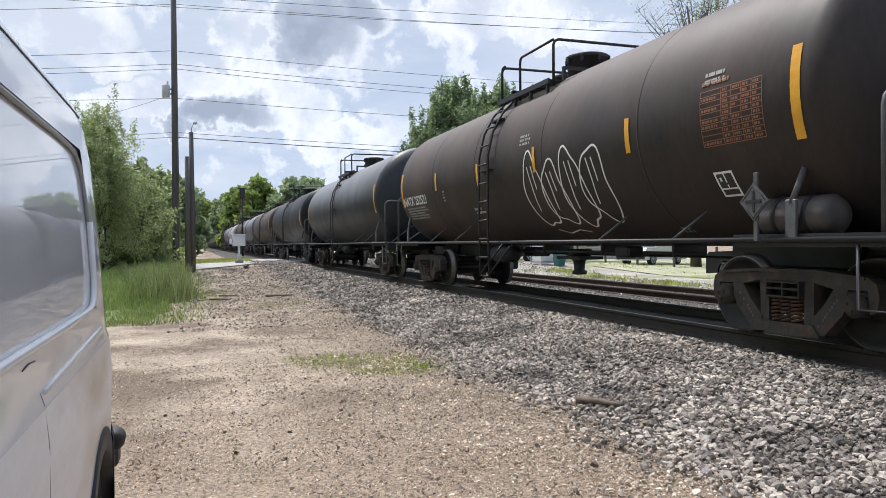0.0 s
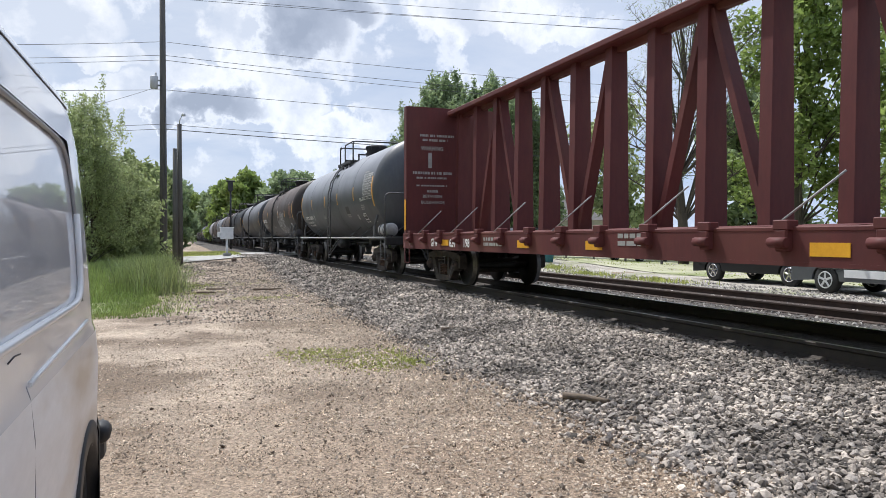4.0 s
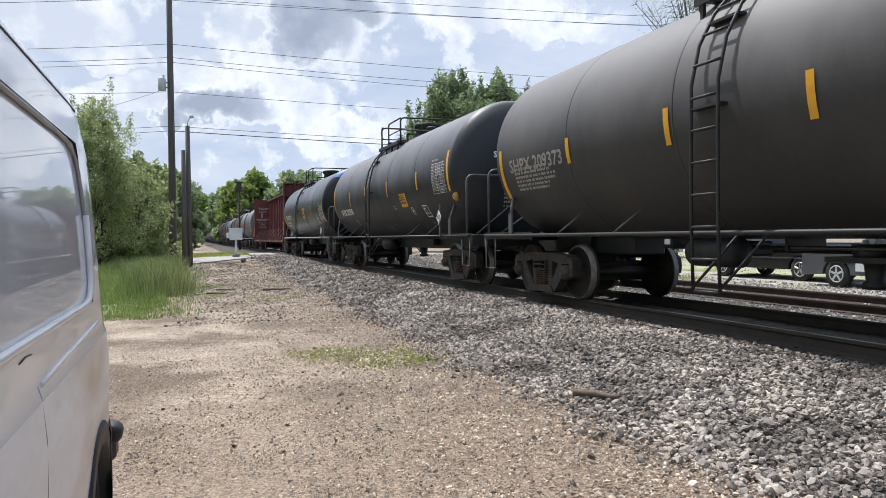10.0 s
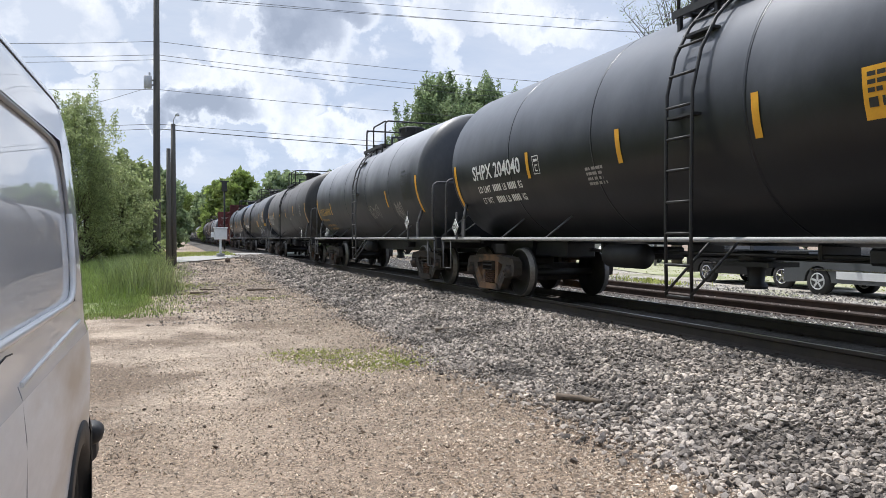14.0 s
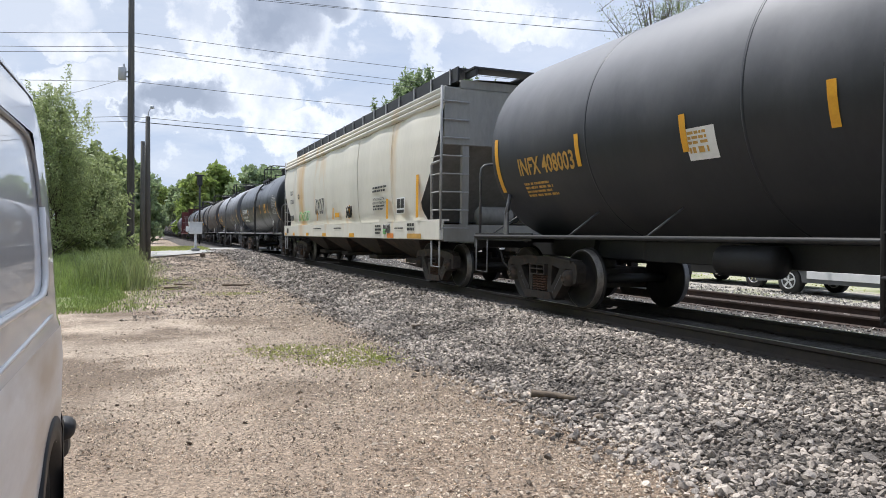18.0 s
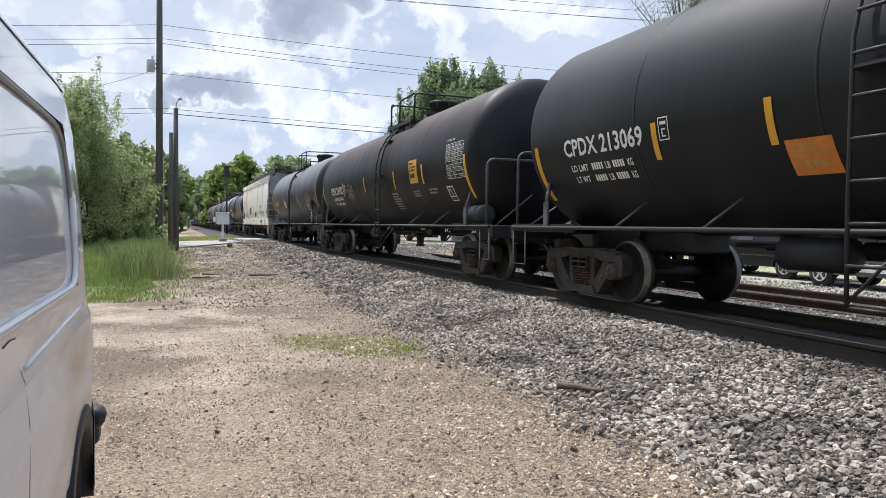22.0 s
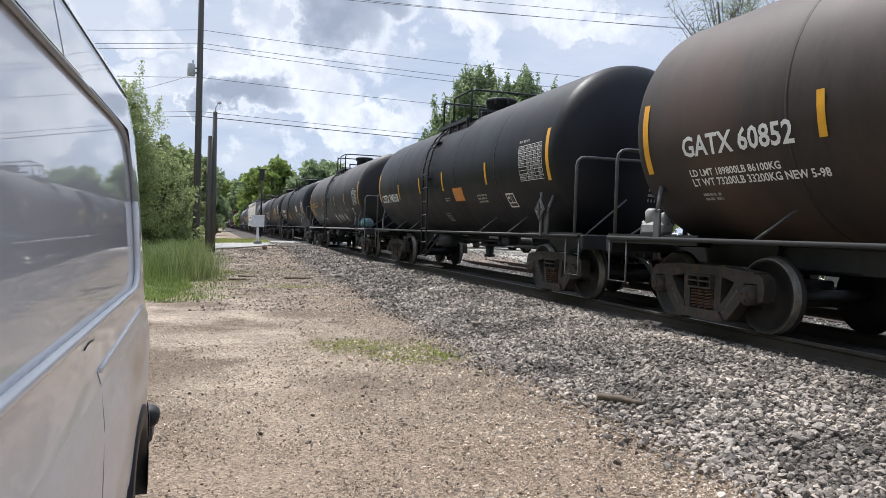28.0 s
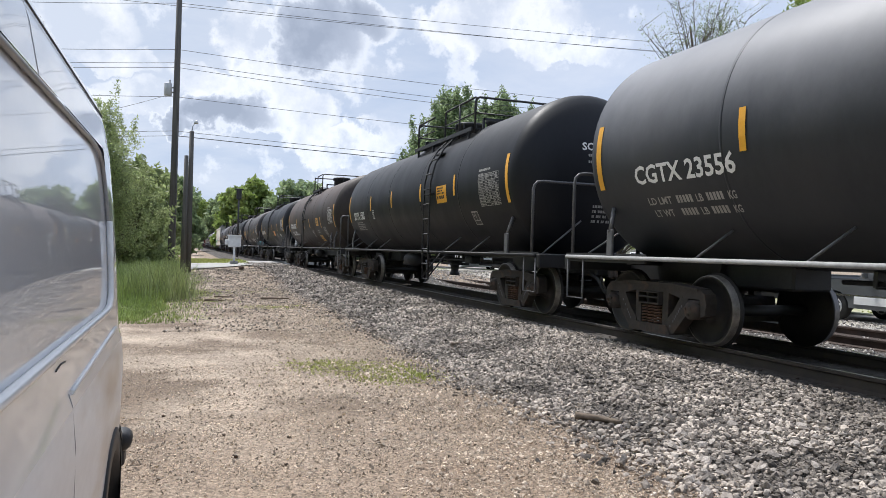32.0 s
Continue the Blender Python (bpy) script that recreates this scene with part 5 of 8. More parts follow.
def top_gear(car, mat, style, y):
    """Manway, valves, platform and guard rail on the crown of the tank."""
    z0 = TANK_Z + TANK_R

    long = 2.1 if style == 2 else 1.1        # half the length of the walkway
    gap = (-0.10, 0.75) if style == 2 else (0.25, 0.95)      # where the ladder comes up

    def platform():
        s = Shape()
        n = int(long * 10)
        for q in (-1, 1):
            for k in range(n):
                s.box(q * 0.98, -long + (k + 0.5) * 2 * long / n, -0.25, 0.36, 2 * long / n * 0.72, 0.025)
            for x in (0.81, 1.15):
                s.box(q * x, 0, -0.27, 0.035, 2 * long, 0.09)
            for r in (-0.9, -0.3, 0.3, 0.9):
                s.box(q * 1.12, r * long, -0.40, 0.05, 0.05, 0.30)
        for q in (-1, 1):
            s.box(0, q * (long - 0.03), -0.02, 1.7, 0.06, 0.05)
            for x in (-0.84, 0.84):
                s.box(x, q * (long - 0.03), -0.13, 0.05, 0.06, 0.26)
        return s.mesh("platform", mat)
    p = part("platform", cached(("platform", mat, style), platform), car, at(0, y, z0))

    def rail(yy, z, r):
        e = 1.06
        return [(-e, yy, -0.36), (-e, yy, z - 0.10), (-e + 0.03, yy, z - 0.03), (-e + 0.10, yy, z), (e - 0.10, yy, z), (e - 0.03, yy, z - 0.03), (e, yy, z - 0.10), (e, yy, -0.36)], r

    def end_rail(sd):
        s = Shape()
        pts, r = rail(sd * long, 0.46, 0.026)
        s.tube(pts, r, 6)
        if style:
            s.tube([(-1.06, sd * long, 0.10), (1.06, sd * long, 0.10)], 0.018, 6)
        return s.mesh("guard_rail", mat, fix=False)

    def long_rail(q):
        s = Shape()
        spans = [(-long, gap[0]), (gap[1], long)] if q < 0 else [(-long, long)]
        for a, b in spans:
            s.tube([(q * 1.06, a, 0.45), (q * 1.06, b - 0.08, 0.45), (q * 1.06, b - 0.02, 0.42), (q * 1.06, b, 0.34), (q * 1.06, b, -0.36)], 0.024, 6)
            if style:
                s.tube([(q * 1.06, a, 0.10), (q * 1.06, b, 0.10)], 0.018, 6)
            if b - a > 1.6:
                s.tube([(q * 1.06, (a + b) / 2, 0.45), (q * 1.06, (a + b) / 2, -0.36)], 0.024, 6)
        return s.mesh("side_guard", mat, fix=False)
    for sd in (-1, 1):
        part("guard_rail", cached(("guard", mat, sd, style), lambda: end_rail(sd)), p)
    for qq in (-1, 1):
        part("side_guard", cached(("side_guard", mat, qq, style), lambda: long_rail(qq)), p)

    def manway():
        s = Shape().lathe([(-0.25, 0.37), (0.30, 0.37), (0.31, 0.40), (0.37, 0.41), (0.39, 0.38), (0.41, 0.28), (0.42, 0.02)], 24, "z")
        for k in range(8):
            a = k * math.pi / 4
            s.box(0.40 * math.cos(a), 0.40 * math.sin(a), 0.29, 0.05, 0.05, 0.14, 0.01)
        return s.mesh("manway", mat)
    part("manway", cached(("manway", mat), manway), p, at(0, (-0.45, -0.45, 0.9)[style], 0))

    def valves():
        s = Shape().lathe([(-0.2, 0.13), (0.20, 0.13), (0.22, 0.16), (0.28, 0.16), (0.30, 0.12), (0.30, 0.02)], 16, "z")
        s.lathe([(-0.2, 0.07), (0.22, 0.07), (0.24, 0.10), (0.34, 0.10), (0.34, 0.02)], 10, "z", (0.3, 0.35, 0))
        return s.mesh("valve_housing", mat)
    part("valve_housing", cached(("valves", mat), valves), p, at(-0.05, (0.45, -1.0, -0.7)[style], -0.06))


def underside(car, half, mat):
    """Brake rigging, air reservoir and bottom outlet that hang below the shell."""
    def make():
        s = Shape()
        s.lathe([(-0.45, 0.05), (-0.42, 0.19), (0.42, 0.19), (0.45, 0.05)], 14, "y", (-0.55, half - 4.6, 0.84))
        s.tube([(-0.2, -half + 3, 0.90), (-0.2, half - 3, 0.90)], 0.03, 6)
        s.tube([(0.3, -half + 3, 0.84), (0.3, half - 3, 0.84)], 0.018, 6)
        s.box(0.1, 2.0, 0.88, 0.4, 0.5, 0.20, 0.03)
        s.box(-0.35, -2.2, 0.92, 0.3, 0.4, 0.18, 0.03)
        for y in (-3.2, -1.2, 1.0, 3.2):
            s.box(0.05, y, 0.96, 0.6, 0.05, 0.20)
        return s.mesh("brake_rigging", mat)
    part("brake_rigging", cached(("rig", round(half, 1), mat), make), car)

    def outlet():
        return Shape().lathe([(0.95, 0.24), (0.82, 0.22), (0.72, 0.12), (0.55, 0.10), (0.52, 0.14), (0.46, 0.14), (0.46, 0.02)], 14, "z").box(0, 0, 0.78, 0.5, 0.9, 0.06).mesh("bottom_outlet", mat)
    part("bottom_outlet", cached(("outlet", mat), outlet), car)


# how far the end handrail stands in from the end of some cars, and where the end stripes lie on the shells
REAR_RAIL = {1: 0.25, 4: 0.36}
END_STRIPE = {3: (-0.87, 0.05), 5: (-0.85, 0.06), 6: (-0.90, 0.03), 7: (-0.96, -0.02), 9: (-0.78, 0.13), 10: (-0.97, -0.04), 11: (-1.15, -0.22), 14: (-0.64, 0.29), 4: (-0.50, 0.43)}


def tank_car(front, rear, paint, label, gear="iron_black", pipes="iron_black", ladder_at=0.0, style=0, stripes=True, platform_at=0.0, sill_w=1.09, far=False, rail_u=None, full_sill=False):
    """front and rear: where the end stripes lie along the train."""
    mid, half = (front + rear) / 2, (front - rear) / 2
    car = thing("tank_car", at(AXIS_X, mid, RAIL_Z), label, "tank car", "cars of the train")
    straight = half + 0.12
    head = 0.62
    prof = [(straight + head * math.sin(a), TANK_R * math.cos(a)) for a in [math.radians(k) for k in (89, 80, 70, 58, 45, 32, 20, 9, 0)]]
    prof += [(k * straight * 0.5, TANK_R) for k in (1, 0, -1)] + [(-y, r) for y, r in reversed(prof)]
    key = ("tank", round(half, 2), paint)
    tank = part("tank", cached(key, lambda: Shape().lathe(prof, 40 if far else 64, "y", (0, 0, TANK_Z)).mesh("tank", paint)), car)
    # weld bands round the shell
    for u in (-0.62 * half, -0.22 * half, 0.22 * half, 0.62 * half):
        if not far:
            part("weld_band", cached(("weld", paint), lambda: Shape().lathe([(-0.03, TANK_R - 0.02), (-0.02, TANK_R + 0.003), (0.02, TANK_R + 0.003), (0.03, TANK_R - 0.02)], 64, "y", (0, 0, TANK_Z)).mesh("weld_band", paint, fix=False)), tank, at(0, u, 0))
    body_end = half + 1.15
    for sd in (-1, 1):
        end_gear(car, sd * body_end, sd, gear, "pipe_grey", 0.20 if sd > 0 else REAR_RAIL.get(len(CARS), 0.34))
        # saddle between shell and truck
        part("saddle", cached(("saddle", gear), lambda: Shape().prism([(-0.40, 0.78), (0.40, 0.78), (0.55, 1.35), (-0.55, 1.35)], -0.40, 0.40).mesh("saddle", gear)), car, at(0, sd * (half - 0.75), 0))
        for w, off in truck(car, sd * (half - 0.64), "iron_ochre" if len(CARS) == 7 and sd > 0 else "iron"):
            WHEELS.append(w)
    # the pipe rail along both sides with its struts
    def side_rail():
        s = Shape()
        for q in (-1, 1):
            s.tube([(q * 1.47, -body_end + 0.1, sill_w), (q * 1.47, body_end - 0.1, sill_w)], 0.030, 6)
        return s.mesh("side_rail", pipes, fix=False)
    rail = part("side_rail", cached(("side_rail", round(half, 2), pipes, sill_w), side_rail), car)
    strut = cached("strut", lambda: Shape().tube([(-1.47, 0, 1.09), (-1.10, -0.24, 1.46)], 0.016, 6).mesh("strut", "pipe_grey", fix=False))
    for u in (-0.70, -0.45, 0.45, 0.70):
        part("strut", strut, rail, at(0, u * half, 0))
    underside(car, half, gear)
    if full_sill:
        part("center_sill", cached(("full_sill", round(half, 1), gear), lambda: Shape().box(0, 0, 0.90, 0.56, 2 * half - 2.0, 0.30, 0.01).mesh("center_sill", gear)), car)
    top_gear(car, gear, style, -platform_at)
    ladder(car, ladder_at, "pipe_grey" if paint in ("paint_grey", "paint_mid_grey") else "iron_black")
    if stripes:
        def strip(lo, hi, wide):
            s = Shape()
            shell_patch(s, -wide / 2, wide / 2, lo, hi)
            return s.mesh("reflective_stripe", "marking_yellow", fix=False)
        lo, hi = END_STRIPE.get(len(CARS), (-0.54, 0.38))
        ends = cached(("stripe", lo), lambda: strip(lo, hi, 0.12))
        for u in (-half, half):
            part("reflective_stripe", ends, tank, at(0, -u, 0))
    return car, tank, half


def blue_cap(tank, half):
    """A band of blue paint over the top of the rear head."""
    s = Shape()
    nx, nz = 24, 5
    for j in range(nz + 1):
        z = 1.10 + 0.462 * j / nz
        wide = math.sqrt(max(0.0, (TANK_R * 0.992) ** 2 - z * z))
        for i in range(nx + 1):
            x = wide * (2 * i / nx - 1)
            r = min(0.999, math.hypot(x, z) / TANK_R)
            s.v.append((x, -(half + 0.12 + 0.62 * math.sqrt(1 - r * r) + 0.006), TANK_Z + z + 0.003))
    s.f = [(j * (nx + 1) + i, j * (nx + 1) + i + 1, (j + 1) * (nx + 1) + i + 1, (j + 1) * (nx + 1) + i) for j in range(nz) for i in range(nx)]
    s.s = [True] * len(s.f)
    part("painted_cap", s.mesh("painted_cap", "paint_blue", fix=False), tank, None, "blue painted cap of the tank head")


def keys(car, start):
    walk(car, [(t, at(AXIS_X, start + run(t), RAIL_Z)) for t in (0, 2, 4, 6, 8, 10, 12, 14, 16, 18, 20, 22, 24, 26, 28, 30, 32)])


def flat_words(parent, text, u, z, size, width, mat, x):
    """A word on the flat side next to the lot, from u along the car."""
    v, f, long = letters(text, size)
    s = Shape()
    s.add([(x, -u - a * width / long, z + b) for a, b in v], f)
    return part("lettering", s.mesh("lettering", mat, fix=False), parent)


def flat_bars(parent, u0, u1, z0, z1, rows, mat, x, name="small_print"):
    s = Shape()
    rng = random.Random(round(u0 * 100) + rows)
    step = (z1 - z0) / rows
    for k in range(rows):
        a, end = u0, u0 + (u1 - u0) * rng.uniform(0.75, 1)
        while a < end - 0.01:
            d = min(rng.uniform(0.05, 0.22), end - a)
            zt = z1 - step * k
            s.add([(x, -a, zt - step * 0.62), (x, -a - d, zt - step * 0.62), (x, -a - d, zt), (x, -a, zt)], [(0, 1, 2, 3)])
            a += d + 0.03
    return tagged(part(name, s.mesh(name, mat, fix=False), parent), kind="stuff")


def flat_patch(parent, u0, u1, z0, z1, mat, x, name="reflective_stripe"):
    s = Shape().box(x, -(u0 + u1) / 2, (z0 + z1) / 2, 0.008, u1 - u0, z1 - z0)
    return part(name, s.mesh(name, mat), parent)


def flat_scrawl(parent, u0, u1, z0, z1, seed, mat, x):
    s = Shape()
    pts = []
    for i in range(65):
        q = i / 64
        a = 2 * math.pi * q * 4
        pts.append((x, -(u0 + (u1 - u0) * (0.1 + 0.8 * q) + (u1 - u0) * 0.11 * math.sin(a)), (z0 + z1) / 2 + (z1 - z0) * 0.42 * math.cos(a + 0.6 * math.sin(a * 0.7 + seed))))
    s.tube(pts, 0.012, 4)
    return part("graffiti", s.mesh("graffiti", mat, fix=False), parent, None, "small sprayed tag")


def centerbeam_car(front, rear):
    """Long flat car with end bulkheads and a truss of posts along its middle."""
    mid, half = (front + rear) / 2, (front - rear) / 2
    car = thing("centerbeam_car", at(AXIS_X, mid, RAIL_Z), "empty dark red centerbeam flat car with end bulkheads", "railway car", "cars of the train")
    deck = Shape()
    deck.box(0, 0, 1.02, 0.7, 2 * half - 0.4, 0.42, 0.02)
    for q in (-1, 1):
        deck.box(q * 1.40, 0, 1.18, 0.16, 2 * half, 0.05, 0.01)
        deck.box(q * 1.46, 0, 1.00, 0.03, 2 * half, 0.32)
        deck.box(q * 1.40, 0, 0.84, 0.16, 2 * half, 0.04)
    for k in range(18):
        deck.box(0, -half + 0.5 + k * (2 * half - 1) / 17, 1.08, 2.8, 0.12, 0.2)
    floor = part("deck", deck.mesh("deck", "paint_red"), car)
    # sloped floor boards either side of the truss
    board = cached("cb_board", lambda: Shape().prism([(-0.55, 0.0), (0.55, 0.0), (0.55, 0.03), (-0.55, 0.03)], 0.0, 1.05).mesh("floor_plate", "paint_red"))
    for k in range(16):
        y = -half + 1.3 + k * (2 * half - 2.6) / 15
        for q in (-1, 1):
            part("floor_plate", board, floor, at(0.30 * q, y, 1.22) @ Matrix.Rotation(0 if q > 0 else math.pi, 4, "Z") @ Matrix.Rotation(radians(3), 4, "Y"))
    # tie-down winches along the side sill
    winch = cached("cb_winch", lambda: Shape().box(0, 0, 0.02, 0.10, 0.16, 0.22, 0.02).tube([(-0.07, -0.11, 0.0), (-0.07, 0.11, 0.0)], 0.05, 8).box(0.02, 0, 0.17, 0.14, 0.20, 0.10, 0.01).mesh("tie_down_winch", "paint_red"))
    for k in range(19):
        y = -half + 0.75 + k * (2 * half - 1.5) / 18
        for q in (-1, 1):
            part("tie_down_winch", winch, floor, at(q * 1.50, y, 1.05) @ Matrix.Rotation(0 if q < 0 else math.pi, 4, "Z"))
    # bulkheads: a plate, with ribs on the outer face
    for sd in (-1, 1):
        b = part("bulkhead", Shape().box(0, sd * (half - 0.12), 2.88, 2.86, 0.04, 3.36).mesh("bulkhead", "paint_red"), car)
        for x in (-1.38, -0.7, 0.0, 0.7, 1.38):
            part("upright_rib", cached("cb_rib", lambda: Shape().box(0, 0, 2.88, 0.10, 0.18, 3.36, 0.01).mesh("upright_rib", "paint_red")), b, at(x, sd * (half - 0.02), 0))
        for z in (1.35, 1.95, 2.55, 3.15, 3.75, 4.50):
            part("cross_rib", cached("cb_cross", lambda: Shape().box(0, 0, 0, 2.80, 0.14, 0.09, 0.01).mesh("cross_rib", "paint_red")), b, at(0, sd * (half - 0.03), z))
        if sd > 0:
            # warning text on the inner face, which looks back
            yb = half - 0.145
            t = Shape()
            for text, x0, z0, size, width in (("WARNING", -1.02, 3.42, 0.11, 0.62), ("BETWEEN", -0.98, 2.16, 0.08, 0.55), ("BULKHEADS", -1.02, 2.0, 0.08, 0.66)):
                v, f, long = letters(text, size)
                t.add([(x0 + a * width / long, yb, z0 + c) for a, c in v], f)
            rng = random.Random(4)
            for x0, z0, w_, h_ in ((-1.05, 3.78, 0.95, 0.06), (-0.98, 3.66, 0.7, 0.06), (-0.82, 2.95, 0.10, 0.40), (-1.25, 2.78, 1.1, 0.07), (-1.15, 2.66, 0.85, 0.05), (-1.15, 2.46, 0.85, 0.04), (-0.85, 2.30, 0.3, 0.07)):
                x = x0
                while x < x0 + w_ - 0.01:
                    d = min(w_, x0 + w_ - x, rng.uniform(0.03, 0.09)) if h_ < 0.3 else w_
                    t.add([(x, yb, z0), (x + d, yb, z0), (x + d, yb, z0 + h_), (x, yb, z0 + h_)], [(0, 1, 2, 3)])
                    x += d + rng.choice((0.015, 0.015, 0.045))
            for k in range(13):
                zz = 3.8 - 0.15 * k
                if k in (4, 9):
                    continue
                t.add([(0.02, yb, zz), (0.30 - 0.06 * (k % 3), yb, zz), (0.30 - 0.06 * (k % 3), yb, zz + 0.08), (0.02, yb, zz + 0.08)], [(0, 1, 2, 3)])
            part("warning_text", t.mesh("warning_text", "marking_faded", fix=False), b, None, "faded white warning lines")
        flat_patch(b, -sd * (half - 0.10) - 0.06, -sd * (half - 0.10) + 0.06, 1.3, 2.1, "marking_yellow", -1.45)
    # truss: posts, top chord, diagonals
    n = 18
    step = (2 * half - 1.2) / (n - 1)
    post = cached("cb_post", lambda: Shape().add([(-0.20, -0.10, 0), (0.20, -0.10, 0), (0.20, 0.10, 0), (-0.20, 0.10, 0), (-0.15, -0.10, 3.12), (0.15, -0.10, 3.12), (0.15, 0.10, 3.12), (-0.15, 0.10, 3.12)], [(0, 1, 2, 3), (4, 7, 6, 5), (0, 4, 5, 1), (1, 5, 6, 2), (2, 6, 7, 3), (3, 7, 4, 0)]).mesh("truss_post", "paint_red"))
    for k in range(n):
        part("truss_post", post, car, at(0, -half + 0.6 + k * step, 1.22))
    part("top_chord", Shape().box(0, 0, 4.40, 0.62, 2 * half - 0.4, 0.12, 0.02).box(0, 0, 4.30, 0.10, 2 * half - 0.4, 0.12).mesh("top_chord", "paint_red"), car)
    for k in range(n - 1):
        if k % 3 == 1:
            continue
        y0 = -half + 0.6 + k * step
        up = k % 2 == 0
        a, b2 = (y0 + 0.09, y0 + step - 0.09) if up else (y0 + step - 0.09, y0 + 0.09)
        part("diagonal", Shape().prism([(a - 0.06, 1.22), (a + 0.06, 1.22), (b2 + 0.06, 4.28), (b2 - 0.06, 4.28)], -0.10, 0.10).mesh("diagonal", "paint_red"), car)
    for k in range(9):
        y = half - 1.2 - k * 2.3
        part("tie_cable", Shape().tube([(-1.45, y, 1.2), (-1.0, y - 0.45, 1.75)], 0.012, 5).mesh("tie_cable", "pipe_light", fix=False), floor)
    for text, u, width in (("GTW", -half + 2.27, 0.46), ("624", -half + 3.50, 0.37), ("198", -half + 4.32, 0.36)):
        flat_words(floor, text, u, 0.90, 0.18, width, "marking_white", -1.482)
    for u in (-half + 3.00, -half + 6.9, -1.5, 2.5, 6.5, half - 1.2):
        flat_patch(floor, u, u + 0.44, 0.92, 1.05, "marking_yellow", -1.478)
    flat_bars(floor, -half + 5.4, -half + 6.3, 0.90, 1.10, 2, "marking_faded", -1.480)
    flat_bars(floor, -half + 10.0, -half + 10.8, 0.95, 1.15, 2, "marking_faded", -1.480)
    for sd in (-1, 1):
        m = at(0, sd * (half + 0.15), 0) @ Matrix.Rotation(0 if sd > 0 else math.pi, 4, "Z")
        part("coupler", cached("coupler", coupler_mesh), car, m)
        for w, off in truck(car, sd * (half - 2.03)):
            WHEELS.append(w)
        st = cached("cb_step", lambda: Shape().tube([(-1.47, -0.15, 0.95), (-1.47, -0.15, 0.45), (-1.47, -0.55, 0.45), (-1.47, -0.55, 0.95)], 0.02, 6).mesh("sill_step", "paint_red", fix=False))
        part("sill_step", st, car, at(0, sd * half, 0) if sd > 0 else at(0, -half + 0.7, 0))
    return car, mid, floor, half


def hopper_car(front, rear):
    """Covered hopper: curved cream sides, sloped grey ends, chutes below."""
    mid, half = (front + rear) / 2, (front - rear) / 2
    car = thing("hopper_car", at(AXIS_X, mid, RAIL_Z), "cream covered hopper car with rust stains and spray tags", "railway car", "cars of the train")
    # side profile from sill to eave: x outwards
    prof = [(1.44, 1.42), (1.49, 1.7), (1.53, 2.2), (1.55, 2.7), (1.54, 3.2), (1.50, 3.62), (1.46, 3.80)]
    prof = [(a[0] + (b[0] - a[0]) * k / 4, a[1] + (b[1] - a[1]) * k / 4) for a, b in zip(prof, prof[1:]) for k in range(4)] + [prof[-1]]

    def end_in(z):
        # how far the side sheet stops short of the end at this height
        if z < 1.82:
            return 1.20 - 0.28 * ((1.82 - z) / 0.4) ** 2
        return 0.03 + 1.17 * max(0.0, 1 - (z - 1.82) / 1.75) ** 1.6

    def side(q):
        s = Shape()
        ny = 40
        for x, z in prof:
            e = half - end_in(z)
            for j in range(ny + 1):
                y = -e + 2 * e * j / ny
                bow = 0.018 * math.sin(y * 2.4)
                s.v.append((q * (x + bow), y, z))
        for i in range(len(prof) - 1):
            for j in range(ny):
                a = i * (ny + 1) + j
                s.f.append((a, a + 1, a + ny + 2, a + ny + 1))
                s.s.append(True)
        return s.mesh("side_sheet", "paint_cream", fix=False)
    for q in (-1, 1):
        sh = part("side_sheet", side(q), car)
        for u in (-6.6, -3.8, -0.3, 2.7, 4.2, 5.75):
            if q < 0:
                part("seam", Shape().tube([(q * (x + 0.002), -u, z) for x, z in prof], 0.007, 5).mesh("seam", "paint_cream", fix=False), sh)
        # rolled eave: three ribs
        for k, (x, z) in enumerate(((1.47, 3.86), (1.46, 3.98), (1.43, 4.10))):
            part("eave_rib", Shape().tube([(q * x, -half + 0.05, z), (q * x, half - 0.05, z)], 0.062, 8).mesh("eave_rib", "paint_cream", fix=False), sh)
        si = Shape().box(q * 1.50, 0, 1.20, 0.10, 2 * half, 0.40, 0.015).box(q * 1.44, 0, 1.41, 0.22, 2 * half, 0.03)
        sill = part("side_sill", si.mesh("side_sill", "paint_cream"), car)
        if q < 0:
            x = -1.556
            for u0, u1, mat in ((-8.7, -8.4, "marking_yellow"), (-6.9, -6.6, "marking_yellow"), (-4.3, -3.9, "marking_yellow"), (-1.6, -1.1, "marking_yellow"), (1.9, 2.4, "marking_yellow"), (5.5, 6.0, "marking_orange"), (7.0, 7.9, "marking_gold")):
                flat_patch(sill, u0, u1, 1.02, 1.13, mat, x)
            flat_bars(sill, -3.0, -1.6, 1.24, 1.30, 1, "marking_black", x - 0.006)
            flat_bars(sill, 0.0, 1.2, 1.24, 1.30, 1, "marking_black", x - 0.006)
            flat_bars(sill, 4.5, 5.1, 1.08, 1.34, 3, "marking_black", x - 0.006)
            flat_bars(sill, 7.0, 7.5, 1.16, 1.36, 2, "marking_black", x - 0.006)
            flat_bars(sill, 6.1, 6.8, 1.22, 1.27, 1, "marking_black", x - 0.006)
            flat_scrawl(sill, 5.15, 5.8, 1.12, 1.36, 4, "spray_grey", x - 0.01)
            flat_scrawl(sill, 5.20, 5.45, 1.10, 1.25, 6, "spray_green", x - 0.012)
            flat_scrawl(sill, -8.3, -7.9, 1.10, 1.34, 5, "spray_grey", x - 0.01)
    roof = Shape()
    pr = [(-1.44, 4.12), (-1.2, 4.24), (-0.7, 4.33), (0, 4.36), (0.7, 4.33), (1.2, 4.24), (1.44, 4.12)]
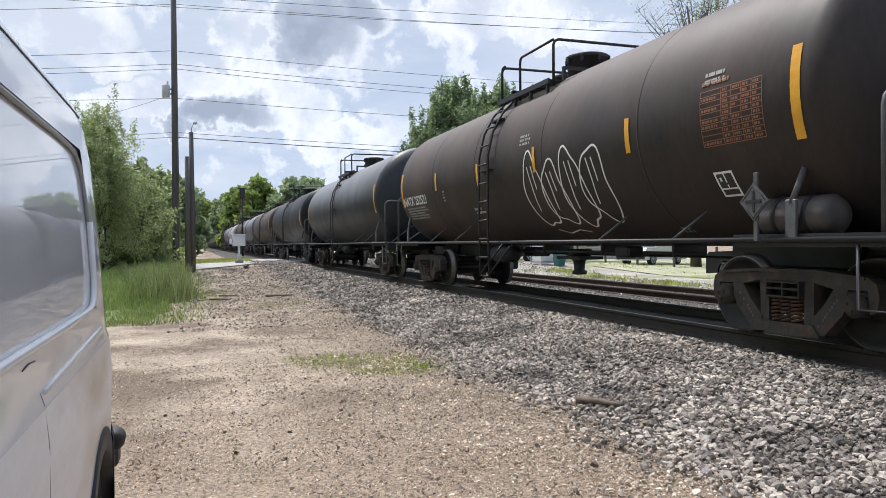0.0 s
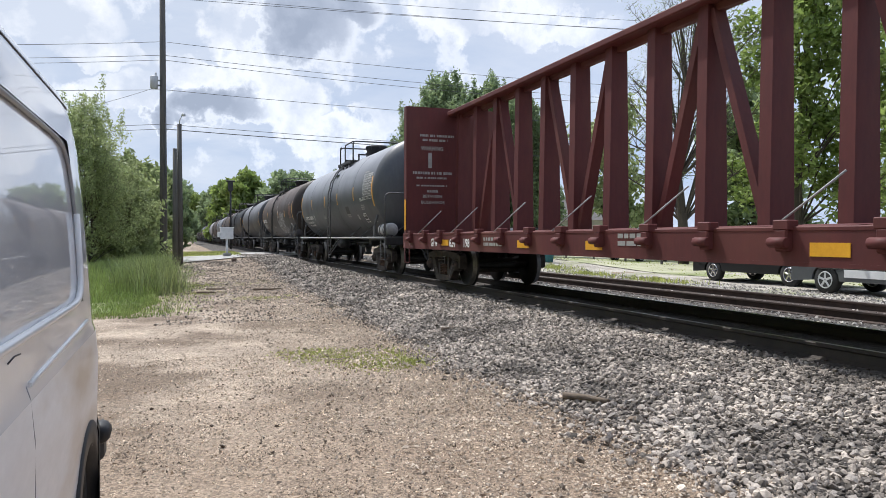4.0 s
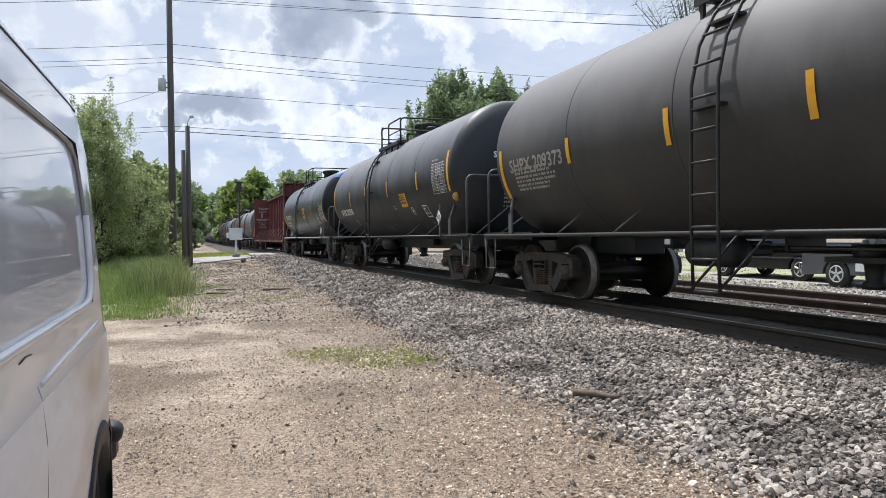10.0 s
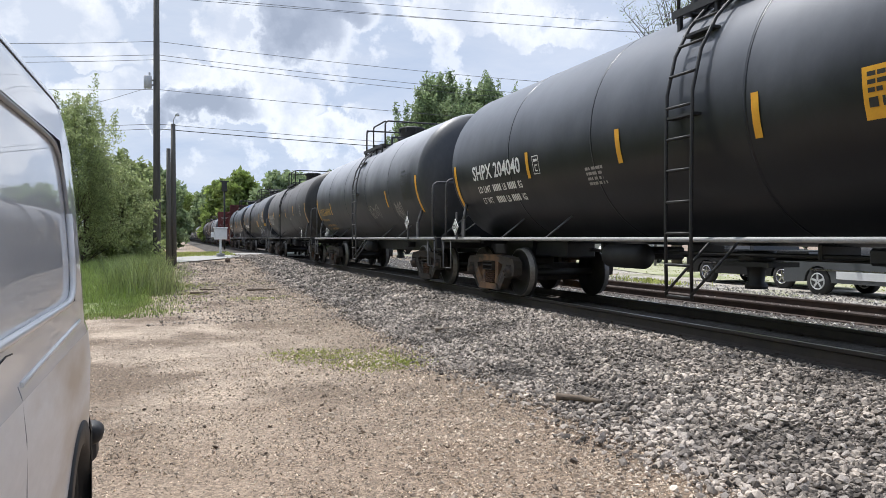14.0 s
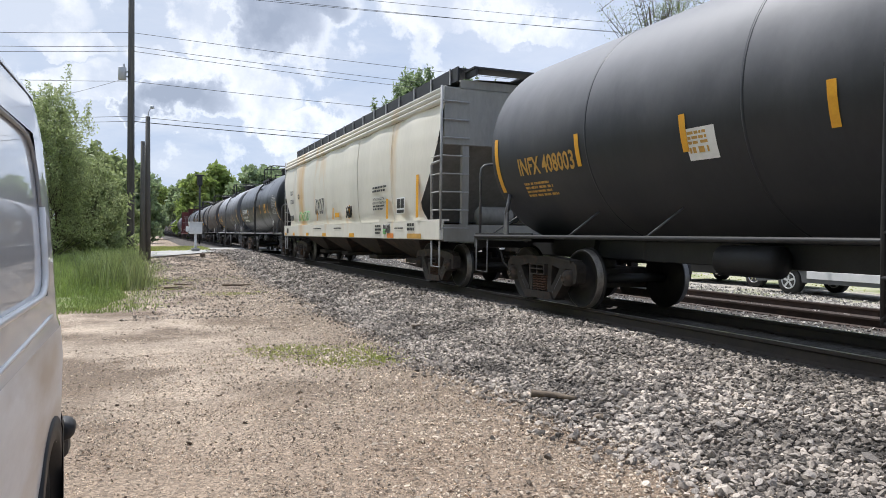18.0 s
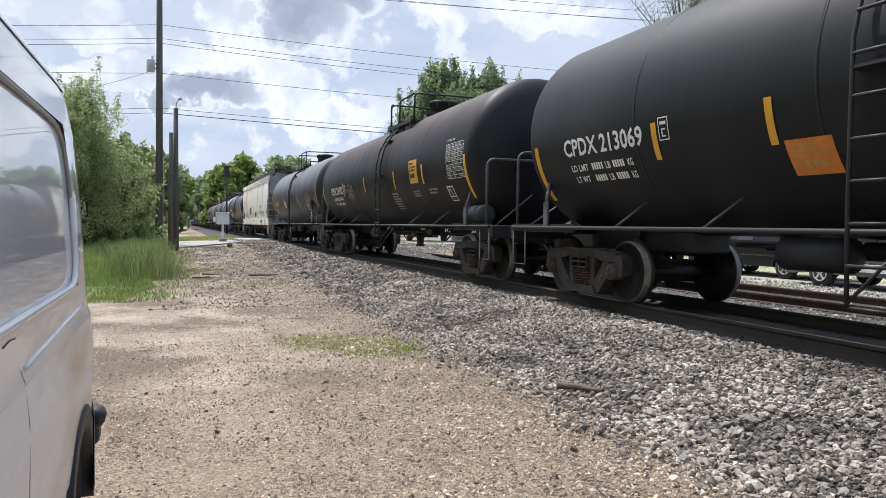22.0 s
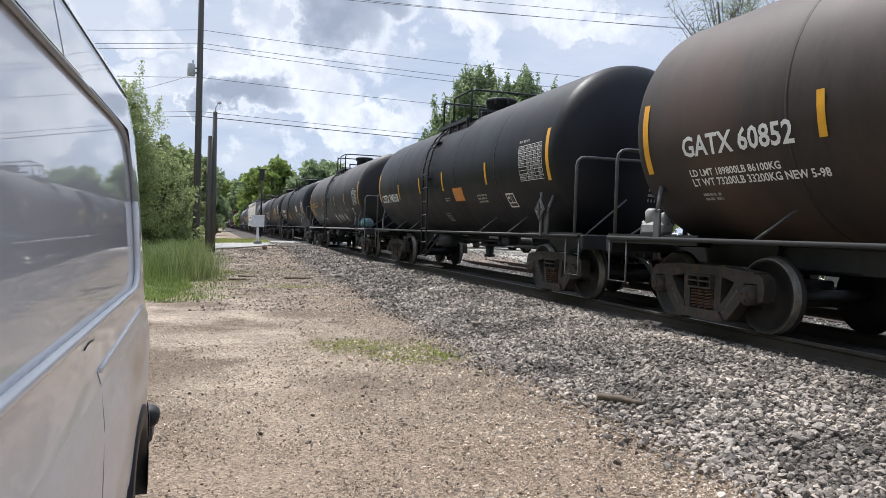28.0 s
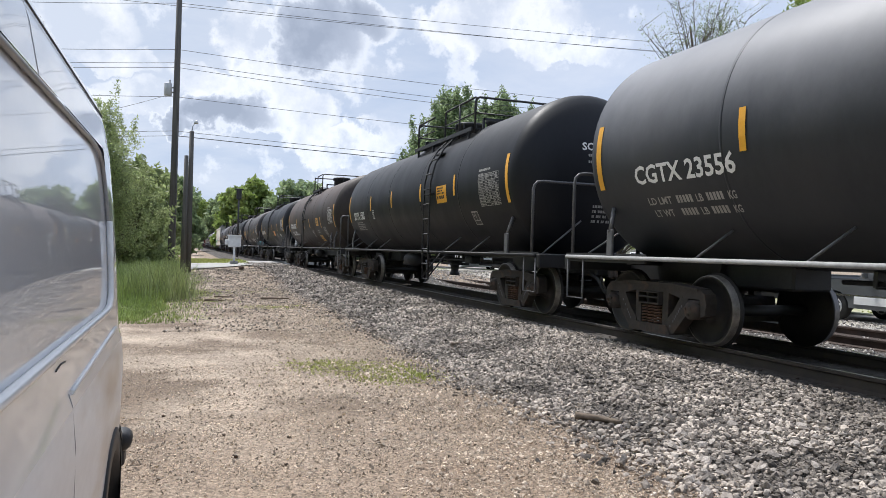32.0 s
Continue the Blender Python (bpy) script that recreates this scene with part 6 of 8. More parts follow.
    vs = [(x, -half + 0.05, z) for x, z in pr] + [(x, half - 0.05, z) for x, z in pr]
    roof.add(vs, [(i, i + 1, i + 8, i + 7) for i in range(6)], True)
    part("roof", roof.mesh("roof", "paint_hopper_shaded", fix=False), car)
    for q in (-1, 1):
        b = part("running_board", Shape().box(q * 1.06, 0, 4.47, 0.04, 2 * half - 0.5, 0.30).box(q * 0.80, 0, 4.58, 0.5, 2 * half - 0.5, 0.03).mesh("running_board", "iron_black"), car)
        if q < 0:
            bp = cached("board_post", lambda: Shape().box(0, 0, 0, 0.03, 0.05, 0.36).mesh("board_post", "pipe_light"))
            for k in range(16):
                part("board_post", bp, b, at(-1.10, -half + 0.6 + k * (2 * half - 1.2) / 15, 4.45))
    # ends: slope sheet, posts, platform and ladders
    for sd in (-1, 1):
        m = Matrix.Rotation(0 if sd > 0 else math.pi, 4, "Z")
        e = Shape()
        e.add([(1.45, half - 0.05, 3.3), (-1.45, half - 0.05, 3.3), (1.45, half - 2.3, 1.4), (-1.45, half - 2.3, 1.4)], [(1, 0, 2, 3)])
        part("end_panel", Shape().box(0, half - 0.07, 3.55, 2.9, 0.06, 1.18, 0.01).prism([(half - 0.10, 4.12), (half - 0.04, 4.12), (half - 0.04, 4.30), (half - 0.10, 4.30)], -1.1, 1.1).mesh("end_panel", "paint_end_shaded"), car, m)
        part("end_walkway", Shape().box(0, half + 0.05, 4.50, 1.9, 0.50, 0.04).box(-0.9, half + 0.05, 4.42, 0.05, 0.5, 0.14).box(0.9, half + 0.05, 4.42, 0.05, 0.5, 0.14).mesh("end_walkway", "iron_black"), car, m)
        part("slope_sheet", e.mesh("slope_sheet", "paint_hopper_shaded"), car, m)
        f = Shape()
        for x in (-0.95, 0.95):
            f.box(x, half - 0.12, 2.25, 0.16, 0.10, 2.2, 0.01)
        f.box(0, half - 0.45, 1.25, 2.9, 0.9, 0.10).box(0, half - 0.05, 1.15, 2.9, 0.12, 0.35)
        f.box(0, half - 1.6, 1.1, 0.6, 3.2, 0.35)
        part("end_frame", f.mesh("end_frame", "paint_end_shaded"), car, m)
        lads = {}
        for x in (-1.52, 1.52):
            lads[x > 0] = part("ladder", Shape().tube([(x, half - 0.02, 1.2), (x, half - 0.02, 4.15)], 0.028, 6).tube([(x, half - 0.02, 1.25), (x, half - 0.52, 1.25)], 0.016, 6).tube([(x, half - 0.52, 1.2), (x, half - 0.55, 2.56), (x, half - 0.50, 2.60), (x, half - 0.02, 2.62)], 0.028, 6).mesh("ladder", "pipe_light", fix=False), car, m)
        rung = cached("hop_rung", lambda: Shape().tube([(0, -0.25, 0), (0, 0.25, 0)], 0.016, 6).mesh("rung", "pipe_light", fix=False))
        rung2 = cached("hop_rung2", lambda: Shape().tube([(-0.3, 0, 0), (0.3, 0, 0)], 0.016, 6).mesh("rung", "pipe_light", fix=False))
        for k in range(5):
            for x in (-1.52, 1.52):
                part("rung", rung, lads[x > 0], at(x, half - 0.27, 1.25 + 0.37 * k))
        for k in range(8):
            for x in (-1.2, 1.2):
                part("rung", rung2, lads[x > 0], at(x, half + 0.0, 1.25 + 0.37 * k))
        wheel_ = Shape().tube([(-0.45 + 0.27 * math.cos(k * math.pi / 9), half + 0.02, 2.28 + 0.27 * math.sin(k * math.pi / 9)) for k in range(19)], 0.018, 6, False)
        for k in range(3):
            a = k * math.pi / 3
            wheel_.tube([(-0.45 - 0.26 * math.cos(a), half + 0.02, 2.28 - 0.26 * math.sin(a)), (-0.45 + 0.26 * math.cos(a), half + 0.02, 2.28 + 0.26 * math.sin(a))], 0.014, 5)
        if sd < 0:
            part("hand_brake", wheel_.box(-0.45, half - 0.08, 2.28, 0.34, 0.16, 0.44, 0.04).mesh("hand_brake", "paint_hopper_shaded"), car, m)
            part("air_reservoir", Shape().lathe([(-0.42, 0.03), (-0.40, 0.15), (-0.34, 0.20), (0.34, 0.20), (0.40, 0.15), (0.42, 0.03)], 16, "x", (0.15, half - 0.35, 1.52)).mesh("air_reservoir", "paint_hopper_shaded"), car, m)
        stp = cached("hop_step", lambda: Shape().tube([(-1.5, 0, 1.0), (-1.5, 0, 0.45), (-1.5, -0.45, 0.45), (-1.5, -0.45, 1.0)], 0.02, 6).mesh("sill_step", "pipe_light", fix=False))
        part("sill_step", stp, car, at(0, half - 0.1, 0) if sd > 0 else at(0, -half + 0.55, 0))
        part("coupler", cached("coupler", coupler_mesh), car, at(0, sd * (half + 0.15), 0) @ m)
        for w, off in truck(car, sd * (half - 1.46)):
            WHEELS.append(w)
    # four chutes
    for k in range(4):
        y = -half + 3.9 + k * (2 * half - 7.8) / 3
        c = Shape().add([(-1.3, y - 1.9, 1.15), (1.3, y - 1.9, 1.15), (1.3, y + 1.9, 1.15), (-1.3, y + 1.9, 1.15), (-0.55, y - 0.35, 0.50), (0.55, y - 0.35, 0.50), (0.55, y + 0.35, 0.50), (-0.55, y + 0.35, 0.50)], [(0, 1, 2, 3), (4, 7, 6, 5), (0, 4, 5, 1), (1, 5, 6, 2), (2, 6, 7, 3), (3, 7, 4, 0)])
        c.box(0, y, 0.44, 1.5, 0.9, 0.12, 0.02)
        part("chute", c.mesh("chute", "iron"), car)
    x = -1.575
    side_ob = next(o for o in car.children if o.name.startswith("side_sheet"))
    flat_words(side_ob, "NLLX", -7.43, 2.66, 0.17, 0.62, "marking_black", x)
    flat_words(side_ob, "25103", -7.43, 2.30, 0.17, 0.66, "marking_black", x)
    flat_bars(side_ob, -5.85, -5.6, 2.40, 2.62, 2, "marking_black", x)
    flat_bars(side_ob, 4.29, 5.49, 2.16, 2.33, 2, "marking_black", x)
    flat_words(side_ob, "CAUTION: DO NOT USE STEAM", 4.31, 1.98, 0.06, 1.0, "marking_black", x)
    flat_words(side_ob, "BOILING WATER OR SHARP OBJECTS", 4.31, 1.88, 0.06, 1.15, "marking_black", x)
    flat_bars(side_ob, 4.33, 5.3, 1.70, 1.85, 2, "marking_black", x + 0.005)
    flat_patch(side_ob, 5.48, 5.62, 1.49, 1.98, "marking_yellow", x)
    flat_patch(side_ob, 7.62, 7.76, 1.48, 2.42, "marking_yellow", x)
    flat_patch(side_ob, -0.13, -0.02, 1.56, 1.93, "marking_yellow", x + 0.01)
    flat_patch(side_ob, -2.45, -2.34, 1.56, 1.90, "marking_yellow", x + 0.01)
    flat_patch(side_ob, 1.86, 1.97, 1.55, 1.95, "marking_yellow", x + 0.01)
    flat_patch(side_ob, 0.22, 0.70, 1.62, 1.76, "marking_yellow", x + 0.01, "sticker")
    flat_patch(side_ob, 6.30, 6.86, 1.59, 1.97, "marking_white", x, "stencil_panel")
    for z0, z1, u0, u1 in ((1.61, 1.68, 6.34, 6.82), (1.72, 1.94, 6.34, 6.55), (1.72, 1.94, 6.60, 6.82)):
        flat_patch(side_ob, u0, u1, z0, z1, "marking_black", x - 0.006, "stencil_cell")
    flat_scrawl(side_ob, -2.8, -1.2, 1.72, 2.35, 3, "spray_grey", x)
    flat_scrawl(side_ob, 1.5, 2.35, 1.55, 1.95, 8, "marking_black", x)
    flat_scrawl(side_ob, -5.9, -3.4, 1.55, 1.95, 9, "spray_green", x + 0.01)
    flat_scrawl(side_ob, -7.4, -6.6, 1.6, 1.85, 2, "spray_grey", x + 0.01)
    return car, mid, side_ob, half


def add_tank(front, rear, paint, pipes, label, ladder_at, platform_at, end_text="", full_sill=False, style=0, end_at=None):
    car, tank, half = tank_car(front, rear, paint, label, "iron_black", pipes, ladder_at=ladder_at, platform_at=platform_at, full_sill=full_sill, style=style)
    CARS.append((car, (front + rear) / 2, tank, half))
    if end_text:
        head_words(tank, half, end_text, "marking_rust" if end_text.startswith("UTLX") else "marking_white", *(end_at or (-0.4, 0.45)))


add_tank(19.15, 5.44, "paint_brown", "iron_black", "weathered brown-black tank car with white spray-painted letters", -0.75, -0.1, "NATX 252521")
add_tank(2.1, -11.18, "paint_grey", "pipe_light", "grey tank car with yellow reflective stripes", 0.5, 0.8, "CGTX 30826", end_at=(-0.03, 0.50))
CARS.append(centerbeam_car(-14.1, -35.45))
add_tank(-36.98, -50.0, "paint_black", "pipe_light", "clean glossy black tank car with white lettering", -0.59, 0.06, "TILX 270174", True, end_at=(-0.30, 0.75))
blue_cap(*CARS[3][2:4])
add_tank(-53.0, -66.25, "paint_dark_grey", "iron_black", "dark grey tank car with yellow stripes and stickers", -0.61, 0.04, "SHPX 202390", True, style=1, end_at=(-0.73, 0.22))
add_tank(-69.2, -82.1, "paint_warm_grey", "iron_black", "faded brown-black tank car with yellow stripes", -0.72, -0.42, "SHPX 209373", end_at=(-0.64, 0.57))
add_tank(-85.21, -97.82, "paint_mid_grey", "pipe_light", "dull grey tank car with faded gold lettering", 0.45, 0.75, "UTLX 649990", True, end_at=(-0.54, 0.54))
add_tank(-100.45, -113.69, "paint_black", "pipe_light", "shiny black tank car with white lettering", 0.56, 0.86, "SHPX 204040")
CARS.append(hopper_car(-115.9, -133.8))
add_tank(-136.42, -150.4, "paint_dark_grey", "iron_black", "dark grey tank car with gold lettering", 0.29, 0.59, "", True)
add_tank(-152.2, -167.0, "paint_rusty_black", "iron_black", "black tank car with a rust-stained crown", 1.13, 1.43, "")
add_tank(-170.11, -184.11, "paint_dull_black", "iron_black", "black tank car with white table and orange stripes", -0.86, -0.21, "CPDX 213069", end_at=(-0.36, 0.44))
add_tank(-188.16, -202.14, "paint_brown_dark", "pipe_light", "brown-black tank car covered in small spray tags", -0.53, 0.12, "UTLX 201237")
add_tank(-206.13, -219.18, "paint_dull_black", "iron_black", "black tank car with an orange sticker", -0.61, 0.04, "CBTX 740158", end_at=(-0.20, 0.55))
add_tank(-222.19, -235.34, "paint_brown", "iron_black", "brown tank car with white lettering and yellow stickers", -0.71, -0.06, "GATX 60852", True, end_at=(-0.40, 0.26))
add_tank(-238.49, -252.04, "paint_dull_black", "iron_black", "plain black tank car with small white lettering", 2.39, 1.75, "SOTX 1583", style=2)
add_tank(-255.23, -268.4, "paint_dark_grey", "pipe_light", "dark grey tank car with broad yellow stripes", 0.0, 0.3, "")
# the cars already far down the line when the clip begins
LEAD_PAINT = ["paint_dark_grey", "paint_dull_black", "paint_brown", "paint_grey", "paint_brown", "paint_light", "paint_grey", "paint_dull_black", "paint_dark_grey", "paint_brown", "paint_dull_black", "paint_dark_grey", "paint_brown", "paint_dull_black", "paint_grey", "paint_brown"]
for i, paint in enumerate(LEAD_PAINT):
    c = 12.49 + 16.75 * (i + 1)
    car, tank, half = tank_car(c + 6.8, c - 6.8, paint, "weathered tank car far down the train", "iron_black", "iron_black", far=True)
    CARS.append((car, c, tank, half))


def air_reservoir(i, sd, out, mat="paint_dark_grey"):
    """A steel reservoir lying on an end platform."""
    car, half = CARS[i][0], CARS[i][3]
    s = Shape().lathe([(-0.48, 0.03), (-0.46, 0.15), (-0.40, 0.205), (0.40, 0.205), (0.46, 0.15), (0.48, 0.03)], 18, "y")
    r = part("air_reservoir", s.mesh("air_reservoir", mat), car, at(-1.19, sd * (half + out), 1.33))
    for y in (-0.2, 0.2):
        part("strap", cached("strap", lambda: Shape().lathe([(-0.03, 0.20), (-0.03, 0.216), (0.03, 0.216), (0.03, 0.20)], 18, "y").mesh("strap", "iron_black")), r, at(0, y, 0))


def brake_valve(i, sd, mat="pipe_light"):
    car, half = CARS[i][0], CARS[i][3]
    s = Shape().box(0, 0, 0.1, 0.26, 0.5, 0.2, 0.05).lathe([(0, 0.11), (0.2, 0.12), (0.24, 0.08), (0.24, 0.02)], 12, "z", (0, 0.1, 0.15)).lathe([(0, 0.08), (0.16, 0.08), (0.18, 0.02)], 10, "z", (0, -0.18, 0.15)).tube([(0, 0.3, 0.1), (0.1, 0.5, 0.2), (0.2, 0.7, 0.0)], 0.025, 6)
    part("brake_valve", s.mesh("brake_valve", mat), car, at(-1.0, sd * (half + 0.50), 1.14))


for i_, out_, mat_ in ((0, -0.30, "reservoir_brown"), (1, 0.40, "pipe_light"), (9, -0.60, "pipe_grey"), (10, -0.10, "paint_dark_grey"), (12, 0.10, "reservoir_tagged")):
    air_reservoir(i_, -1, out_, mat_)
for i_ in (3, 6, 14):
    brake_valve(i_, 1)

# ---- paint marks, car by car ----
tank = CARS[0][2]
stripe(tank, 4.02, -0.33, 0.13)
stripe(tank, -1.33, -0.36, 0.09)
stripe(tank, 1.24, -0.32, 0.11)
stripe(tank, -3.96, -0.26, 0.15)
words(tank, 'NATX 252521', -6.80, -0.51, 0.23, 1.94, "marking_white")
print_block(tank, -6.65, -4.73, -0.94, -0.58)
data_panel(tank, 5.49, 6.43, -0.45, 0.17, "marking_rust")
print_block(tank, 5.54, 5.95, 0.22, 0.38)
small_panel(tank, 5.49, 5.79, -1.08, -0.75)
print_block(tank, -1.98, -1.40, -0.98, -0.81)
print_block(tank, 4.20, 4.43, -1.72, -1.56)
print_block(tank, 0.67, 1.14, 0.16, 0.37)
bubble_tag(tank, 0.71, 3.32, -1.47, -0.04, 6, "marking_white")
print_block(tank, -3.58, -3.42, -0.58, -0.30)
tank = CARS[1][2]
stripe(tank, 1.50, -0.30, 0.13)
stripe(tank, 4.14, -0.27, 0.20)
stripe(tank, -0.92, -0.30, 0.15)
stripe(tank, -3.89, -0.28, 0.15)
words(tank, 'CGTX 30826', -6.15, -0.70, 0.16, 1.93, "marking_white")
plate_box(tank, -3.92, -3.80, -0.75, -0.50)
words(tank, 'FRA-AIP', 4.99, -0.33, 0.12, 0.53, "marking_white")
data_panel(tank, 5.48, 6.57, -0.29, 0.50)
print_block(tank, 6.04, 6.55, 0.32, 0.52)
blank_patch(tank, 2.64, 3.16, -0.68, -0.41)
small_panel(tank, 4.83, 5.23, -1.07, -0.73)
print_block(tank, 4.97, 5.49, -0.63, -0.44)
print_block(tank, 5.83, 6.14, -1.11, -0.98)
print_block(tank, -1.72, -1.10, -0.76, -0.65)
print_block(tank, 2.65, 3.15, -0.84, -0.69)
roundel(tank, 4.06, 4.17, -0.93, -0.74)
load_block(tank, -5.92, -4.50, -1.05, -0.80)
tank = CARS[3][2]
stripe(tank, 3.35, -0.46, 0.00)
stripe(tank, -1.47, -0.49, -0.05)
stripe(tank, -3.88, -0.46, 0.01)
words(tank, 'TILX 270174', -5.68, -0.45, 0.22, 1.71, "marking_white")
plate_box(tank, -3.85, -3.62, -0.49, -0.20)
words(tank, 'LD LMT 211200 LB 95750 KG', -5.67, -0.69, 0.08, 1.44, "marking_white")
words(tank, 'LT WT 74800 LB 33950 KG', -5.71, -0.86, 0.09, 1.47, "marking_white")
notice(tank, 0.73, 1.40, -0.53, -0.01)
print_block(tank, 0.78, 1.25, -1.05, -0.57)
print_block(tank, 0.18, 0.22, -1.47, -1.01)
data_panel(tank, 5.53, 6.47, -0.71, -0.06)
small_panel(tank, 4.65, 5.00, -0.99, -0.62)
print_block(tank, 4.65, 5.29, -0.62, -0.44)
print_block(tank, 3.37, 3.96, -0.83, -0.59)
placard(tank, 6.13, 1.38)
tank = CARS[4][2]
stripe(tank, 4.30, -0.31, 0.14)
stripe(tank, 1.38, -0.33, 0.10)
stripe(tank, -1.35, -0.36, 0.15)
stripe(tank, -3.77, -0.40, 0.09)
words(tank, 'SHPX 202390', -5.63, -0.71, 0.23, 1.94, "marking_white")
notice(tank, 2.53, 3.12, -0.71, -0.33)
roundel(tank, 3.30, 3.41, -0.97, -0.73)
data_panel(tank, 5.52, 6.43, -0.50, 0.20)
small_panel(tank, 4.25, 4.63, -1.08, -0.73)
placard(tank, 5.94, 1.53)
print_block(tank, 1.67, 2.01, -0.78, -0.62)
print_block(tank, 4.21, 4.41, -1.33, -1.27)
print_block(tank, -0.10, 0.09, -1.52, -1.29)
print_block(tank, -3.93, -3.49, -1.19, -0.95)
tank = CARS[5][2]
stripe(tank, 3.12, -0.39, 0.06)
stripe(tank, 0.63, -0.45, 0.01)
stripe(tank, -1.53, -0.43, 0.02)
stripe(tank, -3.96, -0.41, -0.02)
words(tank, 'SHPX 209373', -6.09, -0.38, 0.23, 1.93, "marking_faded")
print_block(tank, -5.94, -4.39, -0.76, -0.32, "marking_faded")
print_block(tank, 4.97, 5.31, -0.48, 0.06, "marking_faded")
placard(tank, 5.51, 1.30)
print_block(tank, 3.09, 3.52, -1.16, -1.02, "marking_faded")
print_block(tank, 1.70, 2.26, -0.60, -0.48, "marking_faded")
tank = CARS[6][2]
stripe(tank, -3.86, -0.64, -0.20)
stripe(tank, 3.61, -0.65, -0.20)
words(tank, 'UTLX 649990', -5.98, -0.63, 0.27, 1.87, "marking_gold")
words(tank, "THE TANK CAR PEOPLE", -5.92, -0.86, 0.09, 1.1, "marking_gold")
load_block(tank, -5.85, -4.30, -1.28, -1.02, "marking_gold")
data_panel(tank, 5.10, 5.93, -0.52, 0.11, "marking_black")
scrawl(tank, 4.07, 4.88, -1.07, -0.53, 3, "marking_faded")
scrawl(tank, 1.39, 2.73, -0.95, -0.54, 4, "marking_faded")
placard(tank, 5.55, 1.49)
tank = CARS[7][2]
stripe(tank, -0.81, -0.50, -0.05)
stripe(tank, 1.60, -0.48, -0.02)
stripe(tank, 4.15, -0.49, -0.01)
stripe(tank, -3.41, -0.50, -0.07)
words(tank, 'SHPX 204040', -5.73, -0.37, 0.27, 2.05, "marking_white")
plate_box(tank, -3.23, -3.02, -0.45, -0.15)
load_block(tank, -5.60, -3.75, -0.86, -0.50)
notice(tank, 2.80, 3.44, -0.49, -0.04)
print_block(tank, 4.40, 4.72, -0.61, -0.46)
print_block(tank, -1.71, -1.20, -0.78, -0.48)
data_panel(tank, 5.36, 6.43, -0.57, 0.20)
placard(tank, 5.80, 1.57)
placard(tank, -6.68, 1.34)
tank = CARS[9][2]
stripe(tank, -4.54, -0.52, -0.07)
stripe(tank, 1.98, -0.55, -0.10)
stripe(tank, 4.48, -0.54, -0.10)
stripe(tank, -0.51, -0.52, -0.10)
stripe(tank, -2.41, -0.54, -0.12)
words(tank, 'INFX 408003', -6.29, -0.53, 0.27, 1.63, "marking_gold")
print_block(tank, -6.24, -5.26, -0.93, -0.66, "marking_gold")
data_panel(tank, 4.81, 5.60, -0.83, -0.28, "marking_faded")
small_panel(tank, 4.37, 4.82, -1.02, -0.61)
print_block(tank, 6.44, 6.74, -0.81, -0.30, "marking_gold")
notice(tank, -2.39, -1.94, -0.65, -0.29, "marking_white")
print_block(tank, 2.20, 2.50, -0.71, -0.39, "marking_gold")
metal_box(tank, 5.77, 6.13, -0.82, -0.44)
tank = CARS[10][2]
stripe(tank, -3.87, -0.53, -0.07)
stripe(tank, -0.90, -0.50, -0.03)
stripe(tank, 2.34, -0.54, -0.06)
stripe(tank, 4.70, -0.51, -0.04)
words(tank, 'CPDX 214152', -5.93, -0.42, 0.25, 1.88, "marking_white")
plate_box(tank, -3.77, -3.58, -0.42, -0.13)
scrawl(tank, -3.43, -2.40, -0.69, -0.20, 5, "marking_faded")
load_block(tank, -5.74, -4.20, -0.84, -0.54)
notice(tank, 3.70, 4.33, -0.46, 0.11)
print_block(tank, 1.81, 2.46, -1.18, -0.64)
print_block(tank, 3.73, 4.34, -0.83, -0.65)
print_block(tank, 4.91, 5.60, -0.81, -0.64)
data_panel(tank, 6.36, 7.36, -0.49, 0.25)
small_panel(tank, 6.08, 6.45, -1.01, -0.64)
tank = CARS[11][2]
stripe(tank, -3.95, -0.66, -0.20)
stripe(tank, -2.12, -0.66, -0.18)
stripe(tank, 1.44, -0.66, -0.21)
stripe(tank, 3.96, -0.65, -0.20)
words(tank, 'CPDX 213069', -6.14, -0.44, 0.25, 1.95, "marking_white")
plate_box(tank, -3.86, -3.67, -0.43, -0.15)
load_block(tank, -6.05, -4.50, -0.86, -0.58)
notice(tank, -2.01, -1.46, -1.02, -0.63, "marking_orange")
notice(tank, 3.01, 3.65, -0.48, -0.09, "marking_white")
data_panel(tank, 5.85, 6.81, -0.57, 0.10)
small_panel(tank, 5.52, 5.89, -1.03, -0.67)
print_block(tank, 0.46, 0.85, -1.06, -0.65)
print_block(tank, 2.57, 3.16, -0.80, -0.64)
print_block(tank, 4.05, 5.00, -0.82, -0.60)
print_block(tank, 0.31, 0.51, -1.71, -1.35)
tank = CARS[12][2]
stripe(tank, -4.76, -0.43, 0.02)
stripe(tank, -2.47, -0.42, 0.04)
stripe(tank, 1.29, -0.45, 0.01)
stripe(tank, 3.85, -0.45, 0.00)
words(tank, 'UTLX 201237', -6.88, -0.40, 0.26, 1.85, "marking_gold")
plate_box(tank, -4.40, -4.22, -0.44, -0.15, "marking_gold")
print_block(tank, -6.89, -5.59, -0.93, -0.47, "marking_gold")
scrawl(tank, 0.10, 0.85, -1.32, -0.86, 13, "marking_white")
scrawl(tank, 1.08, 1.78, -1.27, -0.84, 10, "marking_white")
scrawl(tank, 1.86, 2.34, -1.24, -0.88, 11, "marking_white")
scrawl(tank, 2.62, 3.40, -1.36, -0.88, 12, "marking_white")
scrawl(tank, -4.10, -3.62, -1.10, -0.82, 31, "marking_white")
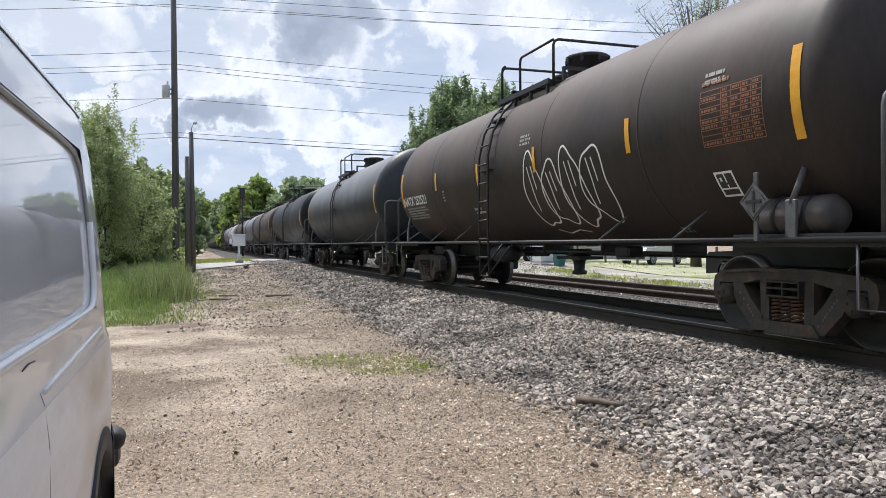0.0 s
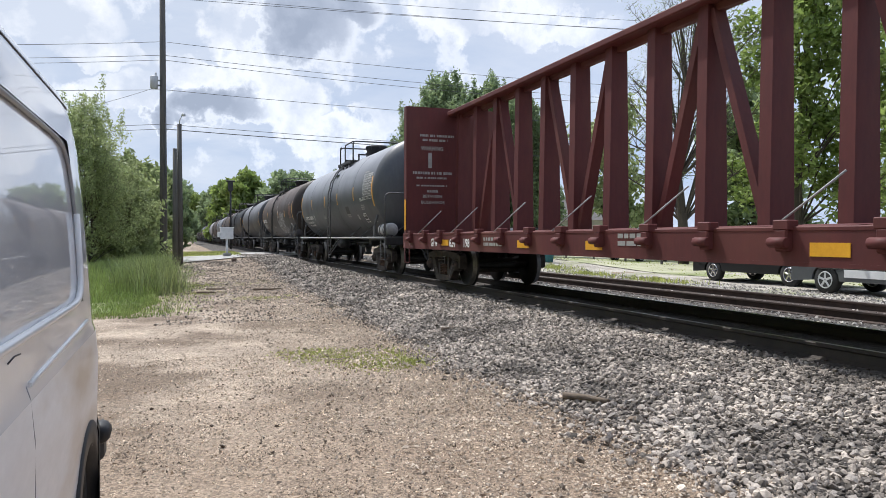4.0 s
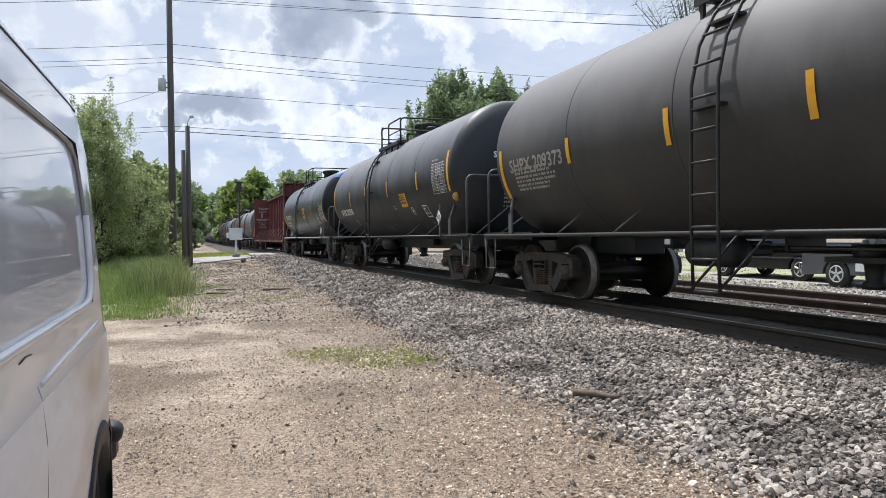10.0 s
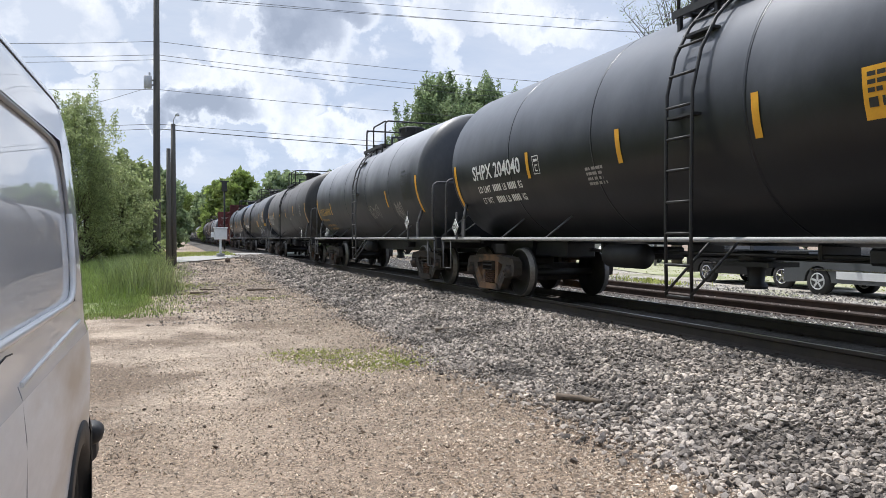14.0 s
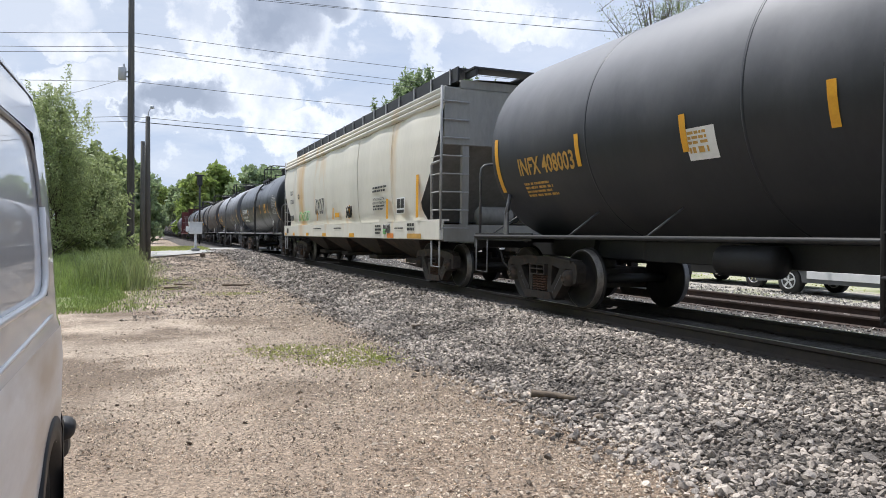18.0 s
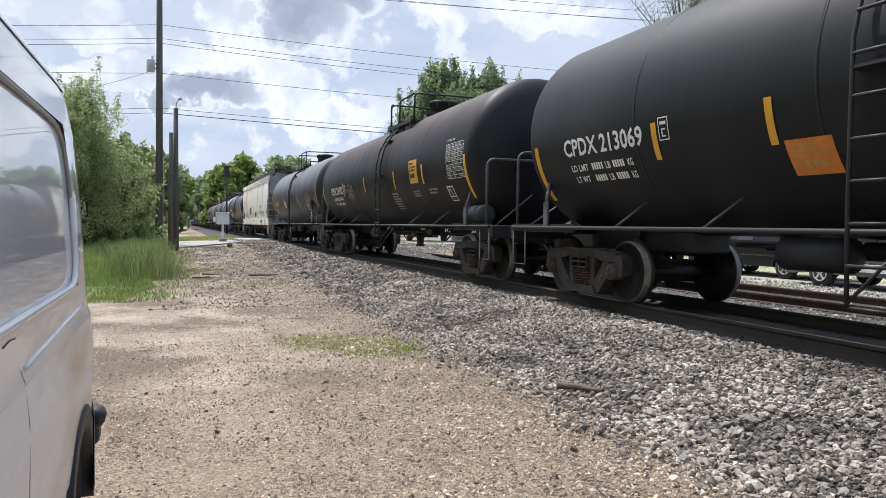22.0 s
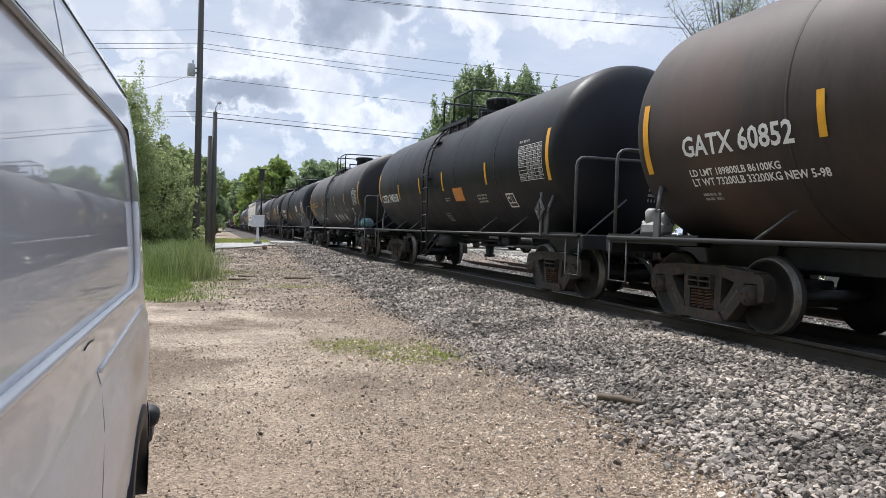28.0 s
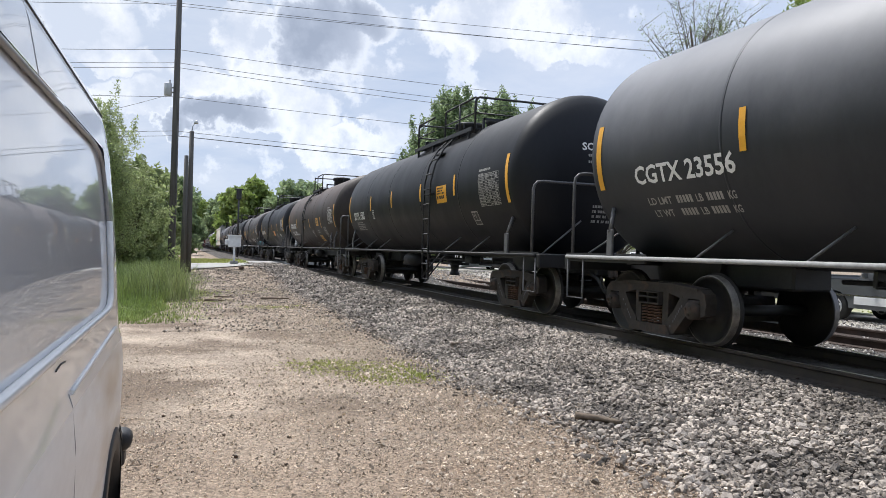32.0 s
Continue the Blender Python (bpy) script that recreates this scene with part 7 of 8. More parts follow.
scrawl(tank, -3.52, -3.32, -1.20, -1.00, 35, "marking_white")
scrawl(tank, -3.20, -2.72, -1.22, -0.88, 14, "marking_white")
scrawl(tank, 0.07, 0.47, -0.61, 0.21, 21, "spray_teal")
scrawl(tank, 3.60, 3.82, -1.30, -0.82, 22, "spray_teal")
scrawl(tank, 4.74, 4.92, -1.39, -0.97, 23, "spray_teal")
scrawl(tank, 4.45, 5.15, -0.87, -0.35, 24, "spray_dim")
small_panel(tank, 5.25, 5.53, -0.98, -0.65)
print_block(tank, 3.98, 4.26, -0.84, -0.66)
data_panel(tank, 5.77, 6.66, -0.50, 0.06)
scrawl(tank, -5.43, -5.16, -1.41, -0.85, 31, "spray_teal")
scrawl(tank, -3.24, -3.00, -0.91, -0.60, 35, "spray_red")
tank = CARS[13][2]
stripe(tank, -1.60, -0.45, -0.02)
stripe(tank, 0.51, -0.47, 0.01)
stripe(tank, 3.53, -0.46, 0.01)
stripe(tank, -3.94, -0.54, -0.09)
words(tank, 'CBTX 740158', -6.28, -0.60, 0.26, 2.12, "marking_white")
notice(tank, 1.20, 1.88, -0.77, -0.44, "marking_orange")
data_panel(tank, 5.31, 6.31, -0.49, 0.16)
small_panel(tank, 4.36, 4.75, -1.02, -0.70)
print_block(tank, 2.75, 3.42, -0.89, -0.66)
print_block(tank, -0.17, 0.30, -1.39, -1.08)
print_block(tank, 0.45, 0.89, -0.77, -0.66)
tank = CARS[14][2]
stripe(tank, -3.63, -0.46, 0.00)
stripe(tank, -1.31, -0.54, -0.08)
stripe(tank, 0.45, -0.55, -0.09)
stripe(tank, 3.46, -0.59, -0.13)
words(tank, 'GATX 60852', -5.82, -0.47, 0.25, 1.82, "marking_white")
words(tank, 'LD LMT 189800LB 86100KG', -5.78, -0.73, 0.09, 1.51, "marking_white")
words(tank, 'LT WT 73200LB 33200KG NEW 5-98', -5.78, -0.86, 0.10, 2.12, "marking_white")
notice(tank, 2.24, 2.86, -0.49, -0.13)
notice(tank, 2.14, 2.76, -1.29, -0.95)
print_block(tank, 0.74, 1.25, -1.05, -0.69)
print_block(tank, 2.21, 2.76, -0.87, -0.70)
print_block(tank, 0.18, 0.35, -1.62, -1.35)
print_block(tank, 3.89, 4.55, -1.08, -0.58)
data_panel(tank, 5.27, 6.20, -0.45, 0.11)
print_block(tank, -5.69, -5.32, -1.10, -0.97)
tank = CARS[15][2]
stripe(tank, -3.65, -0.25, 0.21)
stripe(tank, -1.19, -0.26, 0.21)
stripe(tank, 1.55, -0.24, 0.21)
stripe(tank, 4.00, -0.23, 0.23)
words(tank, 'SOTX 1583', -6.13, -0.48, 0.26, 1.49, "marking_white")
plate_box(tank, -3.51, -3.30, -0.51, -0.24)
print_block(tank, -5.89, -4.79, -0.89, -0.57)
notice(tank, 2.80, 3.48, -0.35, 0.05, "marking_yellow")
data_panel(tank, 5.41, 6.41, -0.55, 0.09, "marking_faded")
small_panel(tank, 4.77, 5.10, -0.95, -0.63, "marking_faded")
print_block(tank, 5.42, 5.70, 0.03, 0.11)
tank = CARS[16][2]
stripe(tank, -3.74, -0.31, 0.16)
words(tank, 'CGTX 23556', -5.76, -0.52, 0.24, 1.87, "marking_white")
load_block(tank, -5.62, -4.00, -1.00, -0.72, "marking_faded")

for i_, u_, z_ in ((0, 6.28, 1.49), (9, 6.03, 1.40), (12, 6.57, 1.38), (14, 6.04, 1.45), (11, 6.49, 1.45), (13, 6.25, 1.55)):
    placard(CARS[i_][2], u_, z_, 0.20, "pipe_grey" if i_ != 9 else "galvanised")
h4 = CARS[4][3]
part("round_mark", Shape().lathe([(-(h4 + 0.26), 0.002), (-(h4 + 0.26), 0.10), (-(h4 + 0.24), 0.10), (-(h4 + 0.24), 0.002)], 20, "y", (-1.44, 0, TANK_Z - 0.62)).mesh("round_mark", "marking_gold"), CARS[4][2], None, "yellow disc")
# small print along the edge of the end platforms
for i_, mat_ in ((0, "marking_faded"), (3, "marking_white"), (4, "marking_white"), (7, "marking_white"), (9, "marking_gold"), (10, "marking_white"), (11, "marking_white"), (12, "marking_gold"), (13, "marking_gold"), (14, "marking_faded")):
    h_ = CARS[i_][3]
    flat_patch(CARS[i_][0], h_ - 0.72, h_ - 0.50, 1.06, 1.12, mat_, -1.449, "edge_label")
    flat_bars(CARS[i_][0], h_ - 0.42, h_ + 0.42, 1.065, 1.115, 1, mat_, -1.450)

# ---- parked van ----
VAN_END = 3.92      # the far end of the body


def van_x(z, y=0.0):
    """The side of the van: how far out it stands at a height, turning in at the far end and over the roof."""
    pts = ((0.30, -0.42), (0.40, -0.375), (0.60, -0.36), (0.95, -0.352), (1.08, -0.362), (1.12, -0.374), (1.30, -0.385), (1.60, -0.405), (1.88, -0.432), (2.04, -0.462), (2.13, -0.495), (2.20, -0.55), (2.25, -0.68), (2.28, -0.95))
    for (z0, a), (z1, b) in zip(pts, pts[1:]):
        if z <= z1:
            x = a + (b - a) * (z - z0) / (z1 - z0)
            break
    else:
        x = pts[-1][1]
    return x - 1.6 * max(0.0, y - 3.62) ** 2


def van():
    root = thing("van", at(0, 0, 0), "parked white delivery van with dusty lower panels", "van")
    ys = [-1.9 + 0.25 * i for i in range(21)] + [3.30, 3.45, 3.58, 3.68, 3.76, 3.83, 3.88, VAN_END]

    def wall(zs, mat, name, hole=None):
        s = Shape()
        n = len(zs)
        for y in ys:
            for z in zs:
                s.v.append((van_x(z, y), y, z))
        for j in range(len(ys) - 1):
            for i in range(n - 1):
                a = j * n + i
                yc, zc = (ys[j] + ys[j + 1]) / 2, (zs[i] + zs[i + 1]) / 2
                if hole and hole(yc, zc):
                    continue
                s.f.append((a, a + n, a + n + 1, a + 1))
                s.s.append(True)
        return part(name, s.mesh(name, mat, fix=False), root)
    wheel_y, wheel_z = 3.29, 0.30

    def arch(y, z):
        return math.hypot(y - wheel_y, z - wheel_z) < 0.39
    low = wall([0.30, 0.36, 0.42, 0.48, 0.54, 0.60, 0.66, 0.74, 0.84, 0.95, 1.04, 1.08], "van_dirty", "lower_panel", arch)
    mid = wall([1.08, 1.12, 1.18, 1.24], "van_paint", "waist_panel")
    # the large pressed panel above the waist: set in by 12 mm
    inset = Shape()
    zs = [1.24, 1.40, 1.55, 1.70, 1.85, 1.90]
    yin = [y for y in ys if y < 3.25] + [3.34]
    for y in yin:
        for z in zs:
            inset.v.append((van_x(z, y) - 0.012, y, z))
    for j in range(len(yin) - 1):
        for i in range(len(zs) - 1):
            a = j * len(zs) + i
            inset.f.append((a, a + len(zs), a + len(zs) + 1, a + 1))
            inset.s.append(True)
    part("side_panel", inset.mesh("side_panel", "van_paint", fix=False), root)
    # the body round it
    rear = Shape()
    yr = [3.34, 3.40, 3.46, 3.58, 3.68, 3.76, 3.83, 3.88, VAN_END]
    for y in yr:
        for z in zs:
            rear.v.append((van_x(z, y), y, z))
    for j in range(len(yr) - 1):
        for i in range(len(zs) - 1):
            a = j * len(zs) + i
            rear.f.append((a, a + len(zs), a + len(zs) + 1, a + 1))
            rear.s.append(True)
    part("corner_panel", rear.mesh("corner_panel", "van_paint", fix=False), root)
    wall([1.90, 1.96, 2.02, 2.06, 2.10, 2.13, 2.17, 2.20, 2.225, 2.25, 2.265, 2.28], "van_paint", "upper_panel")

    def line(path, r, mat, name, parent=root, lift=0.0):
        return part(name, Shape().tube([(van_x(z, y) + lift, y, z) for y, z in path], r, 8).mesh(name, mat, fix=False), parent)
    # pale lip under the panel and round its far corner, dark gutter above it
    lip = [(-1.9 + 0.3 * i, 1.245) for i in range(17)] + [(3.10, 1.247), (3.20, 1.255), (3.27, 1.28), (3.31, 1.32), (3.335, 1.40), (3.345, 1.60)]
    line(lip, 0.013, "van_trim", "panel_lip")
    gutter = [(-1.9 + 0.3 * i, 1.885) for i in range(16)] + [(2.85, 1.885), (3.08, 1.88), (3.20, 1.865), (3.28, 1.83), (3.32, 1.78), (3.34, 1.68), (3.345, 1.55)]
    line(gutter, 0.008, "seam_grey", "panel_gutter", lift=-0.004)
    line([(-1.9 + 0.3 * i, 2.085) for i in range(19)] + [(3.62, 2.08), (3.75, 2.06)], 0.004, "seam", "roof_seam", lift=0.0)
    # door seam
    line([(1.93, z) for z in (1.885, 1.95, 2.02, 2.08, 2.12)], 0.0016, "seam_pale", "door_seam")
    line([(2.10, z) for z in (0.40, 0.55, 0.7, 0.85, 0.98, 1.09, 1.12)], 0.0020, "seam_grey", "door_seam")
    # crease along the waist
    line([(2.13 + 0.128 * i, 1.118 + 0.003 * i) for i in range(11)], 0.0075, "van_trim", "waist_crease", lift=0.002)
    # fuel flap
    line([(1.92, 1.208), (1.99, 1.214), (2.06, 1.210)], 0.0022, "seam", "flap_pull", lift=0.001)
    # wheel, arch cladding and bumper
    def clad(r0, r1, x0, x1):
        c = Shape()
        n = 22
        vs = []
        for k in range(n + 1):
            a = math.pi * (k / n * 1.1 - 0.05)
            for r, x in ((r0, x0), (r0, x1), (r1, x1), (r1, x0)):
                y, z = wheel_y - r * math.cos(a), wheel_z + r * math.sin(a)
                vs.append((x - 1.6 * max(0.0, y - 3.62) ** 2, y, z))
        c.add(vs, [(4 * k + i, 4 * k + (i + 1) % 4, 4 * k + 4 + (i + 1) % 4, 4 * k + 4 + i) for k in range(n) for i in range(4)], True)
        return c
    part("wheel_arch", clad(0.345, 0.440, -0.50, -0.352).mesh("wheel_arch", "black_plastic"), root, None, "black plastic wheel arch")
    tyre = part("wheel", Shape().lathe([(-0.60, 0.20), (-0.60, 0.315), (-0.585, 0.335), (-0.415, 0.335), (-0.40, 0.315), (-0.395, 0.22), (-0.42, 0.20)], 32, "x", (0, wheel_y, wheel_z)).mesh("wheel", "rubber"), root)
    part("rim", Shape().lathe([(-0.55, 0.20), (-0.43, 0.205), (-0.415, 0.19), (-0.44, 0.12), (-0.43, 0.05), (-0.43, 0.01)], 24, "x", (0, wheel_y, wheel_z)).mesh("rim", "galvanised"), tyre)
    bump = part("bumper", Shape().box(-1.35, VAN_END - 0.02, 0.50, 2.0, 0.22, 0.22, 0.05).mesh("bumper", "black_plastic"), root, None, "black plastic bumper")
    corner = Shape()
    ny = [3.60 + 0.045 * k for k in range(8)] + [VAN_END + 0.03]
    for y in ny:
        top = 0.655 + 0.05 * smooth01(3.60, 3.85, y)
        for z in (0.27, 0.42, top - 0.03, top):
            corner.v.append((van_x(0.6, y) + (0.004 if z == top else 0.012), y, z))
    corner.f = [(4 * j + i, 4 * j + 4 + i, 4 * j + 5 + i, 4 * j + 1 + i) for j in range(len(ny) - 1) for i in range(3)]
    corner.s = [True] * len(corner.f)
    part("bumper_corner", corner.mesh("bumper_corner", "black_plastic", fix=False), bump)
    part("bumper_end", Shape().lathe([(3.72, 0.02), (3.725, 0.04), (3.75, 0.050), (3.83, 0.050), (3.86, 0.04), (3.865, 0.015)], 14, "y", (-0.362, 0, 0.575)).mesh("bumper_end", "black_plastic"), bump)
    # the body that carries the panels
    core = Shape().box(-1.45, 1.0, 1.25, 1.72, 5.7, 1.7, 0.05).box(-1.42, 1.0, 2.20, 1.0, 5.7, 0.1, 0.03)
    part("body_shell", core.mesh("body_shell", "van_paint"), root)
    # far side and ends close the body
    part("end_door", Shape().box(-1.4, VAN_END - 0.06, 1.35, 1.75, 0.05, 1.6, 0.02).mesh("end_door", "van_paint"), root)
    part("tail_lamp", Shape().box(-0.62, VAN_END - 0.01, 1.35, 0.10, 0.06, 0.5, 0.02).mesh("tail_lamp", "lamp_red"), root, None, "red tail lamp")
    for wy in (-1.0,):
        w2 = part("wheel", Shape().lathe([(-0.60, 0.20), (-0.60, 0.315), (-0.585, 0.335), (-0.415, 0.335), (-0.40, 0.315), (-0.395, 0.22), (-0.42, 0.20)], 32, "x", (0, wy, wheel_z)).mesh("wheel", "rubber"), root)
    return root


van()

# ---- trees, poles, wires ----
LEAF = np.random.default_rng(11)


def leaf_cloud(name, blobs, per, size, mat):
    """Small leaf blades filling uneven lobes; blobs are (x, y, z, rx, ry, rz)."""
    pts = []
    for x, y, z, rx, ry, rz in blobs:
        n = max(12, int(per * rx * rz))
        d = LEAF.normal(size=(n, 3))
        d /= np.linalg.norm(d, axis=1)[:, None]
        d *= (LEAF.random(n) ** 0.6)[:, None] * 1.15
        pts.append(d * (rx, ry, rz) + (x, y, z))
    p = np.concatenate(pts)
    n = len(p)
    a, b = LEAF.normal(size=(n, 3)), LEAF.normal(size=(n, 3))
    a /= np.linalg.norm(a, axis=1)[:, None]
    b -= a * (a * b).sum(1)[:, None]
    b /= np.linalg.norm(b, axis=1)[:, None]
    s = size * LEAF.uniform(0.6, 1.4, (n, 1))
    v = np.stack([p - a * s, p + b * s * 0.45, p + a * s, p - b * s * 0.45], 1).reshape(-1, 3)
    return raw_mesh(name, v, np.arange(4 * n).reshape(n, 4), mat)


def tree(name, x, y, h, spread, mat, label, seed, per=900, leaf=0.10, lobes=26, bare=0.0, low=0.25, slim=0.35, clump=1.0, stems=1, upright=False, twig_count=0):
    """A tapered trunk (or several stems) with limbs, twigs and many leaf clumps at their ends."""
    rng = random.Random(seed)
    near = name == "bush_tree"
    per, leaf = (per * 0.3, leaf * 0.9) if bare else (per * (0.6 if near else 0.22), leaf * (1.25 if near else 1.9))
    root = thing(name, at(x, y, ground_z(x, y) - 0.1), label, "bush" if "bush" in name else "tree")
    s = Shape()
    top = h * 0.85
    r0 = 0.018 * h / math.sqrt(stems)
    trunks = []
    for q in range(stems):
        lean = Vector((rng.uniform(-1, 1), rng.uniform(-1, 1), 0)) * (spread * 0.35 if stems > 1 else 0.03 * h)
        tr = [Vector((rng.uniform(-0.2, 0.2) * (stems > 1), rng.uniform(-0.2, 0.2) * (stems > 1), 0))]
        for k in range(1, 7):
            tr.append(lean * (k / 6) + Vector((rng.uniform(-0.02, 0.02) * h, rng.uniform(-0.02, 0.02) * h, top * k / 6 * (1 - 0.12 * q))))
        s.tube(tr, r0, 8, True, r0 * 0.15)
        trunks.append(tr)
    blobs = []
    for k in range(lobes):
        f = low + (1 - low) * (k + rng.random()) / lobes
        tr = trunks[k % stems]
        base = tr[min(5, int(f * 6 * 0.8))]
        a = rng.uniform(0, 2 * math.pi)
        reach = spread * (0.30 + 0.75 * rng.random()) * (1 - slim * f) * (0.45 if f > 0.9 else 1)
        tip = Vector((math.cos(a) * reach, math.sin(a) * reach, h * (0.06 + 0.90 * f) + rng.uniform(-0.03, 0.03) * h))
        tip += tr[min(6, int(f * 6))] * 0.5
        tip.z = min(tip.z - tr[min(6, int(f * 6))].z * 0.5, h * 0.97)
        midp = base.lerp(tip, 0.5) + Vector((0, 0, 0.02 * h))
        rr = r0 * 0.34 * (1 - 0.6 * f)
        s.tube([base, midp, tip], rr, 5, False, rr * 0.15)
        twigs = twig_count or (7 if bare else 3)
        for q in range(twigs):
            start = midp.lerp(tip, rng.uniform(0.0, 0.95))
            end = start + Vector((rng.uniform(-1, 1), rng.uniform(-1, 1), rng.uniform(-0.1, 1))) * spread * rng.uniform(0.15, 0.34)
            if upright:
                end = start + Vector((rng.uniform(-0.35, 0.35), rng.uniform(-0.35, 0.35), 1)) * spread * rng.uniform(0.2, 0.5)
            s.tube([start, start.lerp(end, 0.5) + Vector((rng.uniform(-1, 1), rng.uniform(-1, 1), 0)) * 0.03 * spread, end], rr * 0.35, 4, False, rr * 0.08)
            q2 = spread * rng.uniform(0.07, 0.16) * clump
            blobs.append((*end, q2 * 0.55, q2 * 0.55, q2 * 1.7) if upright else (*end, q2, q2, q2 * rng.uniform(0.6, 1.0)))
        q2 = spread * rng.uniform(0.14, 0.26) * clump
        blobs.append((*tip, q2, q2, q2 * rng.uniform(0.6, 1.0)))
        if not bare:
            blobs.append((*midp.lerp(tip, 0.5), q2 * 1.2, q2 * 1.2, q2))
    part("trunk", s.mesh("trunk", "bark", fix=False), root)
    part("crown", leaf_cloud("crown", blobs, per * (1 - bare), leaf, mat), root)
    return root


def utility_pole(name, x, y, h, r, label, z0=None, tilt=0.0):
    z = ground_z(x, y) if z0 is None else z0
    root = thing(name, pose(x, y, z - 0.1, 0, tilt, 0), label, "pole")
    part("pole_shaft", Shape().tube([(0, 0, 0), (0, 0, h * 0.5), (0, 0, h)], r, 12, True, r * 0.65).mesh("pole_shaft", "pole_wood"), root)
    return root


PX, PY = -0.78, 40.7
pole = utility_pole("utility_pole", PX, PY, 17.0, 0.20, "tall weathered wooden utility pole with a transformer", 0.6)
part("transformer", Shape().lathe([(0, 0.02), (0.02, 0.20), (0.62, 0.20), (0.66, 0.16), (0.68, 0.03)], 14, "z").lathe([(0.66, 0.03), (0.72, 0.05), (0.82, 0.05), (0.86, 0.02)], 8, "z", (0.08, 0, 0)).mesh("transformer", "galvanised"), pole, at(-0.42, -0.1, 8.75))
part("bracket", Shape().box(-0.2, -0.05, 9.2, 0.3, 0.06, 0.06).box(-0.2, -0.05, 8.95, 0.3, 0.06, 0.06).mesh("bracket", "iron"), pole)
part("ground_wire", Shape().tube([(0.12, -0.17, 0.2), (0.12, -0.16, 8.0)], 0.012, 5).mesh("ground_wire", "wire", fix=False), pole)
small = utility_pole("lamp_pole", 0.02, 33.4, 6.4, 0.145, "short dark wooden pole with a small yard lamp", 0.12)
part("lamp_arm", Shape().tube([(0, 0, 6.35), (0.02, 0, 6.6), (0.14, 0, 6.82)], 0.022, 6).mesh("lamp_arm", "galvanised"), small)
part("lamp_head", Shape().lathe([(0, 0.02), (0.02, 0.09), (0.10, 0.08), (0.16, 0.02)], 12, "z").mesh("lamp_head", "galvanised"), small, at(0.17, 0, 6.74))
utility_pole("wooden_post", -0.17, 33.1, 5.3, 0.13, "short wooden post beside the lamp pole", 0.12)

# silver control cabinet on a post beside the crossing
cab = thing("signal_cabinet", at(2.62, 44.3, ground_z(2.62, 44.3)), "small silver signal cabinet on a post beside the crossing", "cabinet")
part("cabinet_box", Shape().box(0, 0, 1.35, 0.72, 0.5, 0.66, 0.03).box(0, 0, 1.70, 0.80, 0.58, 0.05, 0.01).mesh("cabinet_box", "cabinet_paint"), cab)
part("cabinet_door", Shape().box(0, -0.262, 1.35, 0.60, 0.02, 0.54, 0.005).mesh("cabinet_door", "cabinet_paint"), cab)
part("post", Shape().tube([(0, 0, 0), (0, 0, 1.1)], 0.07, 10).mesh("post", "cabinet_paint"), cab)
part("foot", Shape().box(0, 0, 0.10, 0.45, 0.45, 0.2, 0.03).mesh("foot", "road_surface"), cab)
part("side_box", Shape().box(-0.45, 0, 1.3, 0.16, 0.3, 0.3, 0.02).mesh("side_box", "cabinet_paint"), cab)
# crossing mast far down the line
mast = thing("signal_mast", at(5.0, 78, 0.3), "dark railway signal mast far along the line", "signal")
part("mast_pole", Shape().tube([(0, 0, 0), (0, 0, 7.0)], 0.09, 8).mesh("mast_pole", "iron_black"), mast)
part("signal_head", Shape().box(0, -0.1, 6.5, 0.5, 0.25, 1.0, 0.05).box(0, -0.1, 7.05, 0.9, 0.25, 0.15, 0.03).mesh("signal_head", "iron_black"), mast)

# trees and bushes left of the road
tree("bush_tree", -3.6, 33, 6.7, 2.7, "leaf_bush", "young leafy tree at the edge of the lot", 1, lobes=100, low=0.10, leaf=0.046, per=1600, stems=4, clump=0.62, upright=True, twig_count=5)
tree("bush", -2.6, 36.5, 4.4, 1.9, "leaf_dark", "dense green bush behind the grass", 2, lobes=60, low=0.0, leaf=0.055, per=2400, stems=3, clump=1.0)
tree("bush", -5.8, 35, 6.4, 2.6, "leaf_bush", "dense green bush behind the grass", 3, lobes=60, low=0.0, leaf=0.06, per=2000, stems=3, clump=0.95)
tree("bush", -2.9, 42, 5.4, 2.1, "leaf_dark", "dense green bush behind the grass", 4, lobes=44, low=0.0, leaf=0.085, per=1300, stems=3, clump=1.2)
tree("bush", -8.8, 34, 7.0, 3.0, "leaf_bush", "dense green bush behind the grass", 9, lobes=44, low=0.0, leaf=0.10, per=900, stems=3, clump=1.2)
tree("bush", -3.0, 54, 6.4, 2.4, "leaf_dark", "dense green bush beside the road", 5, lobes=40, low=0.0, leaf=0.12, per=700, stems=3, clump=1.2)
tree("roadside_tree", -3.5, 74, 8.2, 3.4, "leaf_dark", "leafy tree beside the far end of the road", 6, lobes=44, low=0.05, leaf=0.16, per=500, clump=1.2)
tree("roadside_tree", -2.5, 105, 10.5, 4.6, "leaf_tree", "leafy tree beside the far end of the road", 7, lobes=40, low=0.05, leaf=0.22, per=350, clump=1.2)
tree("roadside_tree", -3.0, 160, 14.0, 7.0, "leaf_tree", "leafy tree beside the far end of the road", 8, lobes=40, low=0.05, leaf=0.35, per=200, clump=1.3)


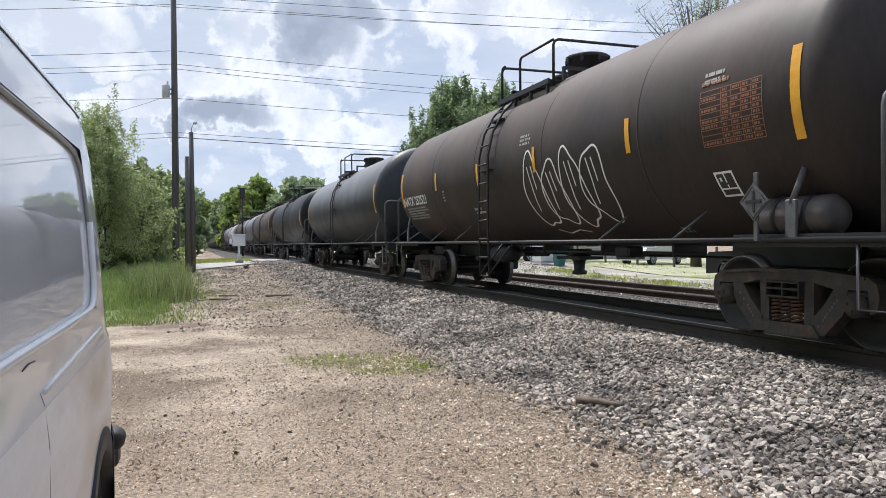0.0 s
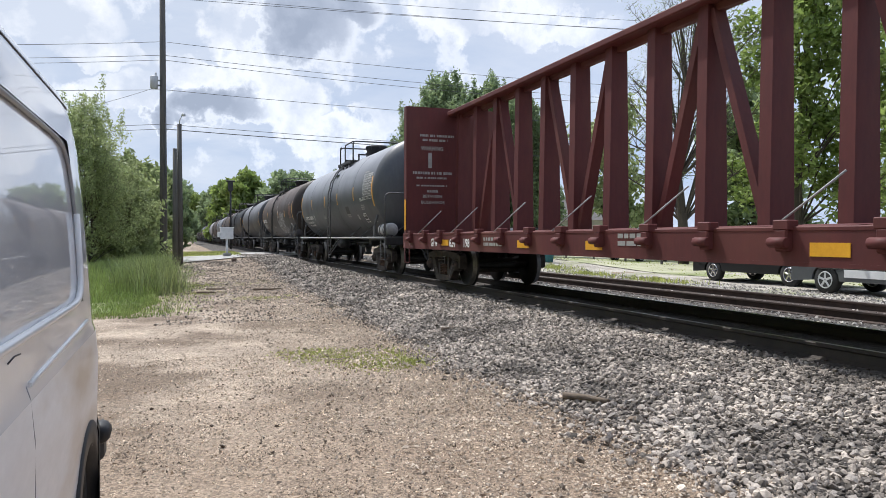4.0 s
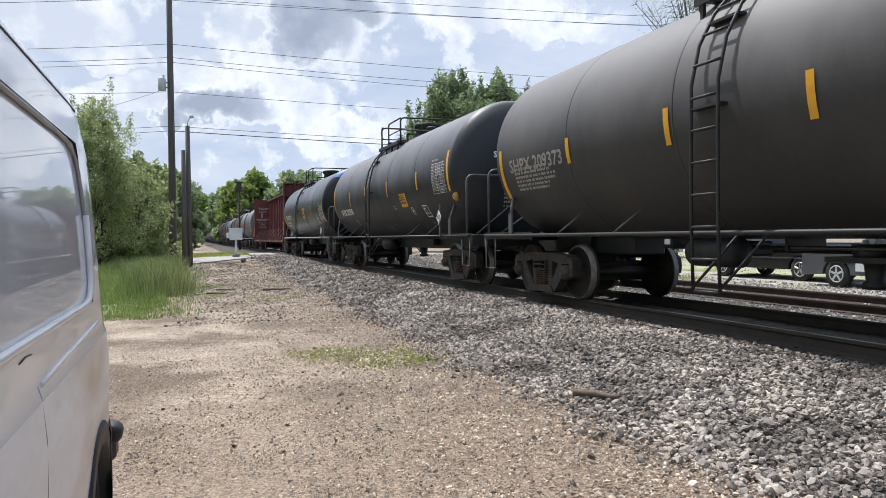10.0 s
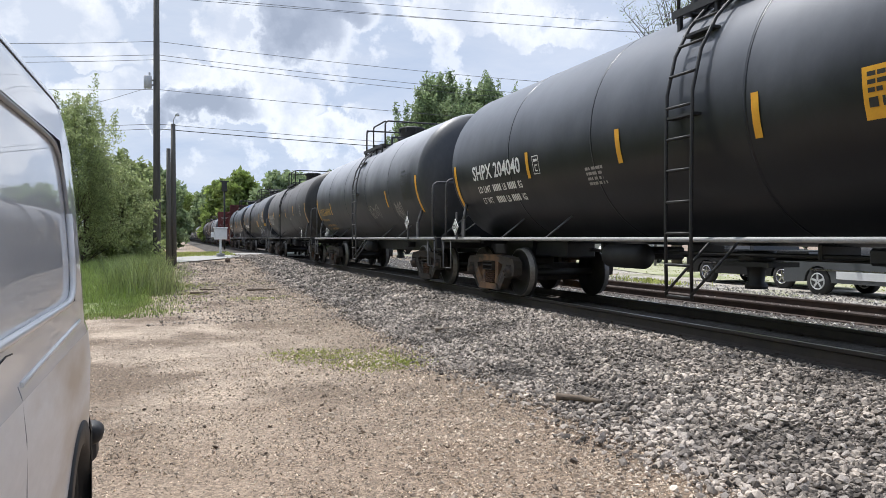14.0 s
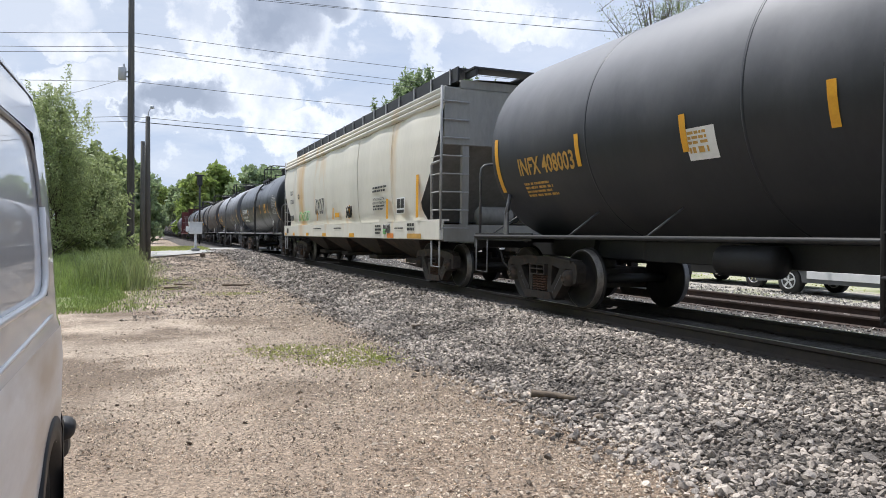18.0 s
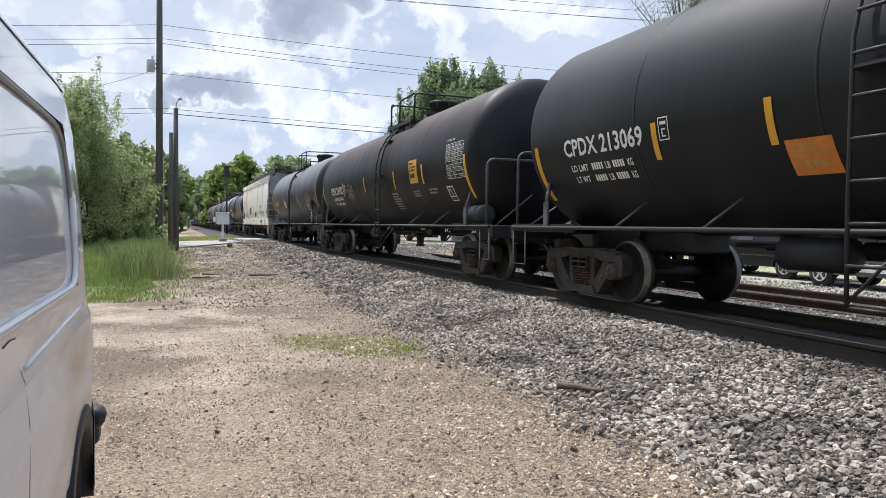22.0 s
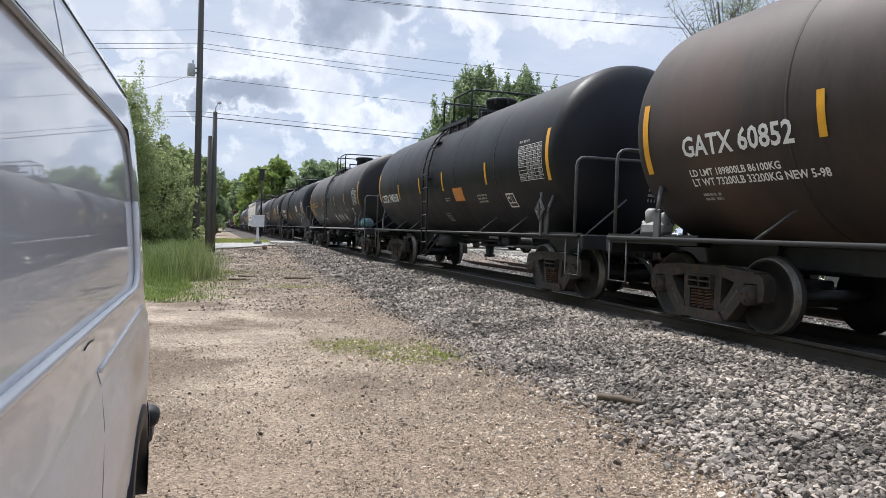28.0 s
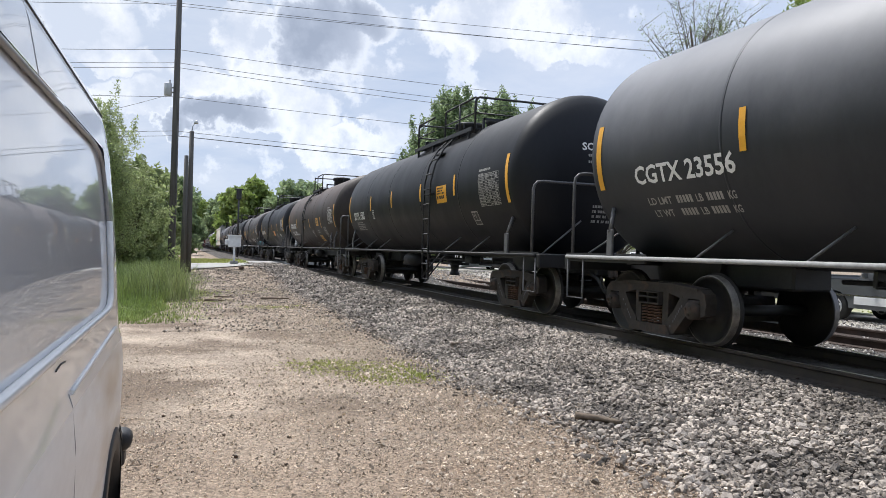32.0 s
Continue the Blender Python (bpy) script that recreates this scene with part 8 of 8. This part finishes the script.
def unseen_belt():
    """An unseen wall of foliage, added to dim the low sky from west and south."""
    line = [(-13.0, 30.0), (-14.0, 20), (-14.5, 8), (-14, -6), (-13, -20), (-6, -34), (6, -38), (22, -38), (40, -34)]
    pts = []
    for (ax, ay), (bx, by) in zip(line, line[1:]):
        n = max(2, int(math.hypot(bx - ax, by - ay) / 0.6))
        pts += [(ax + (bx - ax) * k / n, ay + (by - ay) * k / n) for k in range(n)]
    v, f, rows_ = [], [], 16
    for x, y in pts:
        h = 10.5 + 2.5 * noise.noise((x * 0.25, y * 0.25, 4.0)) + 1.2 * noise.noise((x * 0.9, y * 0.9, 2.0))
        for k in range(rows_ + 1):
            z = h * k / rows_
            out = 1.6 * noise.noise((x * 0.7, y * 0.7, z * 0.7)) + 0.8 * noise.noise((x * 1.9, y * 1.9, z * 1.9)) - 2.5 * (k / rows_) ** 3
            v.append((x + out * 0.8, y + out * 0.5, z - 0.1))
    n = rows_ + 1
    f = [(i * n + k, (i + 1) * n + k, (i + 1) * n + k + 1, i * n + k + 1) for i in range(len(pts) - 1) for k in range(rows_)]
    ob = new("backdrop", raw_mesh("backdrop", np.array(v), np.array(f), "leaf_dark"))
    tagged(ob, "unseen foliage wall added to dim the low sky", "woods", kind="structure")


unseen_belt()


def grass_field(name, count, place, height, mat, label, width=0.012):
    """Single blades, each a bent pair of triangles."""
    rng = np.random.default_rng(len(name))
    v, f = [], []
    for k in range(count):
        x, y, hh = place(rng)
        z = ground_z(x, y) + (0.02 if x > 2.5 else -0.01)
        a = rng.uniform(0, 2 * math.pi)
        hgt = height * hh * rng.uniform(0.5, 1.2)
        dx, dy = math.cos(a), math.sin(a)
        bx, by = rng.normal(0, 0.25, 2) * hgt
        w = width * rng.uniform(0.6, 1.4)
        i = len(v)
        v += [(x - dx * w, y - dy * w, z), (x + dx * w, y + dy * w, z), (x + bx * 0.4 + dx * w * 0.7, y + by * 0.4 + dy * w * 0.7, z + hgt * 0.6), (x + bx * 0.4 - dx * w * 0.7, y + by * 0.4 - dy * w * 0.7, z + hgt * 0.6), (x + bx, y + by, z + hgt)]
        f += [(i, i + 1, i + 2), (i, i + 2, i + 3), (i + 3, i + 2, i + 4)]
    ob = new(name, raw_mesh(name, np.array(v), np.array(f), mat))
    return tagged(ob, label, "grass", kind="stuff")


def verge_edge(y):
    # the right-hand edge of the grass
    return -0.35 + 0.25 * math.sin(y * 0.9) + 0.25 * noise.noise((y * 0.8, 2.0, 0)) - 0.9 * smooth01(18.5, 15.0, y)


def verge(rng):
    y = 15.2 + 27 * rng.random() ** 1.5
    x = verge_edge(y) - 8.0 * rng.random() ** 1.4
    tall = 0.35 + 0.65 * smooth01(17.0, 20.5, y)
    return x, y, tall * (1.3 if noise.noise((x * 0.8, y * 0.5, 7)) > 0.1 else 0.8)


lawn = new("grass_verge", grid_mesh("grass_verge", [-30, -20, -14] + [-10 + 0.4 * i for i in range(25)] + [-0.2], [15.6 + 0.5 * i for i in range(60)], lambda x, y: ground_z(x, y) + 0.02 - 0.05 * smooth01(verge_edge(y) - 0.5, verge_edge(y) + 0.1, x) + 0.012 * noise.noise((x * 3, y * 3, 1.0)), "lawn_soil"))
tagged(lawn, "rough green grass verge at the edge of the lot", "grass", kind="structure")
grass_field("verge_grass", 52000, verge, 0.26, "grass", "uncut bright green grass along the lot", 0.009)


def fringe(rng):
    y = 14.6 + 20 * rng.random() ** 1.3
    x = verge_edge(y) + 0.25 + rng.normal(0, 0.45)
    return x, y, rng.uniform(0.5, 1.2)


grass_field("fringe_grass", 7000, fringe, 0.09, "grass", "short thin grass at the edge of the dirt", 0.007)


def far_verge(rng):
    return rng.uniform(-0.6, 3.6), 46 + 30 * rng.random(), rng.uniform(0.5, 1.3)


grass_field("crossing_weeds", 9000, far_verge, 0.16, "weed", "dry weeds between the road and the line", 0.03)


def tuft(rng):
    a, r = rng.uniform(0, 2 * math.pi), abs(rng.normal(0, 0.45))
    return -0.75 + r * math.cos(a), 21.2 + r * 1.6 * math.sin(a), 1.0


grass_field("tall_grass_clump", 3600, tuft, 0.95, "grass_tall", "tall clump of grass at the verge", 0.008)


def weed(rng):
    k = rng.integers(0, 7)
    cx, cy, r = ((2.05, 8.9, 0.55), (2.3, 8.2, 0.4), (1.7, 9.4, 0.35), (1.9, 18.4, 0.5), (0.5, 20.5, 0.5), (0.4, 24.0, 0.8), (1.5, 24.5, 1.0))[k]
    a, q = rng.uniform(0, 2 * math.pi), r * abs(rng.normal(0, 0.6))
    return cx + q * math.cos(a) * 1.3, cy + q * math.sin(a), 1.0


grass_field("ground_weeds", 14000, weed, 0.038, "weed", "thin yellow-green weeds in the dirt", 0.010)


def driftwood(name, x, y, length, r, turn, label):
    rng = random.Random(round(x * 100))
    pts = [(length * (k / 6 - 0.5), rng.uniform(-0.02, 0.02), rng.uniform(0, 0.01)) for k in range(7)]
    s = Shape().tube(pts, r, 7, True, r * 0.6)
    s.tube([pts[4], (pts[4][0] + length * 0.12, 0.06, 0.05)], r * 0.4, 5, True, r * 0.2)
    ob = new(name, s.mesh(name, "driftwood"))
    ob.matrix_basis = pose(x, y, ground_z(x, y) + r + 0.03, 0, 0, turn)
    return tagged(ob, label, "wood")


driftwood("wood_scrap", 3.36, 5.54, 0.42, 0.034, -52, "splintered piece of weathered wood on the stones")
driftwood("wood_scrap", 2.28, 20.4, 0.75, 0.035, 2, "dark stick lying on the gravel")
driftwood("wood_scrap", 0.66, 20.0, 0.50, 0.028, -15, "short pale stick lying on the dirt")
driftwood("wood_scrap", 0.95, 21.3, 0.50, 0.028, 5, "short dark stick lying on the dirt")
driftwood("wood_scrap", 3.85, 10.3, 0.28, 0.025, 30, "dark stick lying on the stones")
lump = new("rubble_lump", scatter_mesh("rubble_lump", [(2.35, 34.5, ground_z(2.35, 34.5) + 0.10)], [0.34], "clod", ICO, np.random.default_rng(4), 0.8))
tagged(lump, "dark lump of rubble beside the road", "rubble")
rusty = new("earth_lump", scatter_mesh("earth_lump", [(3.36, 4.85, ground_z(3.36, 4.85) + 0.04)], [0.15], "driftwood", ICO, np.random.default_rng(3), 0.5))
tagged(rusty, "tan-brown flat lump of earth among the stones", "earth")


def clods(count):
    rng = np.random.default_rng(8)
    pts, sz = [], []
    for k in range(count):
        y = 2.6 + 16 * rng.random() ** 1.6
        x = rng.uniform(-0.3, 2.6)
        s = 0.02 + 0.045 * rng.random() ** 3
        pts.append((x, y, ground_z(x, y) + s * 0.2))
        sz.append(s)
    ob = new("earth_clods", scatter_mesh("earth_clods", pts, sz, "clod", ICO, rng, 0.7))
    tagged(ob, "dark lumps of earth scattered over the dirt", "earth", kind="stuff")


clods(170)


def span(a, b, sag, r=0.013, seg=24):
    pts = []
    for i in range(seg + 1):
        t = i / seg
        p = Vector(a).lerp(Vector(b), t)
        p.z -= sag * 4 * t * (1 - t)
        pts.append(p)
    ob = new("overhead_line", Shape().tube(pts, r, 5, False).mesh("overhead_line", "wire", fix=False))
    return tagged(ob, "thin dark overhead power line", "cable", "overhead lines")


# lines to the next pole on the right, and back to the left
for z0, z1, left, sag in ((14.2, 17.2, 10.9, 0.4), (11.75, 12.9, 9.4, 0.75), (11.05, 11.9, 9.0, 0.75), (10.8, 11.5, 8.7, 0.8), (9.25, 9.6, 8.6, 0.5), (7.45, 7.0, 6.4, 0.3), (7.2, 6.6, 6.1, 0.3)):
    span((PX, PY, z0), (56, 41.5, z1), sag, 0.022 if z0 == 7.2 else 0.013)
    span((PX, PY, z0), (-40, 39.0, left + 0.4), 0.9)
span((-6, PY, 13.9), (56, 41.5, 17.3), 0.4)
span((-2, PY, 14.6), (56, 41.5, 17.8), 0.3)
span((PX - 0.4, PY - 0.1, 9.3), (-9, 37, 6.2), 0.25, 0.010)

# ---- behind the train: trees, parked vehicles, clutter ----
for x, y, h, wide, lab, seed in ((18.6, 50, 12.3, 3.5, "tall full green tree behind the tracks", 21), (22.0, 51, 12.7, 3.7, "tall full green tree behind the tracks", 22), (25.0, 50, 11.8, 2.9, "green tree beside the tall ones", 24), (15.6, 49, 8.7, 2.4, "smaller green tree beside the tall ones", 23)):
    tree("big_tree", x, y, h, wide, "leaf_tree", lab, seed, lobes=130, low=0.15, leaf=0.062, per=2300, slim=0.18, clump=0.95, upright=True, twig_count=7)
for i, (x, y, h) in enumerate(((10.5, 118, 11.5), (14.5, 108, 11.0), (18.0, 112, 11.5), (22, 100, 10.5), (9.5, 150, 13), (13.5, 165, 14), (9.0, 205, 15), (12.5, 240, 17), (6.5, 290, 18), (27, 95, 10), (33, 90, 10))):
    tree("far_tree", x, y, h, h * 0.40, "leaf_spring" if i % 4 == 0 else "leaf_tree", "green tree in the far tree line", 40 + i, lobes=46, low=0.02, leaf=0.24, per=330, clump=1.2)
tree("bare_tree", 25.4, 32, 16.4, 4.2, "leaf_spring", "tall thin tree, almost bare, with its first buds", 31, lobes=85, low=0.3, leaf=0.045, per=150, bare=0.80, slim=0.1, clump=1.0, twig_count=12)
tree("spring_tree", 31.5, 30, 16.0, 4.2, "leaf_spring", "tall tree in light spring leaf", 32, lobes=40, low=0.2, leaf=0.11, per=520, slim=0.2, clump=1.1)
tree("spring_tree", 29.0, 21, 13.0, 3.8, "leaf_spring", "tall tree in light spring leaf", 33, lobes=30, low=0.25, leaf=0.11, per=420, slim=0.2, clump=1.1)
tree("spring_tree", 36.0, 25, 16.5, 4.5, "leaf_spring", "tall tree in light spring leaf", 34, lobes=40, low=0.15, leaf=0.13, per=480, slim=0.2, clump=1.1)
tree("spring_tree", 27.0, 41, 11.0, 3.4, "leaf_bush", "leafy tree behind the parked cars", 35, lobes=26, low=0.2, leaf=0.12, per=450, slim=0.2, clump=1.1)
tree("spring_tree", 38.0, 40, 13.0, 4.4, "leaf_tree", "leafy tree behind the parked cars", 36, lobes=34, low=0.1, leaf=0.16, per=450, slim=0.2, clump=1.1)


def car_wheel(parent, x, y, r, mat="galvanised"):
    w = part("wheel", cached(("cw", r), lambda: Shape().lathe([(-0.11, r * 0.6), (-0.11, r * 0.95), (-0.09, r), (0.09, r), (0.11, r * 0.95), (0.11, r * 0.6)], 24, "x").mesh("wheel", "rubber")), parent, at(x, y, r))
    rim = part("rim", cached(("cr", r, mat), lambda: Shape().lathe([(-0.10, r * 0.62), (0.10, r * 0.62)], 20, "x").lathe([(-0.118, r * 0.61), (-0.112, r * 0.53), (-0.09, r * 0.50), (-0.09, 0.02)], 20, "x").mesh("rim", "black_plastic")), w)
    spoke = cached(("spoke", r, mat), lambda: Shape().box(-0.108, r * 0.30, 0, 0.03, r * 0.52, r * 0.17, 0.006).mesh("spoke", mat))
    for k in range(5):
        part("spoke", spoke, rim, Matrix.Rotation(k * 2 * math.pi / 5 + 0.3, 4, "X"))
    part("rim_edge", cached(("re", r, mat), lambda: Shape().tube([(-0.115, r * 0.58 * math.cos(k * math.pi / 10), r * 0.58 * math.sin(k * math.pi / 10)) for k in range(21)], r * 0.05, 6, False).mesh("rim_edge", mat)), rim)
    return w


def road_vehicle(name, m, length, width, h_body, h_roof, cab, paint, label, wheel_r=0.37, bed=False, rim="galvanised"):
    """A car or pickup: lower body with wheel openings, cabin with glass, bumpers and lamps. It points to +Y."""
    root = thing(name, m, label, "vehicle")
    L = length / 2
    ax = L - 0.19 * length
    # side outline with arches
    def outline():
        pts = [(-L, 0.30)]
        for c in (-ax, ax):
            for k in range(9):
                a = math.pi * (1 - k / 8)
                pts.append((c + (wheel_r + 0.07) * math.cos(a), max(0.27, wheel_r + (wheel_r + 0.07) * math.sin(a) - 0.02)))
        pts += [(L, 0.30), (L, h_body * 0.80), (L - 0.15, h_body - 0.05), (L * 0.45, h_body), (-L + 0.05, h_body), (-L, h_body - 0.06)]
        return pts
    body = part("body", Shape().prism(outline(), -width / 2, width / 2).mesh("body", paint), root)
    c0, c1 = cab
    cabin = Shape().add([(x * width / 2 * s, y, z) for y, z, s in ((c0, h_body, 0.97), (c1, h_body, 0.97), (c1 - 0.55, h_roof, 0.84), (c0 + (0.1 if bed else 0.45), h_roof, 0.84)) for x in (-1, 1)], [(0, 2, 3, 1), (2, 4, 5, 3), (4, 6, 7, 5), (6, 0, 1, 7), (0, 6, 4, 2), (1, 3, 5, 7)])
    part("cabin", cabin.mesh("cabin", paint), root)
    for q in (-1, 1):
        zt, zb = h_roof - 0.07, h_body + 0.04
        xt, xb = q * (width / 2 * 0.85 + 0.008), q * (width / 2 * 0.965 + 0.008)
        ym = (c0 + c1) / 2 - 0.1
        for a, b in ((c0 + (0.16 if bed else 0.5), ym - 0.04), (ym + 0.04, c1 - 0.62)):
            if b - a > 0.2:
                part("side_window", Shape().add([(xb, a - 0.0, zb), (xb, b + 0.18, zb), (xt, b, zt), (xt, a + 0.05, zt)], [(0, 1, 2, 3)]).mesh("side_window", "glass_dark"), root)
        for y in (-ax, ax):
            car_wheel(root, q * (width / 2 - 0.12), y, wheel_r, rim)
        part("door_handle", Shape().box(q * (width / 2 + 0.015), ym - 0.2, h_body - 0.12, 0.03, 0.18, 0.03, 0.005).mesh("door_handle", "chrome"), root)
        part("head_lamp", Shape().box(q * (width / 2 - 0.22), L - 0.03, h_body * 0.72, 0.34, 0.1, 0.16, 0.03).mesh("head_lamp", "lamp_glass"), root)
        part("tail_lamp", Shape().box(q * (width / 2 - 0.12), -L + 0.03, h_body * 0.75, 0.18, 0.08, 0.24, 0.02).mesh("tail_lamp", "lamp_red"), root)
        part("mirror", Shape().box(q * (width / 2 + 0.08), c1 - 0.3, h_body + 0.12, 0.18, 0.10, 0.16, 0.03).mesh("mirror", paint), root)
    part("windscreen", Shape().add([(-width * 0.44, c1 + 0.012, h_body + 0.05), (width * 0.44, c1 + 0.012, h_body + 0.05), (width * 0.38, c1 - 0.50, h_roof - 0.05), (-width * 0.38, c1 - 0.50, h_roof - 0.05)], [(0, 1, 2, 3)]).mesh("windscreen", "glass_dark"), root)
    for y in (-L, L):
        part("bumper", Shape().box(0, y, 0.48, width * 0.98, 0.16, 0.20, 0.04).mesh("bumper", "chrome" if bed else "black_plastic"), root)
    part("grille", Shape().box(0, L - 0.01, h_body * 0.72, width * 0.5, 0.06, 0.22, 0.02).mesh("grille", "black_plastic"), root)
    if bed:
        part("cargo_bed", Shape().box(0, (-L + c0) / 2, h_body - 0.02, width * 0.86, c0 + L - 0.2, 0.10).mesh("cargo_bed", "black_plastic"), root)
    if name == "old_truck":
        part("rocker_panel", Shape().box(-width / 2 - 0.008, 0, 0.56, 0.02, length * 0.42, 0.20, 0.004).mesh("rocker_panel", "car_white"), root, None, "white lower body panel")
    part("trim_strip", Shape().box(-width / 2 - 0.006, 0, h_body * 0.62, 0.012, length * 0.7, 0.05).mesh("trim_strip", "chrome"), root)
    return root


def gz(x, y):
    return ground_z(x, y) + 0.02


road_vehicle("pickup_truck", at(18.3, 18.6, gz(18.3, 18.6)), 5.35, 1.98, 1.12, 1.85, (-0.5, 1.35), "car_black", "black pickup truck parked on the gravel behind the siding", 0.365, True, "chrome")
road_vehicle("old_truck", at(17.2, 12.8, gz(17.2, 12.8)), 6.0, 1.95, 1.10, 1.85, (-0.7, 1.2), "car_grey", "old two-tone pickup with pale wheels beside the siding", 0.37, True)
road_vehicle("suv", pose(25.6, 36.2, gz(25.6, 36.2), 0, 0, 115), 4.7, 1.85, 1.05, 1.72, (-2.1, 1.1), "car_white", "white station wagon parked on the far grass", 0.36)
road_vehicle("parked_car", pose(22.0, 47.0, gz(22, 47), 0, 0, 100), 4.6, 1.8, 0.95, 1.45, (-1.7, 0.9), "car_white", "white car parked near the crossing", 0.33)
road_vehicle("parked_car", pose(28.0, 29.0, gz(28, 29), 0, 0, 95), 4.8, 1.85, 1.0, 1.6, (-1.9, 0.9), "car_silver", "silver car parked under the trees", 0.34)
road_vehicle("parked_car", pose(19.4, 39.0, gz(19.4, 39), 0, 0, 110), 4.7, 1.85, 1.05, 1.75, (-2.0, 1.0), "car_black", "dark car parked near the crossing", 0.36)
tank_box = thing("storage_tote", at(17.0, 33.0, gz(17, 33)), "pale plastic tote in a wire frame beside a green bin", "container")
part("tote", Shape().box(0, 0, 0.62, 1.1, 1.1, 1.0, 0.08).mesh("tote", "car_white"), tank_box)
part("frame", Shape().box(0, 0, 0.10, 1.16, 1.16, 0.06).box(0, 0, 0.62, 1.16, 1.16, 0.03).box(0, 0, 1.1, 1.16, 1.16, 0.04).box(-0.57, -0.57, 0.6, 0.04, 0.04, 1.1).box(-0.57, 0.57, 0.6, 0.04, 0.04, 1.1).box(0.57, -0.57, 0.6, 0.04, 0.04, 1.1).box(0.57, 0.57, 0.6, 0.04, 0.04, 1.1).mesh("frame", "galvanised"), tank_box)
gb = thing("bin", at(17.0, 31.6, gz(17, 31.6)), "small teal plastic bin on the gravel", "bin")
part("bin_body", Shape().lathe([(0, 0.22), (0.02, 0.26), (0.75, 0.34), (0.78, 0.36), (0.80, 0.30)], 16, "z").mesh("bin_body", "spray_teal"), gb)
house = thing("house", at(33, 58, gz(33, 58)), "low pale house with a grey roof behind the trees", "house")
part("wall", Shape().box(0, 0, 1.5, 11, 8, 3.0).mesh("wall", "house_wall"), house)
part("roof", Shape().prism([(-4.5, 3.0), (4.5, 3.0), (0, 5.2)], -6, 6).mesh("roof", "roof_grey"), house)
for k in range(3):
    wd = part("window", Shape().box(-4 + k * 3.2, -4.02, 1.6, 1.2, 0.06, 1.2).mesh("window", "glass_dark"), house)
    part("window_frame", Shape().box(-4 + k * 3.2, -4.05, 1.6, 1.3, 0.05, 0.08).box(-4 + k * 3.2, -4.05, 2.2, 1.34, 0.05, 0.1).box(-4 + k * 3.2, -4.05, 1.0, 1.34, 0.05, 0.1).mesh("window_frame", "car_white"), wd)
shed = thing("shed", at(24, 55, gz(24, 55)), "white trailer shed beyond the crossing", "shed")
part("wall", Shape().box(0, 0, 1.3, 7, 3, 2.2, 0.05).mesh("wall", "car_white"), shed)
part("roof", Shape().box(0, 0, 2.45, 7.3, 3.3, 0.1).mesh("roof", "roof_grey"), shed)


def lot_grass(rng):
    x = 19.0 + 14 * rng.random()
    y = 12 + 30 * rng.random()
    return x, y, 1.0


far_lawn = new("far_lawn", grid_mesh("far_lawn", [18.8 + 1.2 * i for i in range(24)], [8 + 1.5 * i for i in range(30)], lambda x, y: ground_z(x, y) + 0.035 + 0.02 * noise.noise((x, y, 1)), "dry_lawn"))
tagged(far_lawn, "mown grass beyond the gravel strip", "grass", kind="structure")
grass_field("far_lawn_grass", 5000, lot_grass, 0.045, "weed", "short grass beyond the gravel strip", 0.03)


def lot_weed(rng):
    a, q = rng.uniform(0, 2 * math.pi), abs(rng.normal(0, 0.7))
    cx, cy = ((15.2, 25.0), (15.6, 28.5), (14.8, 20.0))[rng.integers(0, 3)]
    return cx + q * math.cos(a), cy + 1.6 * q * math.sin(a), 1.0


grass_field("siding_weeds", 1500, lot_weed, 0.16, "weed", "pale weeds beside the siding", 0.015)
fence = thing("fence", at(0, 0, 0), "row of dark posts at the edge of the far grass", "fence")
for k in range(9):
    x, y = 22.5 + 0.15 * k, 46 - 3.0 * k
    part("post", cached("fpost", lambda: Shape().box(0, 0, 0.55, 0.10, 0.10, 1.2, 0.01).mesh("post", "pole_wood")), fence, at(x, y, ground_z(x, y)))


def near_stones(count):
    """The loose stones next to the lot, one by one."""
    rng = np.random.default_rng(17)
    shapes = [scatter_mesh("stone", [(0, 0, 0)], [1.0], "stone_single", ICO, rng, 0.55, 0.4) for k in range(10)]
    for k in range(count):
        x = 2.9 + 2.2 * rng.random()
        y = 2.9 + 2.4 * rng.random()
        s = 0.040 + 0.050 * rng.random() ** 2
        part("stone", shapes[k % 10], ballast, pose(x, y, ground_z(x, y) + 0.045 + s * 0.12, rng.uniform(-20, 20), rng.uniform(-20, 20), rng.uniform(0, 360)) @ Matrix.Scale(s, 4))


near_stones(300)


def motions():
    for item in CARS:
        keys(item[0], item[1])
    # the wheels roll: closely set rows keep each turn under 90 degrees
    times = [k * 2 / FPS for k in range(481)]
    turns = [-math.degrees(run(t) / WHEEL_R) for t in times]
    for w in WHEELS[:68]:
        x, y, z = w.location
        walk(w, [(t, pose(x, y, z, a)) for t, a in zip(times, turns)])


motions()
